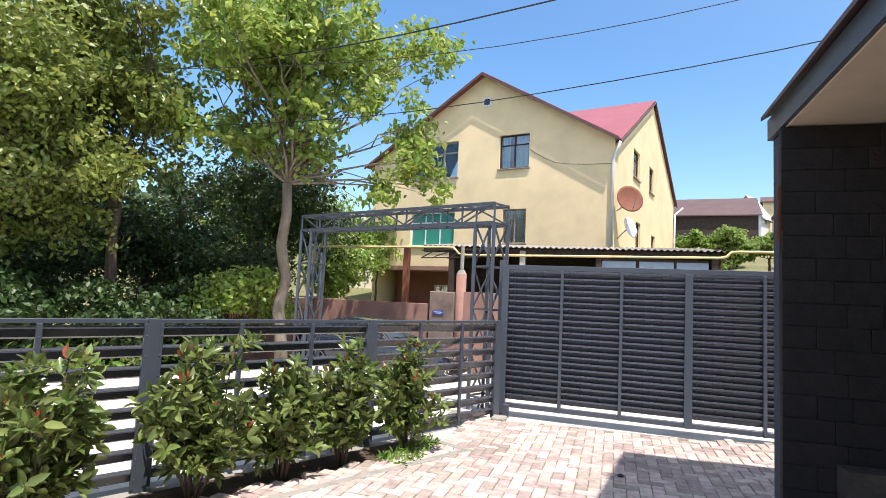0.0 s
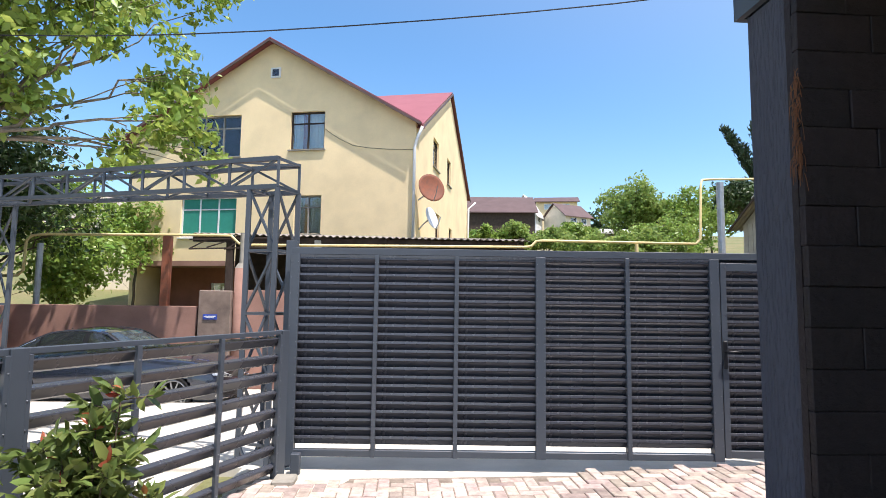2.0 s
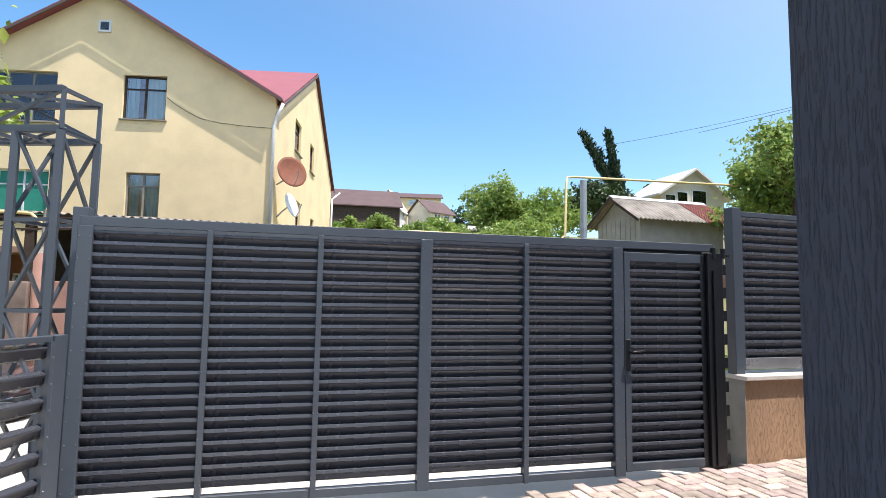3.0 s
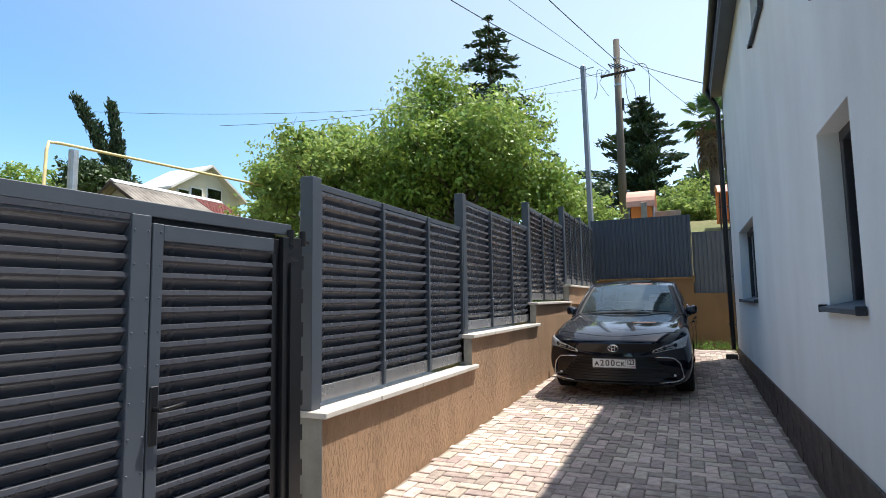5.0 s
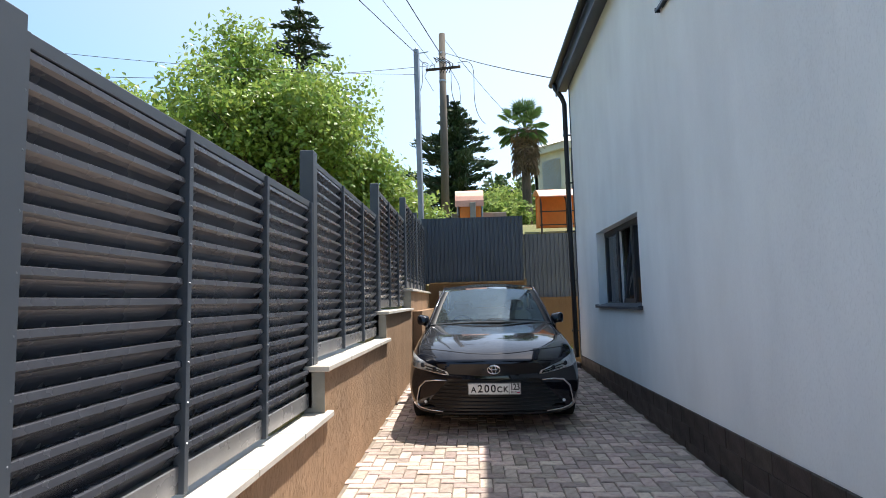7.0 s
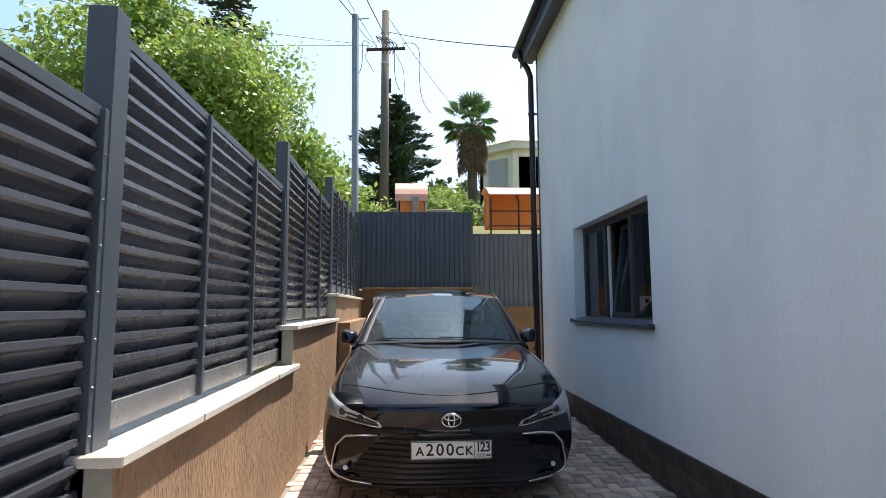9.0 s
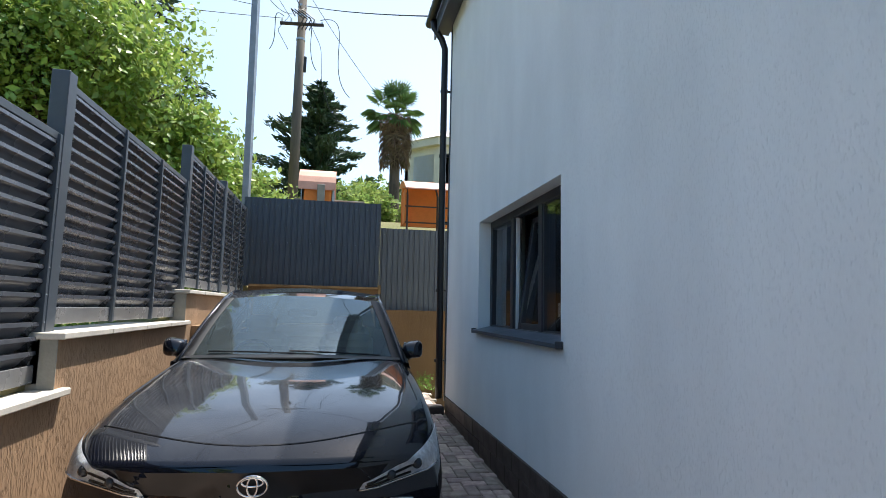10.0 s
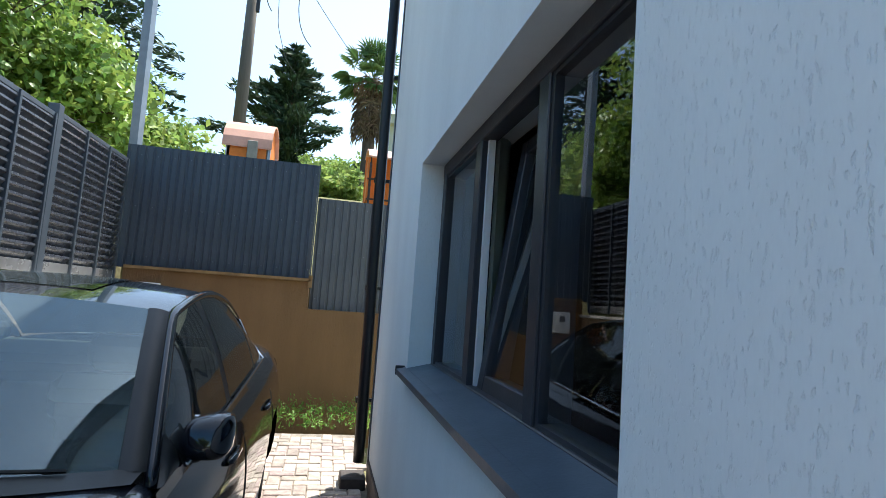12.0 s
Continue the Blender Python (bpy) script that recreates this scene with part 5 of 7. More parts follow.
    # cabin inside
    b = bmesh.new()
    prism(b, [(1.58, -0.74, 0.95), (1.85, -0.74, 0.99), (2.2, -0.74, 0.95), (2.23, -0.74, 0.70), (1.58, -0.74, 0.70)], (0, 1.48, 0))
    part("dashboard", b, M_DASH, t)
    for sg in (-1, 1):
        b = bmesh.new()
        bx(b, 2.6, 2.74, sg * 0.38 - 0.24, sg * 0.38 + 0.24, 0.5, 1.10, 0.05)
        bx(b, 2.25, 2.72, sg * 0.38 - 0.25, sg * 0.38 + 0.25, 0.45, 0.62, 0.05)
        st = part("front_seat", b, M_SEAT, t, "beige leather front seat")
        b = bmesh.new()
        bx(b, 2.66, 2.76, sg * 0.38 - 0.13, sg * 0.38 + 0.13, 1.11, 1.26, 0.04)
        part("headrest", b, M_SEAT, st)
    b = bmesh.new()
    bx(b, 3.4, 3.6, -0.62, 0.62, 0.5, 1.12, 0.06)
    part("rear_seat", b, M_SEAT, t)
    b = bmesh.new()
    tube(b, [(2.26 + 0.06 * math.sin(a), 0.38 + 0.18 * math.cos(a), 0.90 + 0.16 * math.sin(a)) for a in np.linspace(0, 2 * math.pi, 25)], 0.014, 7)
    part("steering_wheel", b, M_DASH, t, smooth=True)
    b = bmesh.new()
    bx(b, 2.30, 2.37, -0.12, 0.12, 1.27, 1.33, 0.015)
    part("inner_mirror", b, M_DASH, t)
    for y0, y1 in ((-0.62, 0.02), (-0.02, 0.60)):
        b = bmesh.new()
        tube(b, [Vector(edge(y0, "ws0")) + Vector((-0.01, 0, 0.022)), Vector(edge((y0 + y1) / 2, "ws0")) + Vector((0.0, 0, 0.03)), Vector(edge(y1, "ws0")) + Vector((0.03, 0, 0.035))], 0.006, 5)
        part("wiper", b, M_BLACKPLASTIC, t)
    rows = [[Vector(edge(s * 0.78, "ws0")) + Vector((-0.12 * f, 0, -0.006 * f + 0.012)) for s in u] for f in (0, 1)]
    patch("cowl", rows, M_BLACKPLASTIC)
    rows = [[Vector(edge(s * 0.76, "rg0")) + Vector((0.06 * f, 0, -0.004 * f)) for s in u] for f in (-0.2, 1)]
    patch("boot_edge", rows, paint)
    b = bmesh.new()
    prism(b, [(3.35, -0.012, 1.405), (3.52, -0.02, 1.39), (3.50, 0, 1.46), (3.52, 0.02, 1.39)], (0.002, 0, 0))
    part("roof_fin", b, paint, t)
    # number plate
    c = front(0, 0.475, 0.030)
    b = bmesh.new()
    bx(b, c.x - 0.004, c.x + 0.02, -0.268, 0.268, 0.475 - 0.064, 0.475 + 0.064, 0.003)
    pl = part("plate_holder", b, M_BLACKPLASTIC, t, "black number plate holder")
    b = bmesh.new()
    bx(b, c.x - 0.008, c.x - 0.0045, -0.26, 0.26, 0.475 - 0.056, 0.475 + 0.056, 0.001)
    part("number_plate", b, M_PLATE, pl, "white number plate with black characters")
    if plate:
        R = Matrix(((0, 0, -1, 0), (-1, 0, 0, 0), (0, 1, 0, 0), (0, 0, 0, 1)))
        xx = c.x - 0.0092
        T3 = lambda y, z, sx=1.0: Matrix.Translation((xx, y, z)) @ R @ Matrix.Diagonal((sx, 1, 1, 1))
        for ch, y, s in (("A", 0.205, 0.078), ("2", 0.140, 0.104), ("0", 0.075, 0.104), ("0", 0.010, 0.104), ("C", -0.052, 0.078), ("K", -0.112, 0.078)):
            lettering(ch, s, T3(y, 0.475 - (0.0 if s > 0.1 else 0.008), 0.98), M_INK, pl, "character")
        for ch, y in (("1", -0.172), ("2", -0.201), ("3", -0.234)):
            lettering(ch, 0.084, T3(y, 0.490, 0.86), M_INK, pl, "character")
        lettering("RUS", 0.030, T3(-0.190, 0.440), M_INK, pl, "lettering")
        for k, mt in enumerate((M_WHITEPVC, M_BLUEINK, M_REDINK)):
            b = bmesh.new()
            bx(b, xx - 0.001, xx, -0.250, -0.222, 0.446 - 0.006 * k, 0.452 - 0.006 * k)
            part("flag_bar", b, mt, pl)
        b = bmesh.new()
        bx(b, xx - 0.001, xx, -0.1475, -0.1445, 0.425, 0.525)
        for z in (0.4235, 0.5265):
            bx(b, xx - 0.001, xx, -0.255, 0.255, z - 0.0015, z + 0.0015)
        for y in (-0.256, 0.256):
            bx(b, xx - 0.001, xx, y - 0.0015, y + 0.0015, 0.4235, 0.5265)
        part("plate_border", b, M_INK, pl)
    t.matrix_basis = where
    return t


build_car(pose(7.42, 6.455, 0.235, 0, -1.72, -0.9), M_PAINT, "black saloon car parked beside the house wall", True)
build_car(pose(-4.3, 14.2, -0.62, 0, 0, 176), M_PAINT2, "dark blue saloon car parked on the road", False)

# ---- beyond the gate: yellow house, canopy, walls ----
def frame_at(ax, ay, bx_, by_):
    """Maps (along, depth behind, up) of a facade through two plan points to the world."""
    d = Vector((bx_ - ax, by_ - ay, 0)).normalized()
    e = Vector((-d.y, d.x, 0))
    return Matrix(((d.x, e.x, 0, ax), (d.y, e.y, 0, ay), (0, 0, 1, 0), (0, 0, 0, 1)))


def facade_window(house, m, u0, u1, z0, z1, cols, frame_mat, blind=None, label="", open_leaf=False):
    w = part_empty("window", house, label)
    b = bmesh.new()
    f = 0.06
    for q in ((u0, u1, z0, z0 + f), (u0, u1, z1 - f, z1), (u0, u0 + f, z0 + f, z1 - f), (u1 - f, u1, z0 + f, z1 - f)):
        bx(b, q[0], q[1], 0.10, 0.17, q[2], q[3], m=m)
    for k in range(1, cols):
        u = u0 + (u1 - u0) * k / cols
        bx(b, u - 0.03, u + 0.03, 0.10, 0.168, z0 + f, z1 - f, m=m)
    bx(b, u0 + f, u1 - f, 0.105, 0.165, z0 + (z1 - z0) * 0.7 - 0.025, z0 + (z1 - z0) * 0.7 + 0.025, m=m)
    part("frame", b, frame_mat, w)
    for k in range(cols):
        a, c = u0 + (u1 - u0) * k / cols, u0 + (u1 - u0) * (k + 1) / cols
        b = bmesh.new()
        bx(b, a + 0.03, c - 0.03, 0.128, 0.14, z0 + f - 0.01, z1 - f + 0.01, m=m)
        part("pane", b, M_GLASS if not blind else blind, w)
    b = bmesh.new()
    bx(b, u0 - 0.06, u1 + 0.06, -0.08, 0.10, z0 - 0.05, z0 - 0.002, m=m)
    part("sill", b, M_WHITEPVC if blind else M_CONC, w)
    if not blind:
        b = bmesh.new()
        n = 26
        prev = None
        for i in range(n + 1):
            u = u0 + 0.05 + (u1 - u0 - 0.1) * i / n
            if 0.30 < i / n < 0.44:
                prev = None
                continue
            y = 0.30 + 0.03 * math.sin(i * 2.1)
            cur = [b.verts.new(m @ Vector((u, y, z))) for z in (z0, z1)]
            if prev:
                b.faces.new((prev[0], cur[0], cur[1], prev[1]))
            prev = cur
        part("curtain", b, M_WHITEPVC, w)
    return w


def part_empty(name, parent, label=""):
    e = new(name)
    e.parent = parent
    if label:
        e["label"] = label
    return e


def build_yellow_house():
    A, B = (-6.684, 25.025), (-0.604, 23.545)
    m = frame_at(*A, *B)
    h = thing("house", (0, 0, 0), "cream-yellow three-storey house with a raspberry metal roof", "house")
    uL, uR, z0, ze, zr = -6.25, 6.02, 2.95, 8.2, 11.93
    D = 15.6
    wins = [(0.87, 2.31, 7.40, 8.95, 2, M_DARKWOOD, None), (-3.75, -1.29, 7.2, 8.95, 3, M_CONC, None), (-3.8, -1.33, 3.9, 5.55, 3, M_WHITEPVC, M_GREENSHADE), (1.14, 2.27, 4.0, 5.55, 2, M_CONC, None)]
    b = bmesh.new()
    wall_cells(b, m, uL, uR, z0, ze - 0.05, [(w[0], w[1], w[2], min(w[3], ze - 0.05)) for w in wins], 0.35)
    part("wall", b, M_YELLOW, h)
    b = bmesh.new()
    zg = ze - 0.05
    up = [w for w in wins if w[3] > ze - 0.1]
    # gable field with the heads of the upper windows cut out
    us = sorted({uL, 0.0, uR, *[q for w in up for q in w[:2]]})
    line = lambda u: ze + (zr - ze) * (1 - abs(u) / 6.25)
    for a, c in zip(us, us[1:]):
        base = zg
        cut = [w for w in up if w[0] <= a and c <= w[1]]
        if cut:
            base = cut[0][3]
        prism(b, [m @ Vector((a, 0, base)), m @ Vector((c, 0, base)), m @ Vector((c, 0, max(base + 0.01, line(c)))), m @ Vector((a, 0, max(base + 0.01, line(a))))], m.to_3x3() @ Vector((0, 0.35, 0)))
    bmesh.ops.remove_doubles(b, verts=b.verts, dist=0.001)
    part("gable", b, M_YELLOW, h)
    # lower wall again with the upper windows' feet
    for w in wins:
        facade_window(h, m, *w[:4], w[4], w[5], w[6], "window with drawn teal blinds" if w[6] else "old window with pale curtains")
    # the two tall openings through the lower wall line
    # ground floor recess and columns
    b = bmesh.new()
    wall_cells(b, m, uL + 0.8, uR, -0.2, z0, [(-3.2, -2.2, -0.1, 2.1), (-1.9, -0.4, 0.9, 2.1)], 0.3)
    bmesh.ops.translate(b, verts=b.verts, vec=m.to_3x3() @ Vector((0, 1.4, 0)))
    part("lower_wall", b, mat("brown red render", srgb(128, 82, 70), 0.9, vary=0.1, scale=1.5, fine=20, bump=0.2), h, "brown-red recessed ground floor")
    m2 = m @ Matrix.Translation((0, 1.4, 0))
    for w in ((-3.2, -2.2, -0.1, 2.1, 1), (-1.9, -0.4, 0.9, 2.1, 2)):
        facade_window(h, m2, *w[:4], w[4], M_WHITEPVC, None, "white framed ground floor window")
    b = bmesh.new()
    bx(b, uL, uR, 0, D, z0 - 0.2, z0 - 0.002, m=m)
    part("floor_slab", b, M_PINK, h)
    # side wall with its own gable
    ms = m @ Matrix.Translation((uR, 0, 0)) @ Matrix.Rotation(radians(90), 4, "Z")
    b = bmesh.new()
    sw = [(3.6, 5.0, 7.5, 8.85, 1), (7.4, 8.6, 7.5, 8.85, 1), (4.3, 5.4, 4.2, 5.5, 1), (8.2, 9.2, 4.2, 5.3, 1)]
    zs = 8.12
    wall_cells(b, ms, 0.36, D, -0.2, zs, [(w[0], w[1], w[2], min(w[3], zs)) for w in sw], 0.35)
    part("side_wall", b, M_YELLOW, h)
    b = bmesh.new()
    top = lambda v: 8.14 + (12.42 - 8.14) * (1 - abs(v - 8.1) / 7.8)
    cuts = sorted({0.36, 8.1, D, *[q for w in sw[:2] for q in w[:2]]})
    for a, c in zip(cuts, cuts[1:]):
        base = sw[0][3] if any(w[0] <= a and c <= w[1] for w in sw[:2]) else zs
        prism(b, [ms @ Vector((a, 0, base)), ms @ Vector((c, 0, base)), ms @ Vector((c, 0, max(base + 0.01, top(c)))), ms @ Vector((a, 0, max(base + 0.01, top(a))))], ms.to_3x3() @ Vector((0, 0.35, 0)))
    bmesh.ops.remove_doubles(b, verts=b.verts, dist=0.001)
    part("side_gable", b, M_YELLOW, h)
    for s in sw:
        facade_window(h, ms, *s[:4], s[4], M_DARKWOOD, None, "narrow dark framed side window")
    b = bmesh.new()
    bx(b, uL, uL + 0.35, 0.36, D, -0.2, ze - 0.1, m=m)
    bx(b, uL + 0.36, uR - 0.36, D - 0.35, D, -0.2, ze + 0.5, m=m)
    part("rear_wall", b, M_YELLOW, h)
    # roofs
    ov = 0.38
    def slab(pts, th=0.05):
        bb = bmesh.new()
        prism(bb, [m @ Vector(p) for p in pts], (0, 0, th))
        return bb
    k = (zr - ze) / 6.25
    part("roof", slab([(0, -ov, zr + 0.02), (uR + 0.27, -ov, ze), (uR + 0.27, 0.45, ze), (0, 8.0, zr + 0.02)]), M_REDROOF, h, "raspberry metal roof slope")
    part("roof", slab([(0, -ov, zr + 0.02), (uL - 0.35, -ov, ze - 0.35 * k), (uL - 0.35, D + ov, ze - 0.35 * k), (0, D + ov, zr + 0.02)]), M_REDROOF, h, "raspberry metal roof slope")
    part("cross_roof", slab([(0.0, 8.1, 12.55), (uR + 0.12, 8.1, 12.55), (uR + 0.12, 0.2, 8.15), (uR - 0.5, 0.2, 8.15)]), M_REDROOF, h, "raspberry metal roof over the side gable")
    part("cross_roof", slab([(0.0, 8.1, 12.55), (uR + 0.12, 8.1, 12.55), (uR + 0.12, D + 0.5, 8.15), (uR - 0.5, D + 0.5, 8.15)]), M_REDROOF, h, "raspberry metal roof over the side gable")
    for a, c in (((0, -ov - 0.03, zr - 0.06), (uR + 0.28, -ov - 0.03, ze - 0.06)), ((0, -ov - 0.03, zr - 0.06), (uL - 0.36, -ov - 0.03, ze - 0.36 * k - 0.06)), ((uR + 0.15, 8.1, 12.47), (uR + 0.15, 0.2, 8.08)), ((uR + 0.15, 8.1, 12.47), (uR + 0.15, D + 0.5, 8.08))):
        b = bmesh.new()
        bar(b, m @ Vector(a), m @ Vector(c), 0.05, 0.09)
        part("bargeboard", b, M_BROWNROOF, h)
    # corner downpipe and attic light
    b = bmesh.new()
    tube(b, [m @ Vector(p) for p in ((uR + 0.3, -0.2, 8.1), (uR + 0.1, -0.1, 7.7), (uR - 0.02, -0.08, 7.3), (uR - 0.02, -0.08, 3.1))], 0.06, 8)
    part("downpipe", b, M_WHITEPVC, h, "white corner downpipe", smooth=True)
    b = bmesh.new()
    tube(b, [m @ Vector(p) for p in ((uR + 0.5, D + 0.4, 8.0), (uR + 0.12, D - 0.2, 7.5), (uR + 0.1, D - 0.3, 3.1))], 0.06, 8)
    part("downpipe", b, M_WHITEPVC, h, "white corner downpipe", smooth=True)
    b = bmesh.new()
    bx(b, -0.06, 0.36, -0.05, 0.0, 10.42, 10.84, m=m)
    w = part("attic_light", b, M_WHITEPVC, h, "small white attic window")
    b = bmesh.new()
    bx(b, 0.01, 0.29, -0.06, -0.052, 10.49, 10.77, m=m)
    part("pane", b, M_GLASS, w)
    b = bmesh.new()
    tube(b, [m @ Vector((u, -0.02, z)) for u, z in ((2.35, 8.2), (2.6, 8.0), (3.0, 7.75), (3.5, 7.5), (4.1, 7.38), (4.9, 7.3), (6.0, 7.25))], 0.008, 4)
    part("loose_cable", b, M_WIRE, h)
    return m, ms


HM, HS = build_yellow_house()


def build_dish(at, face, r, material, label):
    t = thing("satellite_dish", at, label, "satellite dish")
    b = bmesh.new()
    q = Vector(face).to_track_quat("Z", "Y").to_matrix().to_4x4()
    M = Matrix.Translation(at) @ q
    rings = []
    for i in range(7):
        f = i / 6
        rings.append([b.verts.new(M @ Vector((r * f * math.cos(a), r * f * math.sin(a), 0.16 * r * f * f))) for a in np.linspace(0, 2 * math.pi, 28, endpoint=False)] if i else [b.verts.new(M @ Vector((0, 0, 0)))])
    for k in range(28):
        b.faces.new((rings[0][0], rings[1][k], rings[1][(k + 1) % 28]))
    for a, c in zip(rings[1:], rings[2:]):
        for k in range(28):
            b.faces.new((a[k], c[k], c[(k + 1) % 28], a[(k + 1) % 28]))
    d = part("reflector", b, material, t, smooth=True)
    s = d.modifiers.new("thick", "SOLIDIFY")
    s.thickness = 0.02
    b = bmesh.new()
    tube(b, [M @ Vector((0, -r, 0.12)), M @ Vector((0, -r * 0.7, r * 0.6)), M @ Vector((0, -r * 0.2, r * 0.95))], 0.018, 6)
    part("feed_arm", b, M_ZINC, t)
    b = bmesh.new()
    tube(b, [M @ Vector((0, 0, -0.02)), M @ Vector((0, -0.1, -0.35)), M @ Vector((-0.35, -0.35, -0.45))], 0.03, 6)
    part("mount", b, M_ZINC, t)


build_dish(HS @ Vector((0.35, -0.55, 5.80)), (0.42, -0.85, 0.22), 0.56, M_RUST, "rust-red satellite dish on the yellow house")
build_dish(HS @ Vector((0.95, -0.45, 4.72)), (0.85, -0.5, 0.3), 0.45, M_WHITEPVC, "white satellite dish on the yellow house")


def build_canopy():
    t = thing("canopy", (-2.2, 19.5, 0), "lean-to canopy roofed with corrugated fibre cement", "canopy")
    b = bmesh.new()
    xs = np.arange(-6.9, 2.35, 0.045)
    f = [b.verts.new((x, 17.95, 3.20 + 0.028 * math.sin(x * 2 * math.pi / 0.18))) for x in xs]
    g = [b.verts.new((x, 21.6, 3.62 + 0.028 * math.sin(x * 2 * math.pi / 0.18))) for x in xs]
    for i in range(len(xs) - 1):
        b.faces.new((f[i], f[i + 1], g[i + 1], g[i]))
    r = part("roof_sheet", b, M_CORRUGATED, t, "weathered corrugated sheet roof")
    s = r.modifiers.new("thick", "SOLIDIFY")
    s.thickness = 0.012
    b = bmesh.new()
    bx(b, -6.9, 2.2, 18.1, 18.22, 3.00, 3.16)
    part("front_beam", b, M_DARKWOOD, t)
    for x in (-5.6, -4.3, -3.0, -1.7, -0.4, 0.9, 2.0):
        b = bmesh.new()
        bar(b, (x, 18.0, 3.10), (x, 21.5, 3.5), 0.06, 0.1)
        part("rafter", b, M_DARKWOOD, t)
    b = bmesh.new()
    bx(b, -6.8, 2.25, 21.6, 21.75, -0.1, 3.6)
    bx(b, 2.1, 2.25, 18.3, 21.6, -0.1, 3.3)
    part("back_wall", b, M_DARKWOOD, t, "dark back wall in shade")
    for x0, x1 in ((-1.15, -0.12), (-0.05, 0.95), (1.0, 1.9)):
        b = bmesh.new()
        bx(b, x0, x1, 18.22, 18.27, 1.6, 2.86)
        p = part("screen_panel", b, mat("pale blue panel", srgb(176, 196, 210), 0.5, vary=0.06), t, "pale blue screen panel")
        b = bmesh.new()
        bx(b, x0 - 0.03, x0 + 0.03, 18.19, 18.218, 1.5, 2.95)
        bx(b, x0 + 0.03, x1, 18.19, 18.218, 2.86, 2.93)
        part("frame", b, M_DARKWOOD, p)
    for x, mt, top in ((-6.84, M_RUST, 2.95), (-5.91, M_DARKWOOD, 3.1), (-3.55, M_CAP, 3.1), (-1.2, M_DARKWOOD, 3.1), (2.05, M_DARKWOOD, 3.1)):
        b = bmesh.new()
        y = 16.4 if x < -6.5 else 18.16
        bx(b, x - 0.09, x + 0.09, y - 0.09, y + 0.09, -0.8, top, 0.01)
        part("post", b, mt, t, "rust-red square post" if mt is M_RUST else "")
    b = bmesh.new()
    for k in range(5):
        bar(b, (-6.8 + k * 0.45, 17.6, 2.75 + 0.05 * (k % 2)), (-6.35 + k * 0.45, 17.6, 3.0 - 0.05 * (k % 2)), 0.03)
    bar(b, (-6.8, 17.6, 3.0), (-4.4, 17.6, 3.1), 0.035)
    bar(b, (-6.8, 17.6, 2.75), (-4.4, 17.6, 2.85), 0.035)
    part("lattice_beam", b, M_DARKWOOD, t)


build_canopy()


def build_pink_wall():
    b = bmesh.new()
    bx(b, -10.2, -6.0, 16.2, 16.45, -0.8, 1.28, 0.01)
    bx(b, -10.45, -10.2, 12.6, 16.45, -0.8, 1.25, 0.01)
    solo("street_wall", b, M_PINK, "faded pink rendered street wall", "wall", kind="structure")
    b = bmesh.new()
    bx(b, -5.15, 2.9, 16.2, 16.45, -0.8, 1.68, 0.01)
    bx(b, 2.9, 12, 16.2, 16.45, -0.2, 2.3, 0.01)
    solo("street_wall", b, M_PINK, "taller faded pink rendered street wall", "wall", kind="structure")
    b = bmesh.new()
    bx(b, -5.95, -5.2, 16.1, 16.5, -0.8, 1.66, 0.02)
    solo("wall_pier", b, M_PIER, "grey concrete pier in the street wall", "pier", kind="structure")
    t = thing("column", (-5.05, 16.3, -0.1), "round-shouldered pink rendered column", "column")
    b = bmesh.new()
    rod(b, (-5.05, 16.3, -0.8), (-5.05, 16.3, 2.2), 0.16, 0.15, 16)
    part("shaft", b, M_PINK, t, smooth=True)
    b = bmesh.new()
    rod(b, (-5.05, 16.3, 2.2), (-5.05, 16.3, 2.32), 0.15, 0.08, 16)
    rod(b, (-5.05, 16.3, 2.32), (-5.05, 16.3, 3.05), 0.06, 0.06, 10)
    part("cap", b, M_CONC, t)
    s = thing("street_sign", (-5.66, 16.09, 1.04), "small blue enamel street sign with white writing bars", "sign")
    b = bmesh.new()
    bx(b, -5.82, -5.50, 16.075, 16.09, 0.98, 1.10, 0.002)
    part("plate", b, M_BLUEINK, s)
    b = bmesh.new()
    bx(b, -5.79, -5.53, 16.070, 16.074, 1.045, 1.065)
    bx(b, -5.75, -5.57, 16.070, 16.074, 1.015, 1.028)
    part("writing", b, M_WHITEPVC, s)


build_pink_wall()


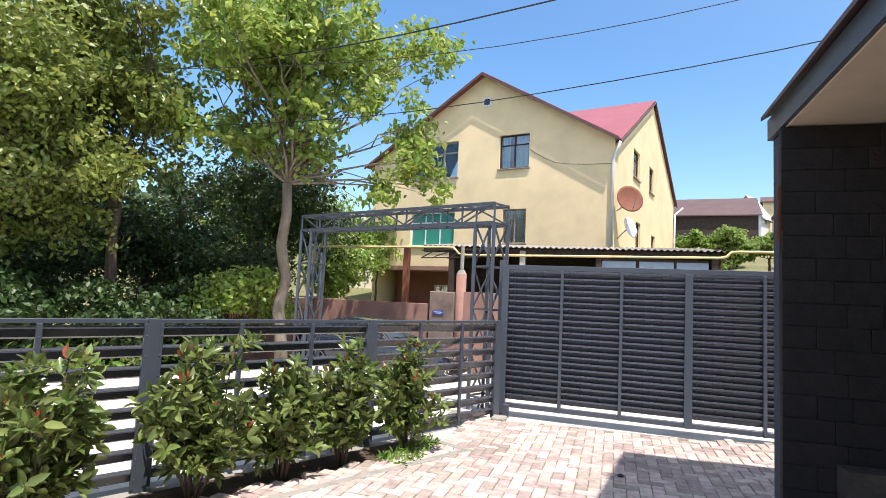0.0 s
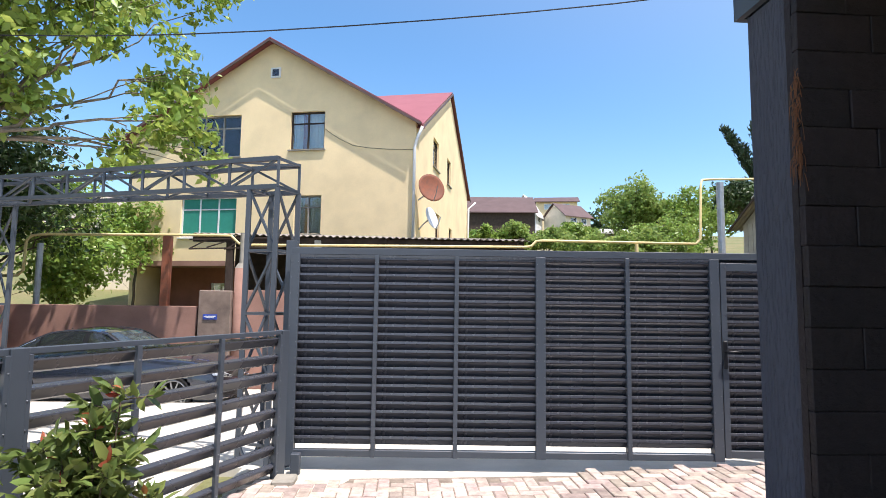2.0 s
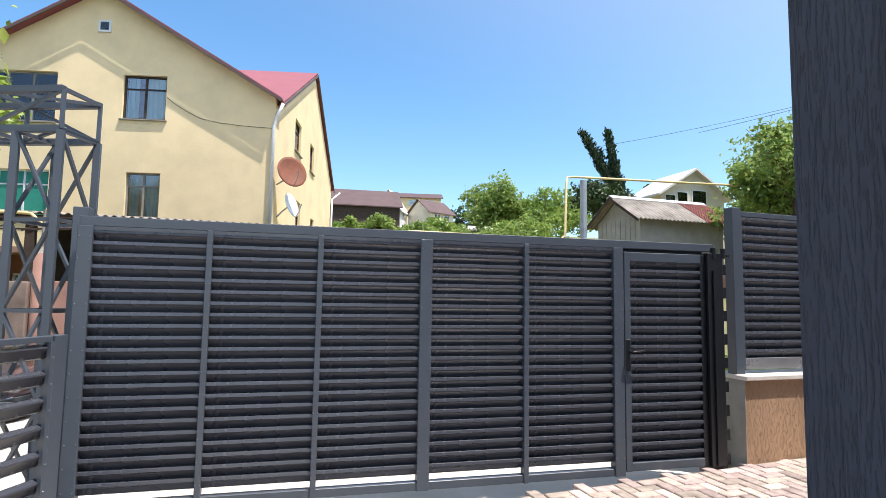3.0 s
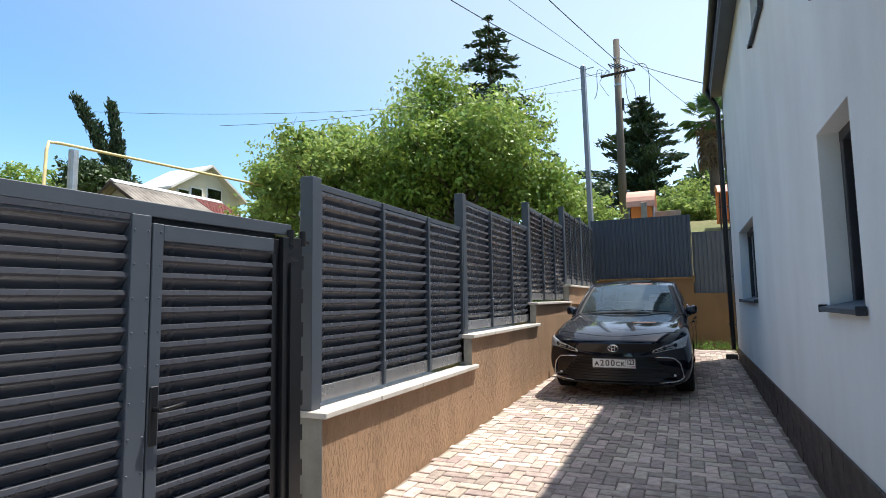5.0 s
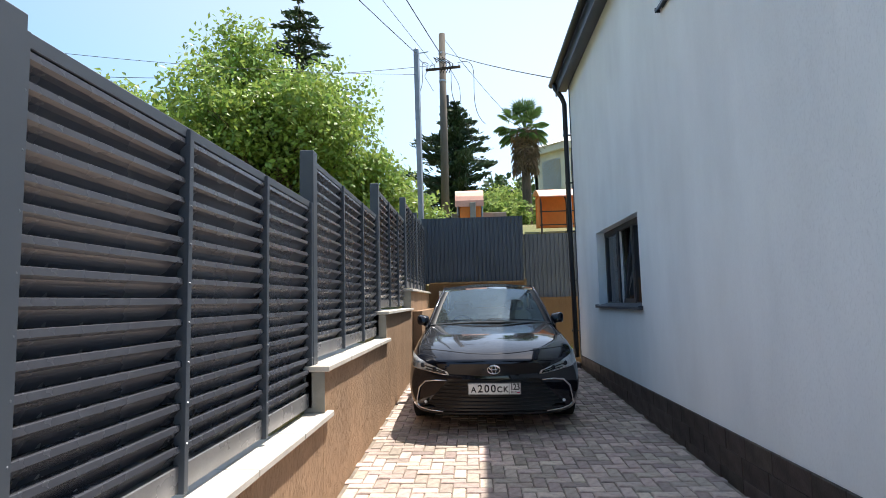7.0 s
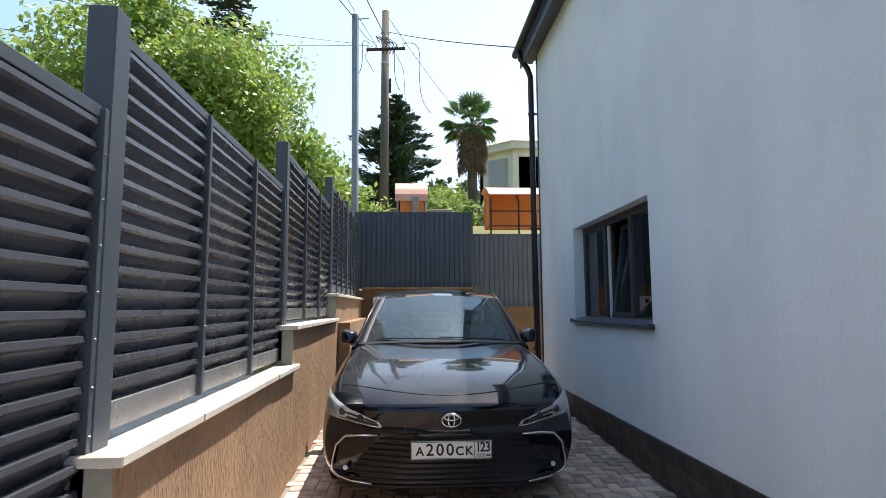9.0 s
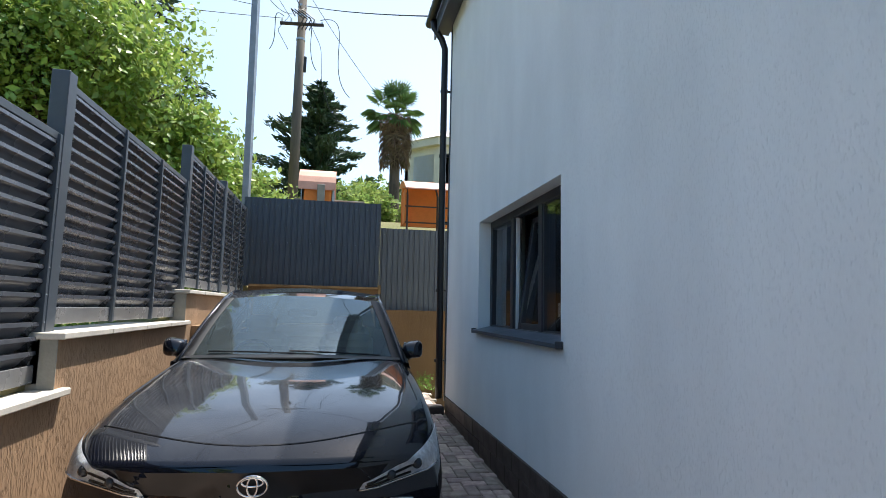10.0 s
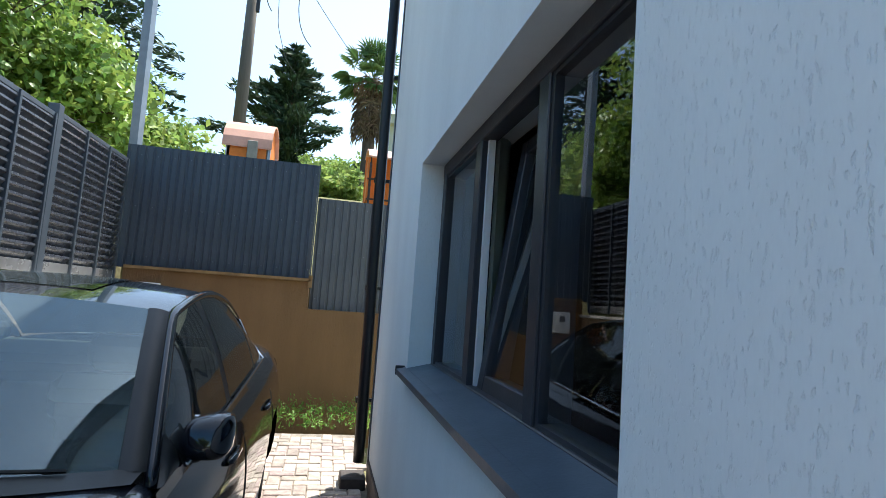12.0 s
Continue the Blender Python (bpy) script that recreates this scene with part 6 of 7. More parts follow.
def build_gas_pipes():
    t = thing("gas_pipe", (-4, 16.9, 0), "yellow painted overhead gas pipe along the street", "gas pipe")
    b = bmesh.new()
    tube(b, [(-11.0, 17.0, 1.95), (-10.62, 17.0, 1.97), (-10.5, 17.0, 2.1), (-10.48, 17.0, 2.82), (-10.36, 17.0, 2.96), (-10.0, 17.0, 3.0), (-5.8, 17.0, 3.06), (-5.55, 17.0, 3.05), (-5.35, 17.0, 2.86), (-5.1, 17.0, 2.83), (2.0, 17.0, 2.92), (2.16, 17.0, 2.95), (2.28, 17.0, 3.08), (2.5, 17.0, 3.10), (7.1, 17.9, 3.2), (7.25, 17.9, 3.35), (7.35, 18.0, 4.9), (7.45, 18.1, 5.10), (7.7, 18.1, 5.13), (15.4, 17.6, 5.3), (24, 17.0, 5.3)], 0.035, 8)
    part("pipe", b, M_GAS, t, smooth=True)
    for x, y, z, r in ((8.0, 18.12, 5.05, 0.10), (-10.2, 17.1, 2.78, 0.07), (5.2, 17.5, 3.12, 0.05), (16.2, 17.55, 5.2, 0.1)):
        b = bmesh.new()
        rod(b, (x, y, land(x, y) - 0.1), (x, y, z), r, r, 12)
        part("support_post", b, M_ZINC if r > 0.06 else M_GAS, t, "white painted support post")
    p = thing("support_post", (4.25, 8.8, 0.5), "zinc pipe support behind the gate post", "post")
    b = bmesh.new()
    rod(b, (4.25, 8.8, 0.5), (4.25, 8.8, 2.33), 0.035, 0.035, 10)
    part("pipe", b, M_ZINC, p)
    b = bmesh.new()
    rod(b, (4.25, 8.8, 2.33), (4.25, 8.8, 2.37), 0.05, 0.04, 10)
    part("cap", b, M_ZINC, p)


build_gas_pipes()


def build_simple_house(at, size, rz, wall, roofm, rise, label, windows=(), name="house", over=0.35, gable_windows=()):
    """A far dwelling: walls, gable roof with real overhang, windows set in their frames."""
    x, y, z = at
    w, d, h = size
    t = thing(name, (0, 0, 0), label, "house")
    b = bmesh.new()
    bx(b, -w / 2, w / 2, 0, d, -8, h)
    part("wall", b, wall, t)
    b = bmesh.new()
    prism(b, [(-w / 2, 0, h), (w / 2, 0, h), (w / 2, d / 2, h + rise), (-w / 2, d / 2, h + rise)][:2] + [(w / 2, d, h), (-w / 2, d, h)], (0, 0, 0.02))
    part("wall_plate", b, wall, t)
    for sgn in (0, 1):
        b = bmesh.new()
        ya, yb = (-over, d / 2) if not sgn else (d + over, d / 2)
        za = h - over * rise / (d / 2)
        prism(b, [(-w / 2 - over, ya, za), (w / 2 + over, ya, za), (w / 2 + over, yb, h + rise), (-w / 2 - over, yb, h + rise)], (0, 0, 0.12))
        part("roof", b, roofm, t)
    for sx in (-1, 1):
        b = bmesh.new()
        prism(b, [(sx * w / 2, 0, h), (sx * w / 2, d, h), (sx * w / 2, d / 2, h + rise)], (-sx * 0.2, 0, 0))
        part("gable", b, wall, t)
    for u0, u1, z0, z1 in windows:
        b = bmesh.new()
        bx(b, u0, u1, -0.06, 0.02, z0, z1)
        f = part("window", b, M_WHITEPVC, t)
        b = bmesh.new()
        bx(b, u0 + 0.08, (u0 + u1) / 2 - 0.04, -0.07, -0.062, z0 + 0.08, z1 - 0.08)
        bx(b, (u0 + u1) / 2 + 0.04, u1 - 0.08, -0.07, -0.062, z0 + 0.08, z1 - 0.08)
        part("pane", b, M_GLASS, f)
    for u0, u1, z0, z1 in gable_windows:
        b = bmesh.new()
        bx(b, w / 2 - 0.02, w / 2 + 0.05, u0, u1, z0, z1)
        f = part("window", b, M_WHITEPVC, t, "pale blue-white window frame")
        b = bmesh.new()
        bx(b, w / 2 + 0.052, w / 2 + 0.06, u0 + 0.06, u1 - 0.06, z0 + 0.06, z1 - 0.06)
        part("pane", b, M_GLASS, f)
    t.matrix_basis = pose(x, y, z, 0, 0, rz)
    return t


M_CREAM = mat("cream wall", srgb(222, 212, 190), 0.9, vary=0.06, scale=1, fine=10, bump=0.1)
M_GREYWALL = mat("grey boarded wall", srgb(166, 164, 158), 0.9, vary=0.1, scale=2, fine=15, bump=0.2)
M_PALEROOF = mat("pale metal roof", srgb(214, 210, 204), 0.5, vary=0.05, scale=1, fine=10, bump=0.05)
build_simple_house((8.9, 64.5, 10.2), (9, 9, 1.4), -6, M_DARKWOOD, M_BROWNROOF, 2.4, "brown-roofed house on the hillside")
build_simple_house((17.7, 79.8, 12.4), (3.4, 3.4, 1.4), 60, M_WHITEPVC, M_PALEROOF, 2.6, "white gabled house on the hillside", [(-0.6, 0.4, 0.3, 1.1)])
build_simple_house((22.7, 88.5, 15.6), (6.4, 5, 1.8), -12, M_YELLOW, M_BROWNROOF, 1.0, "yellow flat-roofed house on the hillside", [(-2, -0.6, 0.5, 1.4), (0.6, 2.0, 0.5, 1.4)])
build_simple_house((22.8, 78, 11.9), (4.6, 4.6, 1.6), 25, M_CREAM, M_BROWNROOF, 1.8, "beige house with a brown gable roof", [(-1.4, -0.3, 0.4, 1.3), (0.5, 1.5, 0.4, 1.3)])
build_simple_house((-15.6, 31.5, 1.9), (6, 7, 3.0), 15, M_CREAM, M_CORRUGATED, 2.0, "low house with a weathered grey sheet roof")
build_simple_house((16.4, 47, 5.3), (5, 4, 1.9), -8, M_GREYWALL, M_PALEROOF, 0.5, "small pale blue outbuilding below the trees")
build_simple_house((18.73, 28.92, 5.4), (2.4, 4.2, 1.8), -90, M_CREAM, M_PALEROOF, 1.31, "white-roofed house with blue-framed windows", gable_windows=[(0.25, 0.95, 0.75, 1.75), (1.0, 1.75, 0.75, 1.95), (2.0, 3.0, 0.75, 2.1)])


M_RUSTY = mat("rust-red roof metal", srgb(128, 62, 50), 0.6, vary=0.15, scale=3, fine=30, bump=0.1, stain=0.2)


def build_shed():
    t = thing("shed", (0, 0, 0), "grey plank shed with a corrugated fibre cement roof", "shed")
    b = bmesh.new()
    bx(b, 0, 2.7, 0, 3.75, -3.2, 1.15)
    part("wall", b, M_GREYWALL, t)
    for k in range(9):
        b = bmesh.new()
        bx(b, 0.02 + 0.3 * k, 0.29 + 0.3 * k, -0.03, -0.004, -1, 1.12)
        part("plank", b, M_GREYWALL, t)
    b = bmesh.new()
    prism(b, [(0, 0.01, 1.15), (2.7, 0.01, 1.15), (1.35, 0.01, 2.0)], (0, 3.7, 0))
    part("gable", b, M_GREYWALL, t)
    for sgn in (-1, 1):
        b = bmesh.new()
        ys = np.arange(-0.4, 2.7, 0.03)
        e0 = [b.verts.new((1.35, y, 2.04 + 0.03 * math.sin(y * 2 * math.pi / 0.18))) for y in ys]
        e1 = [b.verts.new((1.35 + sgn * 1.75, y, 0.96 + 0.03 * math.sin(y * 2 * math.pi / 0.18))) for y in ys]
        for i in range(len(ys) - 1):
            b.faces.new((e0[i], e0[i + 1], e1[i + 1], e1[i]))
        r = part("roof_sheet", b, M_CORRUGATED, t, "mossy corrugated roof sheet")
        s = r.modifiers.new("thick", "SOLIDIFY")
        s.thickness = 0.012
        b = bmesh.new()
        for k in range(14):
            y = 2.70 + 0.1 * k
            prism(b, [(1.35, y, 2.05), (1.35 + sgn * 1.70, y, 1.0), (1.35 + sgn * 1.70, y, 1.025), (1.35, y, 2.075)], (0, 0.05, 0))
            prism(b, [(1.35, y + 0.05, 2.04), (1.35 + sgn * 1.70, y + 0.05, 0.99), (1.35 + sgn * 1.70, y + 0.05, 1.0), (1.35, y + 0.05, 2.05)], (0, 0.05, 0))
        part("rusty_sheet", b, M_RUSTY, t, "rust-red ribbed metal roof sheet")
        b = bmesh.new()
        prism(b, [(1.35, -0.42, 2.075), (1.35 + sgn * 0.20, -0.42, 1.955), (1.35 + sgn * 0.20, -0.42, 1.97), (1.35, -0.42, 2.095)], (0, 4.5, 0))
        part("ridge_flashing", b, M_WHITEPVC, t, "white ridge flashing")
        b = bmesh.new()
        prism(b, [(1.35, -0.43, 2.01), (1.35 + sgn * 1.74, -0.43, 0.95), (1.35 + sgn * 1.74, -0.43, 0.84), (1.35, -0.43, 1.90)], (0, 0.025, 0))
        part("barge_board", b, M_DARKWOOD, t)
    t.matrix_basis = pose(12.04, 23.39, 3.46, 0, 0, -90)


build_shed()


# ---- beyond the side yard: poles, hut, canopies, house ----
def build_pole():
    t = thing("utility_pole", (20.55, 7.5, land(20.55, 7.5)), "weathered timber utility pole with a crossarm and insulators", "utility pole")
    b = bmesh.new()
    rod(b, (20.6, 7.5, 3.6), (20.45, 7.47, 10.9), 0.15, 0.11, 14)
    part("pole", b, M_POLE, t, smooth=True)
    b = bmesh.new()
    bar(b, (20.3, 8.05, 9.55), (20.3, 6.85, 9.62), 0.07)
    part("crossarm", b, M_DARKWOOD, t)
    for y in (8.0, 7.75, 7.1, 6.9):
        b = bmesh.new()
        rod(b, (20.3, y, 9.6), (20.3, y, 9.72), 0.03, 0.02, 8)
        part("insulator", b, M_WHITEPVC, t)
    for z in (9.9, 10.2, 9.2):
        b = bmesh.new()
        rod(b, (20.48, 7.48, z - 0.03), (20.48, 7.48, z + 0.03), 0.13, 0.13, 12)
        part("pole_band", b, M_ZINC, t)
    b = bmesh.new()
    for k in range(4):
        y = 7.35 + 0.1 * k
        tube(b, [(20.3, y, 10.1 - 0.1 * k), (20.1, y + 0.1, 9.9), (20.1, y - 0.25, 9.65), (20.25, y - 0.1, 9.4)], 0.018, 5)
    part("loose_cable", b, M_WIRE, t)
    b = bmesh.new()
    bx(b, 20.30, 20.38, 7.28, 7.36, 8.2, 8.65, 0.01)
    part("fuse_box", b, M_WIRE, t)
    for k, (dy, dz) in enumerate(((-0.9, 2.2), (-0.45, 1.5), (0.35, 1.0))):
        b = bmesh.new()
        o = Vector((20.28, 6.95 + 0.5 * k, 9.75))
        q1, q2, q3 = o + Vector((-0.15, dy * 1.2, 0.30)), o + Vector((-0.2, dy * 0.1, -0.7 * dz)), o + Vector((0, dy, -dz))
        tube(b, [o * (1 - s) ** 3 + q1 * 3 * s * (1 - s) ** 2 + q2 * 3 * s * s * (1 - s) + q3 * s ** 3 for s in np.linspace(0, 1, 18)], 0.011, 5)
        part("hanging_wire", b, M_WIRE, t, smooth=True)
    m = thing("lighting_mast", (15.45, 7.88, 1.9), "slim galvanised steel mast behind the fence", "mast")
    b = bmesh.new()
    bar(b, (15.47, 7.86, 1.9), (15.31, 7.90, 7.95), 0.115)
    part("tube", b, M_MAST, m)
    b = bmesh.new()
    rod(b, (15.31, 7.90, 7.95), (15.31, 7.90, 8.0), 0.06, 0.03, 10)
    bar(b, (15.31, 7.9, 7.85), (15.3, 7.6, 7.88), 0.02)
    part("cap", b, M_ZINC, m)


build_pole()


def build_cables():
    def sag(p, q, d, n=14):
        p, q = Vector(p), Vector(q)
        return [p.lerp(q, i / n) + Vector((0, 0, -d * 4 * (i / n) * (1 - i / n))) for i in range(n + 1)]
    runs = [
        ([(-30, 13.2, 6.2), (-4.9, 10.2, 4.93), (0.5, 9.6, 5.28), (2.7, 9.36, 5.48), (9.96, 9.0, 7.0), (15.3, 7.9, 7.85)], 0.014),
        ([(-30, 7.0, 6.2), (-4.3, 9.0, 5.43), (0.86, 9.85, 6.3), (9.5, 9.2, 7.9), (20.3, 7.75, 9.7)], 0.011),
        ([(-28, 17, 9.4), (-5.7, 10.3, 6.5), (-3.0, 9.5, 6.42), (4, 9.0, 7.1), (13.8, 8.35, 9.1), (20.4, 7.5, 10.1)], 0.022),
        (sag((20.4, 7.4, 10.2), (12.15, 4.9, 5.75), 0.06), 0.016),
        (sag((20.4, 7.4, 10.7), (26.5, 3.2, 8.3), 0.3), 0.014),
        (sag((15.3, 7.9, 7.8), (20.3, 7.6, 9.9), 0.25), 0.012),
        (sag((20.3, 8.0, 9.7), (16, 22, 8.5), 0.4), 0.014),
        (sag((15.3, 7.9, 7.3), (9, 19, 6.4), 0.3), 0.008),
        ([(20.4, 7.2, 9.6), (20.4, 6.9, 9.0), (20.4, 6.85, 8.0), (20.4, 6.6, 7.2), (20.4, 6.35, 6.9)], 0.012),
        ([(20.3, 7.8, 9.8), (20.2, 8.1, 9.3), (20.3, 7.8, 8.8)], 0.012),
    ]
    for pts, r in runs:
        b = bmesh.new()
        P = np.array([tuple(p) for p in pts], float)
        s = np.concatenate([[0], np.cumsum(np.linalg.norm(np.diff(P, axis=0), axis=1))])
        q = np.linspace(0, s[-1], 40)
        C = np.stack([smooth1(np.interp(q, s, P[:, k]), 5) for k in range(3)], 1)
        tube(b, C, r * 0.65, 5)
        solo("overhead_cable", b, M_WIRE, "black overhead cable hung between the poles", "cable", "overhead cables")


build_cables()


def build_hut():
    t = thing("kiosk", (17.2, 6.6, 3.2), "small kiosk with orange cloth sides and a faded salmon curved roof", "kiosk")
    b = bmesh.new()
    prism(b, [(17.4 - 0.58 * math.cos(math.pi * u), 6.34, 4.15 + 0.48 * math.sin(math.pi * u)) for u in np.linspace(0, 1, 12)] + [(17.98, 6.34, 3.3), (16.82, 6.34, 3.3)], (0, 0.64, 0))
    part("cloth_side", b, M_ORANGE, t, "orange cloth side")
    b = bmesh.new()
    xs = [(17.4 - 0.62 * math.cos(math.pi * u), 4.16 + 0.52 * math.sin(math.pi * u)) for u in np.linspace(0, 1, 12)]
    prism(b, [(x, 6.28, z) for x, z in xs] + [(x, 6.28, z - 0.03) for x, z in reversed(xs)], (0, 0.78, 0))
    part("roof_sheet", b, M_PALEPINK, t, "faded salmon curved roof")
    for y in (6.33, 6.97):
        for x in (16.85, 17.95):
            b = bmesh.new()
            bx(b, x - 0.03, x + 0.03, y - 0.03, y + 0.03, 2.6, 4.25)
            part("post", b, M_ZINC, t)
    b = bmesh.new()
    bx(b, 16.75, 16.86, 6.5, 6.66, 2.6, 4.25, 0.01)
    part("pillar", b, M_CONC, t)
    b = bmesh.new()
    bx(b, 17.6, 18.1, 5.62, 7.2, 1.5, 4.08, 0.01)
    solo("garden_wall", b, M_CONC, "grey block garden wall on the slope", "wall", kind="structure")
    c = thing("awning", (18.6, 4.0, 2.8), "orange awning with a pale curved roof on steel posts", "awning")
    b = bmesh.new()
    xs = [(18.2 + 1.6 * u, 4.45 + 0.55 * math.sin(math.pi * (0.1 + 0.55 * u))) for u in np.linspace(0, 1, 10)]
    prism(b, [(x, 3.0, z) for x, z in xs] + [(x, 3.0, z - 0.03) for x, z in reversed(xs)], (0, 1.6, 0))
    part("roof_sheet", b, M_PALEPINK, c, "pale curved sheet roof")
    b = bmesh.new()
    bx(b, 18.9, 19.0, 3.0, 4.62, 3.75, 4.75)
    part("cloth_back", b, M_ORANGE, c, "orange cloth back")
    b = bmesh.new()
    bx(b, 18.3, 18.9, 4.56, 4.6, 3.75, 4.6)
    part("cloth_side", b, M_ORANGE, c, "orange cloth side")
    for y in (3.05, 3.8, 4.55):
        b = bmesh.new()
        tube(b, [(18.22, y, 2.6), (18.22, y, 4.42), (18.6, y, 4.75)], 0.025, 6)
        part("post", b, M_DARKWOOD, c)
    for z in (3.75, 4.15):
        b = bmesh.new()
        bar(b, (18.2, 3.0, z), (18.2, 4.6, z), 0.03)
        part("rail", b, M_DARKWOOD, c)


build_hut()


def build_bay_house():
    t = thing("house", (27.5, 2.6, 4), "cream house with an octagonal bay and dark windows", "house")
    n = 8
    cx, cy, r = 28.2, 1.6, 2.0
    pts = [(cx + r * math.cos(2 * math.pi * (k + 0.5) / n), cy + r * math.sin(2 * math.pi * (k + 0.5) / n)) for k in range(n)]
    b = bmesh.new()
    prism(b, [(x, y, 3.2) for x, y in pts], (0, 0, 5.0))
    part("bay_wall", b, M_CREAM, t)
    b = bmesh.new()
    prism(b, [(cx + (x - cx) * 1.14, cy + (y - cy) * 1.14, 8.2) for x, y in pts], (0, 0, 0.3))
    part("cornice", b, M_CREAM, t)
    b = bmesh.new()
    ap = b.verts.new((cx, cy, 9.5))
    vs = [b.verts.new((cx + (x - cx) * 1.18, cy + (y - cy) * 1.18, 8.5)) for x, y in pts]
    for k in range(n):
        b.faces.new((vs[k], vs[(k + 1) % n], ap))
    b.faces.new(vs[::-1])
    part("roof", b, M_PALEROOF, t)
    for k in range(n):
        (x0, y0), (x1, y1) = pts[k], pts[(k + 1) % n]
        if (x0 + x1) / 2 > cx + 0.5:
            continue
        m = frame_at(x1, y1, x0, y0)
        L = math.hypot(x1 - x0, y1 - y0)
        b = bmesh.new()
        bx(b, 0.25, L - 0.25, -0.05, 0.0, 6.2, 7.9, m=m)
        w = part("window", b, M_WHITEPVC, t)
        b = bmesh.new()
        bx(b, 0.36, L - 0.36, -0.06, -0.052, 6.3, 7.8, m=m)
        part("pane", b, M_GLASS, w)
    b = bmesh.new()
    bx(b, 28.5, 36, -5, 1.8, 3, 8.0)
    part("wing", b, M_CREAM, t)


build_bay_house()


def build_meter_box():
    t = thing("meter_box", (14.9, 7.33, 1.66), "white electric meter box on the end wall", "meter box")
    b = bmesh.new()
    bx(b, 14.83, 14.948, 7.22, 7.44, 1.52, 1.82, 0.006)
    part("case", b, M_WHITEPVC, t)
    b = bmesh.new()
    bx(b, 14.822, 14.829, 7.28, 7.36, 1.68, 1.76)
    part("window", b, M_BLACKPLASTIC, t)


build_meter_box()


def build_kerb_block():
    b = bmesh.new()
    bx(b, -2.18, -2.0, 7.4, 7.6, -0.05, 0.035, 0.012)
    solo("concrete_block", b, M_CONC, "small pale concrete block by the gate post", "block")
    b = bmesh.new()
    a, d = Vector((-2.19, 7.66, 0)), Vector((-0.449, -0.893, 0))
    nn = Vector((0.893, -0.449, 0))
    mm = Matrix(((d.x, nn.x, 0, a.x), (d.y, nn.y, 0, a.y), (0, 0, 1, 0), (0, 0, 0, 1)))
    bx(b, 1.55, 9.0, 0.82, 0.90, -0.12, 0.006, 0.005, m=mm)
    bx(b, 1.47, 1.55, 0.16, 0.90, -0.12, 0.006, 0.005, m=mm)
    solo("bed_kerb", b, M_CONC, "pale concrete kerb edging the shrub bed", "kerb", kind="structure")
    b = bmesh.new()
    bx(b, 1.55, 9.0, 0.141, 0.82, -0.3, -0.03, m=mm)
    solo("shrub_bed", b, M_SOIL, "dark soil of the shrub bed", "soil", kind="structure")
    b = bmesh.new()
    bx(b, -0.2, 1.47, 0.141, 0.6, -0.3, -0.01, m=mm)
    solo("concrete_strip", b, M_ROAD, "pale concrete strip beside the low fence", "pavement", kind="structure")
    return mm


BED = build_kerb_block()

# ---- trees and plants ----
def limb_path(p, q, g, wob=0.12, n=7):
    p, q = Vector(p), Vector(q)
    L = (q - p).length
    out = []
    for i in range(n):
        f = i / (n - 1)
        v = p.lerp(q, f)
        s = math.sin(math.pi * f) * L * wob
        out.append(v + Vector((g.normal() * s * 0.5, g.normal() * s * 0.5, s * 0.3)))
    return out


def build_tree(base, clumps, n, leaf, leafmat, bark, seed, label, trunk_r=0.16, fork=None, name="tree", shell=0.45, extra=None):
    """A tapered trunk that forks into limbs reaching each clump; leaves gather in sprays about the clumps."""
    g = rng(seed)
    base = Vector(base)
    base.z = min(base.z, land(base.x, base.y) + 0.05)
    t = thing(name, base, label, "tree")
    fork = Vector(fork or (base + Vector((0, 0, 2.2))))
    b = bmesh.new()
    tube(b, limb_path(base - Vector((0, 0, 0.3)), fork, g, 0.04), trunk_r, 12, taper=trunk_r * 0.7)
    part("trunk", b, bark, t, smooth=True)
    b = bmesh.new()
    for c in clumps:
        e = Vector(c[:3])
        path = limb_path(fork, e, g, 0.10, 8)
        tube(b, path, trunk_r * 0.25, 7, taper=0.010)
        for k in range(3):
            a = path[3 + k]
            tip = e + Vector(g.normal(size=3)) * c[3] * 0.55
            tube(b, limb_path(a, tip, g, 0.10, 6), trunk_r * 0.09, 5, taper=0.005)
    part("branchwork", b, bark, t, smooth=True)
    pts = clump_points(clumps, n, seed + 1, shell)
    cen = np.array([c[:3] for c in clumps]).mean(0)
    out = pts - cen
    out /= np.linalg.norm(out, axis=1)[:, None] + 1e-6
    me = leaves_mesh("crown", pts - np.array(base), leaf, leafmat, seed + 2, up=0.5, out=out * 0.5, long=1.5)
    ob = new("crown", me)
    ob.parent = t
    return t


def lumps(centre, radii, count, r, seed):
    """Clump centres spread through an ellipsoid, mostly near its skin."""
    g = rng(seed)
    out = []
    for _ in range(count):
        d = g.normal(size=3)
        d /= np.linalg.norm(d)
        f = g.uniform(0.15, 1.0) ** 0.7
        p = np.array(centre) + d * np.array(radii) * f
        out.append((*p, r * g.uniform(0.75, 1.3)))
    return out


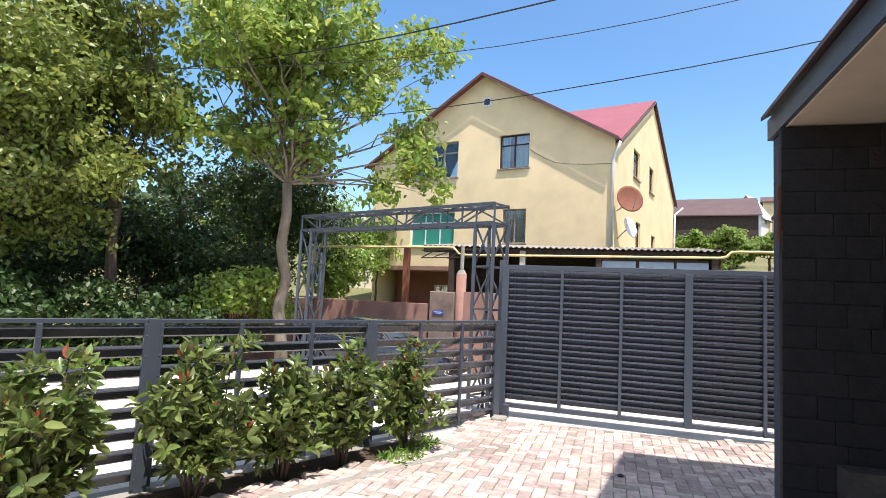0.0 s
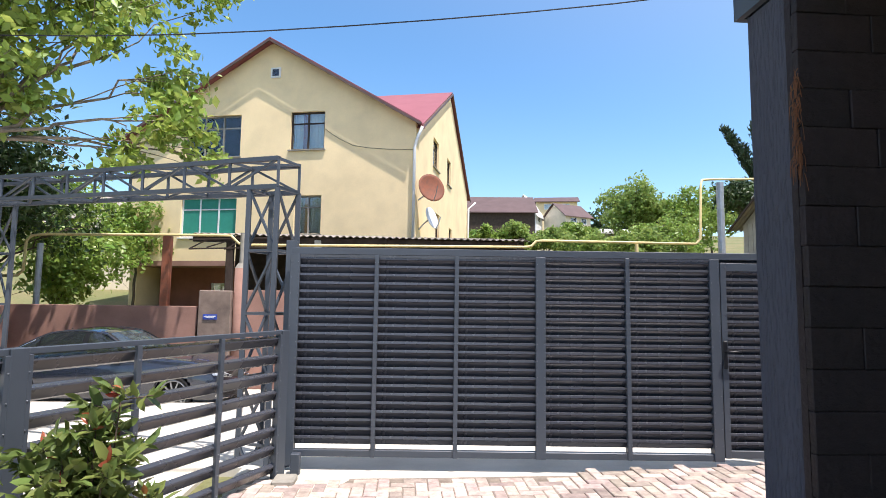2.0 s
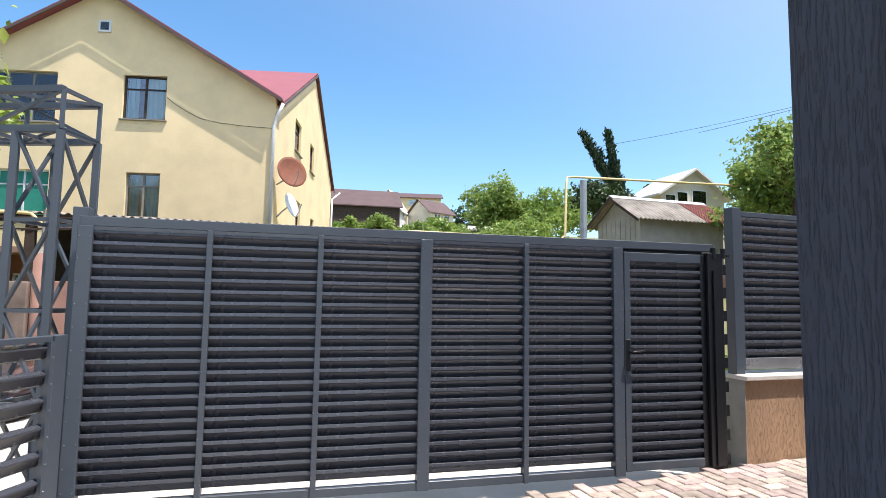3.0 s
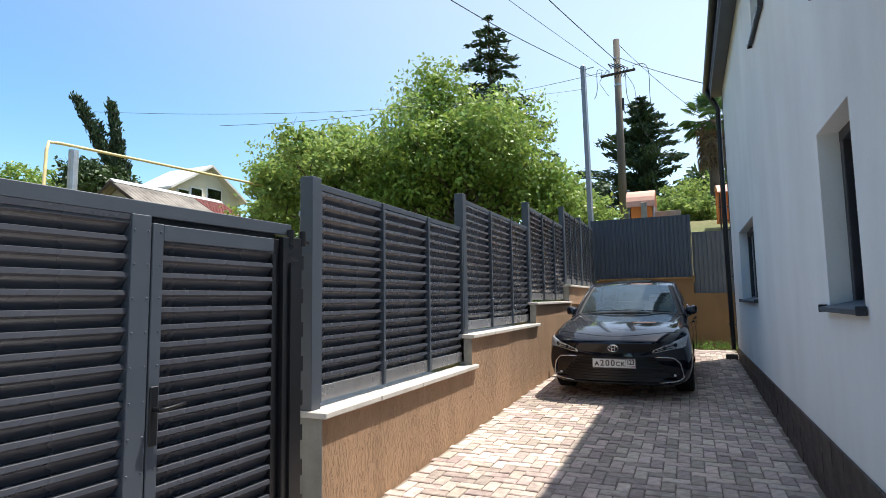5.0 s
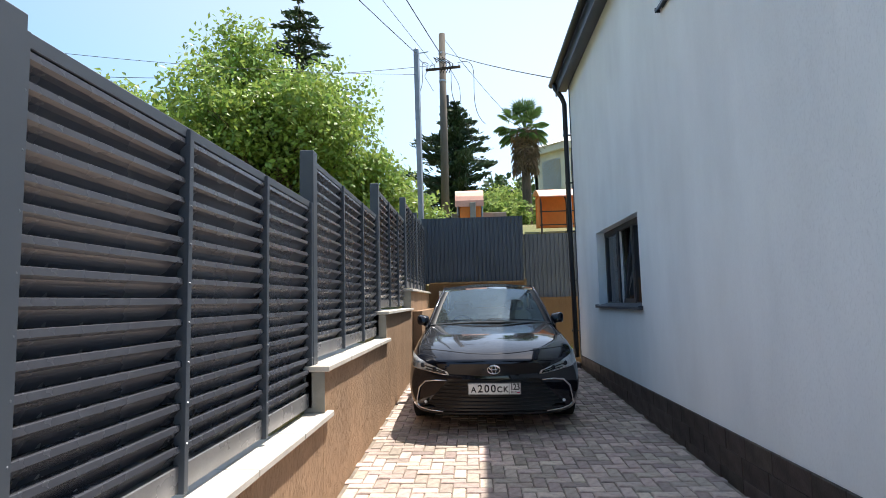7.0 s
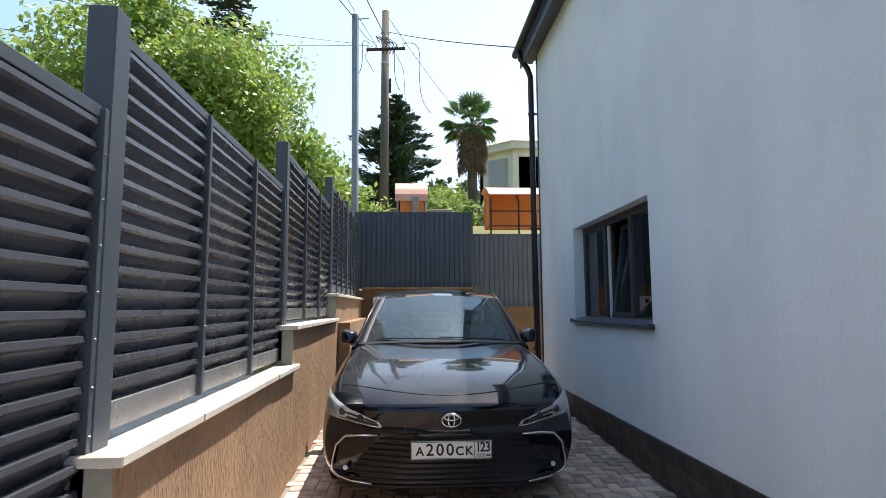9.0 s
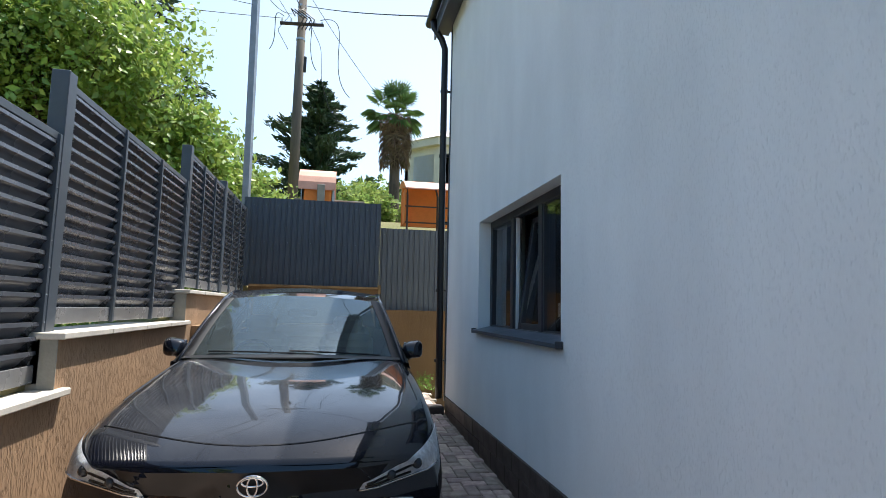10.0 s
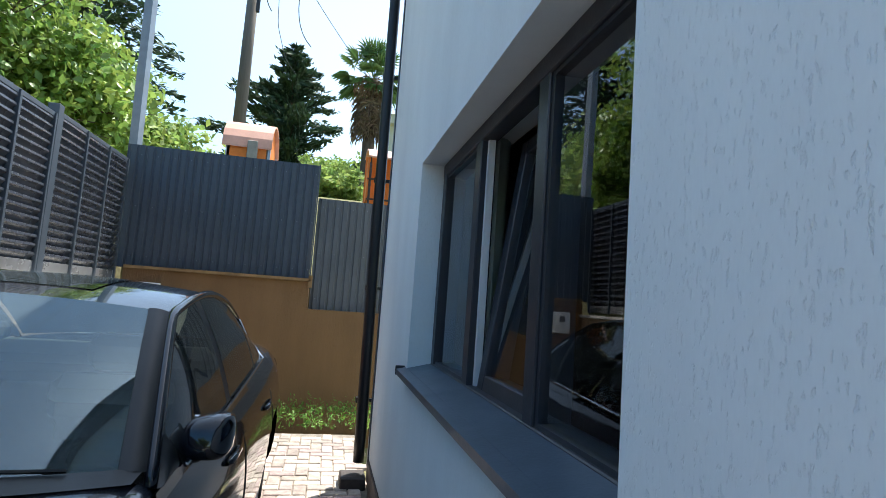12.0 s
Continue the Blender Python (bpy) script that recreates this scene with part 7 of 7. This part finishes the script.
# the tall pale-leaved tree by the lattice portal
build_tree((-8.75, 12.9, -0.1), lumps((-8.6, 12.7, 7.6), (3.0, 3.0, 3.0), 22, 0.85, 31) + [(-5.9, 13.9, 5.0, 0.8), (-6.0, 14.1, 6.1, 0.8), (-5.7, 14.2, 8.2, 0.9), (-10.6, 11.2, 5.4, 0.8), (-6.6, 13.6, 4.3, 0.6), (-5.4, 14.3, 4.4, 0.5), (-8.2, 12.9, 4.9, 0.7), (-9.5, 12.2, 5.0, 0.7), (-8.9, 13.3, 5.6, 0.8), (-8.0, 12.2, 5.8, 0.8), (-9.3, 12.7, 6.4, 0.8)],
           19000, 0.135, M_LEAF_TREE, M_BARK, 40, "tall tree with a pale trunk and open fresh green crown", 0.17, (-8.8, 12.65, 4.2), shell=0.25)
# dark trees along the road
build_tree((-12.0, 10.4, 0.0), lumps((-12.4, 10.2, 6.6), (2.4, 2.4, 3.2), 22, 0.85, 51), 19000, 0.11, M_LEAF_OLIVE, M_DARKBARK, 50, "dense dark green roadside tree with a slim trunk", 0.15, (-11.9, 10.5, 3.2))
# third group of lumps is unseen crown, added only to shade the shrubs
build_tree((-13.6, 8.6, 0.0), lumps((-13.6, 8.4, 5.6), (2.2, 2.4, 3.4), 20, 1.0, 61) + lumps((-13.0, 9.2, 3.6), (2.4, 2.4, 1.3), 12, 0.8, 62) + lumps((-11.9, 6.7, 5.2), (1.5, 1.5, 0.9), 9, 0.8, 63), 36000, 0.10, M_LEAF_OLIVE, M_DARKBARK, 60, "leafy roadside tree with yellowish green foliage", 0.15, (-13.5, 8.6, 3.0))
build_tree((-13.5, 12.8, 0.2), lumps((-13.2, 12.9, 3.2), (2.6, 2.4, 1.9), 18, 0.9, 71), 12000, 0.095, M_LEAF_DARK, M_DARKBARK, 70, "dark leafy tree at the roadside", 0.15, (-13.3, 12.9, 2.0))
build_tree((-16.5, 9.0, 0.2), lumps((-16.5, 9.0, 3.6), (2.6, 3.0, 2.2), 16, 1.0, 72), 7000, 0.13, M_LEAF_DARK, M_DARKBARK, 73, "large dark tree behind the roadside trees", 0.2)
build_tree((-12.5, 17.5, 0.3), lumps((-12.5, 17.5, 4.0), (3.2, 2.2, 2.6), 18, 1.1, 74), 14000, 0.11, M_LEAF_DARK, M_DARKBARK, 75, "dark leafy tree beyond the pink wall", 0.18)
# shrubs under them
# leaf colour carries the light: fresh green where sunlit, dark where shaded
for k, (x, y, z, r) in enumerate([(-10.3, 9.4, 0.9, 0.9), (-11.2, 11.6, 0.9, 1.0), (-9.9, 12.4, 1.3, 0.8), (-12.6, 8.0, 0.8, 1.1), (-9.6, 10.6, 0.5, 0.7), (-14.5, 10.8, 1.2, 1.4), (-11.0, 7.4, 0.6, 0.9), (-14.5, 14.6, 1.7, 1.7), (-11.9, 15.2, 1.5, 1.4), (-16.8, 12.0, 1.8, 1.8), (-10.7, 13.9, 1.2, 1.1), (-17.5, 8.5, 1.8, 1.8), (-15.0, 7.2, 1.2, 1.3)]):
    build_tree((x, y, -0.1), lumps((x, y, z), (r, r, r * 0.9), 8, r * 0.5, 80 + k), 4200, 0.10 if k in (2, 10) else 0.085, M_LEAF_TREE if k in (2, 10) else M_LEAF_DARK, M_DARKBARK, 90 + k, "dense roadside shrub under the trees", 0.05, (x, y, 0.4), name="shrub")
for k, (x, y, z, r) in enumerate([(-13.2, 23.0, 3.2, 2.0), (-16.5, 22.5, 3.4, 2.3), (-11.7, 20.6, 1.7, 1.2), (-12.3, 26.5, 3.4, 1.5)]):
    build_tree((x, y, land(x, y)), lumps((x, y, z + 0.6), (r, r, r), 9, r * 0.5, 110 + k), 5000, 0.12, M_LEAF_WALNUT, M_DARKBARK, 115 + k, "light green bush beyond the pink wall", 0.06, (x, y, z), name="bush")
# walnut and its neighbours behind the louvred fence
build_tree((16.6, 12.0, 2.0), lumps((16.4, 12.75, 6.1), (3.0, 3.2, 2.3), 36, 1.0, 121) + lumps((17.2, 9.8, 4.9), (1.4, 1.3, 1.2), 8, 0.75, 122), 64000, 0.10, M_LEAF_WALNUT, M_DARKBARK, 120, "broad bright green walnut tree behind the fence", 0.22, (16.5, 12.0, 4.0))
build_tree((14.2, 16.2, 2.0), lumps((14.0, 16.2, 5.4), (2.0, 2.2, 1.6), 14, 0.8, 131), 14000, 0.11, M_LEAF_YOUNG, M_DARKBARK, 130, "light green fruit tree behind the fence", 0.14, (14.1, 16.2, 3.8))
build_tree((18.5, 8.6, 3.3), lumps((18.6, 8.9, 4.0), (0.8, 1.0, 0.8), 8, 0.6, 141), 7000, 0.10, M_LEAF_YOUNG, M_DARKBARK, 140, "light green bush at the foot of the mast", 0.08, (18.6, 8.6, 3.9), name="bush")
build_tree((20.5, 13.5, 4.0), lumps((20.5, 13.5, 6.0), (2.4, 2.6, 1.8), 12, 1.0, 143), 9000, 0.14, M_LEAF_WALNUT, M_DARKBARK, 142, "green tree behind the walnut", 0.15, (20.5, 13.5, 5.0))
for k, (x, y, z, r) in enumerate([(22.5, 5.4, 4.2, 0.9), (24.8, 2.8, 4.6, 1.0), (21.5, 3.6, 4.1, 0.8), (26.5, 6.0, 4.9, 1.2), (30, 4.2, 5.8, 1.4)]):
    build_tree((x, y, land(x, y)), lumps((x, y, z + 0.4), (r, r, r * 0.9), 8, r * 0.5, 150 + k), 4500, 0.11, M_LEAF_YOUNG, M_DARKBARK, 155 + k, "light green garden bush on the slope", 0.06, (x, y, z - 0.3), name="bush")
# hillside greenery beyond the yellow house
for k, (x, y, r) in enumerate([(4.0, 41, 1.25), (6.5, 40.5, 1.2), (9.0, 41.5, 1.1), (11.8, 44, 1.2), (8.0, 46, 1.3), (13.5, 40, 1.0), (19.5, 42, 2.0), (22.5, 44, 2.0)]):
    z = land(x, y)
    build_tree((x, y, z), lumps((x, y, z + r * 1.5), (r * 1.3, r * 1.2, r), 8, r * 0.5, 160 + k), 5200, 0.17, M_LEAF_YOUNG if k % 3 else M_LEAF_WALNUT, M_DARKBARK, 170 + k, "rounded green garden tree on the hillside", 0.1, (x, y, z + r), name="tree")
build_tree((15.9, 43.0, land(15.9, 43)), lumps((15.9, 43.0, 8.9), (2.3, 2.0, 1.9), 14, 0.9, 181), 9500, 0.16, M_LEAF_YOUNG, M_DARKBARK, 180, "rounded light green tree on the hillside", 0.16, (15.9, 43, 6.8))
for k, (x, y, r) in enumerate([(11.0, 30, 1.2), (13.6, 33, 1.4), (17.6, 20.0, 1.5), (20.0, 19.0, 1.9), (9.0, 33, 1.2), (22.5, 19.0, 2.2), (24, 23, 2.6)]):
    z = land(x, y)
    build_tree((x, y, z), lumps((x, y, z + r * 1.35), (r * 1.2, r * 1.2, r), 9, r * 0.5, 190 + k), 6000, 0.13, M_LEAF_WALNUT if k % 2 else M_LEAF_YOUNG, M_DARKBARK, 200 + k, "leafy garden tree on the slope behind the fence", 0.1, (x, y, z + r * 0.8))
for k, (x, y) in enumerate([(-60, 90), (-35, 100), (-10, 110), (15, 105), (40, 100), (65, 80), (80, 50), (85, 20), (75, 0), (-50, 60), (-40, 35), (-34, 18)]):
    z = land(x, y)
    build_tree((x, y, z), lumps((x, y, z + 4), (11, 8, 3.5), 14, 3.0, 220 + k), 4500, 0.55, M_LEAF_DARK, M_DARKBARK, 240 + k, "far wooded ridge on the horizon", 0.3, (x, y, z + 2), name="woodland")["kind"] = "stuff"


def build_conifer(base, top, width, seed, label, levels=22, droop=0.25, lean=(0, 0), per=420, skip=0.0, leaf=0.16, start=0.12):
    g = rng(seed)
    base = Vector(base)
    t = thing("conifer", base, label, "conifer")
    H = top - base.z
    axis = lambda f: base + Vector((lean[0] * f, lean[1] * f, H * f))
    b = bmesh.new()
    tube(b, [axis(f) for f in np.linspace(0, 1, 9)], 0.20, 10, taper=0.02)
    part("trunk", b, M_DARKBARK, t, smooth=True)
    b = bmesh.new()
    pts, aims = [], []
    for i in range(levels):
        f = start + (0.985 - start) * i / (levels - 1)
        L = width * (1 - f) ** 0.7 * g.uniform(0.75, 1.15) + 0.12
        nb = 7
        for k in range(nb):
            if g.uniform() < skip:
                continue
            a = 2 * math.pi * (k + g.uniform(-0.3, 0.3)) / nb + i
            l = L * g.uniform(0.6 if skip < 0.4 else 0.3, 1.15)
            o = axis(f)
            e = o + Vector((math.cos(a) * l, math.sin(a) * l, -droop * l + 0.22 * l * g.uniform(-0.4, 0.8)))
            mid = o.lerp(e, 0.5) + Vector((0, 0, 0.10 * l))
            tube(b, [o, mid, e], 0.03, 4, taper=0.006)
            m = max(8, int(per * l / (width * nb)))
            u = g.uniform(0.1, 1.05, m)[:, None]
            line = np.where(u < 0.5, np.array(o) + (np.array(mid) - np.array(o)) * u * 2, np.array(mid) + (np.array(e) - np.array(mid)) * (u * 2 - 1))
            spread = 0.18 * l * (1.1 - u * 0.7) + 0.05
            pts.append(line + g.normal(size=(m, 3)) * spread * np.array([0.7, 0.7, 0.28]))
            aims.append(np.repeat(np.array((e - o).normalized())[None], m, 0))
    part("branchwork", b, M_DARKBARK, t)["kind"] = "stuff"
    P, Q = np.concatenate(pts), np.concatenate(aims)
    ob = new("crown", leaves_mesh("crown", P - np.array(base), leaf, M_LEAF_CONIFER, seed + 1, up=0.4, long=2.6, aim=Q))
    ob.parent = t
    return t


build_conifer((35.7, 17.4, land(35.7, 17.4)), 21.6, 6.0, 301, "tall dark cedar with drooping tiered branches", 15, 0.16, per=1700, leaf=0.17, skip=0.22)
build_conifer((31.1, 7.35, land(31.1, 7.35)), 12.3, 3.3, 311, "dark green cypress with ragged side branches", 26, -0.30, per=3000, leaf=0.115, start=0.05, skip=0.40)
build_conifer((16.2, 24.85, land(16.2, 24.85)), 9.45, 0.42, 321, "slim dark cypress bent over by the wind", 46, -2.2, lean=(-2.75, 2.0), per=330, leaf=0.075)
build_conifer((15.35, 25.5, land(15.35, 25.5)), 9.5, 0.26, 331, "slim dark cypress tip", 40, -2.2, lean=(-0.95, 0.65), per=260, leaf=0.075)
build_tree((13.4, 25.4, land(13.4, 25.4)), lumps((13.3, 25.2, 6.2), (1.1, 1.1, 0.9), 8, 0.6, 341), 4500, 0.12, M_LEAF_DARK, M_DARKBARK, 340, "dark round bush beside the bent cypress", 0.08, (13.3, 25.3, 5.2), name="bush")


def build_palm(base, crown_z):
    g = rng(400)
    base = Vector(base)
    t = thing("palm_tree", base, "fan palm with a shaggy skirt of dry leaves", "palm")
    b = bmesh.new()
    tube(b, [base + Vector((0.1 * f, 0, (crown_z - base.z) * f)) for f in np.linspace(0, 1, 8)], 0.20, 12, taper=0.16)
    part("trunk", b, M_DARKBARK, t, smooth=True)
    c = np.array((base.x + 0.1, base.y, crown_z))
    def fan(b, o, d, size, droop, segs=13):
        """One pleated fan of narrow blades."""
        d = Vector(d).normalized()
        s = d.cross(Vector((0, 0, 1))).normalized()
        n = s.cross(d)
        for k in range(segs):
            a = radians(-95 + 190 * k / (segs - 1))
            w = d * math.cos(a) + s * math.sin(a)
            L = size * (0.75 + 0.25 * math.cos(a))
            p0 = Vector(o)
            p1 = p0 + w * L * 0.55 + n * 0.03
            p2 = p0 + w * L + Vector((0, 0, -droop * L))
            q = w.cross(n).normalized() * size * 0.055
            v = [b.verts.new(p) for p in (p0, p1 + q, p2, p1 - q)]
            b.faces.new((v[0], v[1], v[2]))
            b.faces.new((v[0], v[2], v[3]))
    for k in range(38):
        el = radians(g.uniform(-35, 80))
        az = 2 * math.pi * k / 38 * 7 + g.uniform(-0.2, 0.2)
        d = Vector((math.cos(az) * math.cos(el), math.sin(az) * math.cos(el), math.sin(el)))
        o = Vector(c) + d * g.uniform(0.55, 0.85)
        b = bmesh.new()
        fan(b, o, d, g.uniform(0.48, 0.62), 0.35 if el < 0.5 else 0.1)
        tube(b, [Vector(c), o], 0.012, 4)
        part("frond", b, M_LEAF_PALM, t)
    b = bmesh.new()
    for k in range(240):
        az = g.uniform(0, 2 * math.pi)
        z = crown_z - g.uniform(0.1, 1.7)
        r = 0.28 + 0.30 * g.uniform() * (1 - 0.3 * (crown_z - z))
        o = Vector((c[0] + math.cos(az) * r, c[1] + math.sin(az) * r, z))
        fan(b, o, (math.cos(az) * 0.35, math.sin(az) * 0.35, -1), g.uniform(0.3, 0.5), 0.1, 5)
    part("dry_skirt", b, M_LEAF_DEAD, t, "hanging dry brown leaves")


build_palm((24.0, 4.35, land(24, 4.35)), 8.5)


def build_photinia(s, off, height, width, seed):
    """An upright shrub: several stems, glossy leaves in whorls, a few red tips."""
    g = rng(seed)
    base = BED @ Vector((s, off, -0.03))
    t = thing("photinia_shrub", base, "photinia shrub with glossy leaves and red shoot tips", "shrub", "photinia shrubs along the low fence")
    stems, leaves, aims, tips, tipaims = bmesh.new(), [], [], [], []
    ns = 15
    for k in range(ns):
        a = 2 * math.pi * k / ns + g.uniform(-0.4, 0.4)
        h = height * g.uniform(0.5, 1.0) if k else height
        r = width * g.uniform(0.25, 1.0) * (1.0 if h < 0.8 * height else 0.55)
        tip = base + Vector((math.cos(a) * r, math.sin(a) * r, h))
        mid = base + Vector((math.cos(a) * r * 0.75, math.sin(a) * r * 0.75, h * 0.5))
        path = [base + Vector((math.cos(a) * 0.03, math.sin(a) * 0.03, 0)), base.lerp(mid, 0.55) + Vector((0, 0, 0.04)), mid, mid.lerp(tip, 0.5) + Vector((0, 0, 0.03)), tip]
        tube(stems, path, 0.009, 5, taper=0.003)
        P = np.array([tuple(p) for p in path])
        for u in np.arange(0.22, 1.0, 0.035):
            i = min(int(u * 4), 3)
            f = u * 4 - i
            o = P[i] * (1 - f) + P[i + 1] * f
            ax = P[i + 1] - P[i]
            ax /= np.linalg.norm(ax)
            for _ in range(2):
                d = g.normal(size=3)
                d -= ax * (d @ ax) * 0.7
                d /= np.linalg.norm(d)
                d = d + ax * 0.55
                leaves.append(o + g.normal(size=3) * 0.018)
                aims.append(d / np.linalg.norm(d))
            if g.uniform() < 0.35:
                sd = g.normal(size=3)
                sd[2] = abs(sd[2]) * 0.5
                sd /= np.linalg.norm(sd)
                L = g.uniform(0.08, 0.2)
                tube(stems, [o, o + sd * L], 0.004, 4, taper=0.002)
                for q in (0.5, 0.75, 1.0):
                    for _ in range(3):
                        d = g.normal(size=3) * 0.8 + sd
                        leaves.append(o + sd * L * q)
                        aims.append(d / np.linalg.norm(d))
        for _ in range(7):
            d = np.array([0, 0, 1.0]) + g.normal(size=3) * 0.45
            (tips if g.uniform() < 0.28 else leaves).append(np.array(tip) + g.normal(size=3) * 0.01)
            if len(tips) > len(tipaims):
                tipaims.append(d / np.linalg.norm(d))
            else:
                aims.append(d / np.linalg.norm(d))
    part("stemwork", stems, M_DARKBARK, t, smooth=True)
    o = np.array(base)
    ob = new("foliage", leaves_mesh("foliage", np.array(leaves) - o, 0.062, M_LEAF_PHOTINIA, seed + 1, up=0.7, long=1.5, rich=True, aim=np.array(aims)))
    ob.parent = t
    if tips:
        ob = new("red_tips", leaves_mesh("red_tips", np.array(tips) - o, 0.045, M_LEAF_RED, seed + 2, up=0.3, long=1.5, rich=True, aim=np.array(tipaims)))
        ob.parent = t
        ob["label"] = "young red leaves"
        ob["kind"] = "stuff"


for s, off, h, w, sd in ((2.0, 0.45, 1.04, 0.30, 501), (2.72, 0.45, 1.03, 0.30, 511), (3.35, 0.50, 0.90, 0.34, 521), (4.05, 0.50, 1.10, 0.42, 531), (5.0, 0.55, 1.06, 0.45, 541), (6.1, 0.5, 1.0, 0.4, 551)):
    build_photinia(s, off, h, w, sd)


def build_weeds(name, label, box, n, h, seed, leaf=0.05, zf=None):
    g = rng(seed)
    x0, x1, y0, y1 = box
    pts, aims = [], []
    for _ in range(n):
        x, y = g.uniform(x0, x1), g.uniform(y0, y1)
        z = zf(x, y)
        hh = h * g.uniform(0.3, 1.0) ** 1.5
        lean = g.normal(size=2) * 0.2 * hh
        for u in np.linspace(0.15, 1, 7):
            pts.append((x + lean[0] * u + g.normal() * 0.02, y + lean[1] * u + g.normal() * 0.02, z + hh * u))
            d = g.normal(size=3)
            d[2] = abs(d[2]) + 0.3
            aims.append(d / np.linalg.norm(d))
    ob = new(name, leaves_mesh(name, np.array(pts), leaf, M_LEAF_GRASS, seed, up=0.5, long=1.6, rich=True, aim=np.array(aims)))
    tagged(ob, label, "weeds", kind="stuff")


build_weeds("weeds", "green weeds growing along the end wall", (13.7, 14.9, 4.5, 6.6), 230, 0.24, 601, 0.026, lambda x, y: 0.33)
build_weeds("weeds", "grass and weeds on top of the retaining wall", (3.1, 15.2, 8.02, 9.0), 1500, 0.20, 611, 0.035, lambda x, y: land(x, y))
build_weeds("weeds", "low weeds in the shrub bed", (-2.75, -2.45, 5.2, 6.1), 90, 0.10, 621, 0.03, lambda x, y: -0.03)
build_weeds("weeds", "green weeds on the roadside bank", (-13, -9.0, 6.5, 12.3), 260, 0.5, 631, 0.08, lambda x, y: -0.1)

# ---- paving: herringbone blocks over a sand bed ----
def build_paving():
    bm = bmesh.new()
    xs = [-3.2, -2.4, 0.0, 3.0, 13.4]
    prev = None
    outline = [(-2.75, -6.0), (-2.35, 6.0), (-2.1, 7.5), (2.95, 7.66), (14.0, 7.66), (14.0, 3.0), (0.35, 3.0), (0.35, -6.0)]
    def inside(x, y):
        if x < 0.34:
            left = -2.42 + 0.0 if y > 5.95 else -2.46 - (5.95 - y) * 0.49
            return y < 7.52 and x > max(left, -4.6) and y > -2.0
        if y < YN + 0.02 or y > 7.67:
            return False
        return x < 13.3 and (y < 7.5 or x < 11.25 or True)
    vs = {}
    def sheet(x0, x1, y0, y1, n):
        for k in range(n):
            a, b = x0 + (x1 - x0) * k / n, x0 + (x1 - x0) * (k + 1) / n
            q = [bm.verts.new((x, y, ground_z(x) - 0.012)) for x, y in ((a, y0), (b, y0), (b, y1), (a, y1))]
            bm.faces.new(q)
    sheet(-2.42, 0.4, -2.0, 7.6, 2)
    sheet(-4.6, -2.42, -2.0, 1.5, 1)
    sheet(-3.4, -2.42, 1.5, 4.0, 1)
    sheet(-2.9, -2.42, 4.0, 5.0, 1)
    sheet(0.4, 13.4, YN, 7.681, 13)
    root = solo("paving", bm, M_JOINT, "beige and pink concrete block paving laid in a mixed bond", "paving", kind="structure")
    w = 0.102
    g = 0.004
    b = bmesh.new()
    h = 0.0
    c = 0.006
    lo = [b.verts.new(p) for p in ((g, g, -0.03), (2 * w - g, g, -0.03), (2 * w - g, w - g, -0.03), (g, w - g, -0.03))]
    md = [b.verts.new((v.co.x, v.co.y, -c)) for v in lo]
    hi = [b.verts.new((v.co.x + (c if v.co.x < w else -c), v.co.y + (c if v.co.y < w / 2 else -c), 0)) for v in lo]
    for p, q in ((lo, md), (md, hi)):
        for k in range(4):
            b.faces.new((p[k], p[(k + 1) % 4], q[(k + 1) % 4], q[k]))
    b.faces.new(hi)
    me = mesh_of(b, M_PAVER, name="paver")
    base_co = np.array([v.co[:] for v in me.vertices])
    base_f = [tuple(p.vertices) for p in me.polygons]
    r = rng(3)
    single, co, fa = 0, [], []
    n = 145
    for i in range(-n, n):
        for j in range(-n, n):
            # herringbone: one lying and one standing block at each step
            for kind in (0, 1):
                k = (i - j) % 4
                if kind == 0 and k == 0:
                    x, y, turn = i * w, j * w, 0
                elif kind == 1 and k == 3:
                    x, y, turn = i * w + w, j * w, 90
                else:
                    continue
                cx, cy = (x + w, y + w / 2) if turn == 0 else (x - w / 2, y + w)
                if not inside(cx, cy):
                    continue
                z = ground_z(cx) + r.uniform(-0.003, 0.003)
                m = pose(x, y, z, r.uniform(-0.5, 0.5), r.uniform(-0.5, 0.5), turn + r.uniform(-0.6, 0.6))
                if single < 300 and 4.6 < cx < 7.3 and 4.8 < cy < 7.6:
                    piece("paver", me, root, m)
                    single += 1
                else:
                    R = np.array(m.to_3x3())
                    o = len(co) * len(base_co)
                    co.append(base_co @ R.T + np.array(m.translation))
                    fa.extend(tuple(v + o for v in f) for f in base_f)
    me2 = bpy.data.meshes.new("pavers")
    me2.from_pydata(np.concatenate(co).tolist(), [], fa)
    me2.materials.append(M_PAVERS)
    ob = new("pavers", me2)
    ob.parent = root
    ob["kind"] = "stuff"


build_paving()
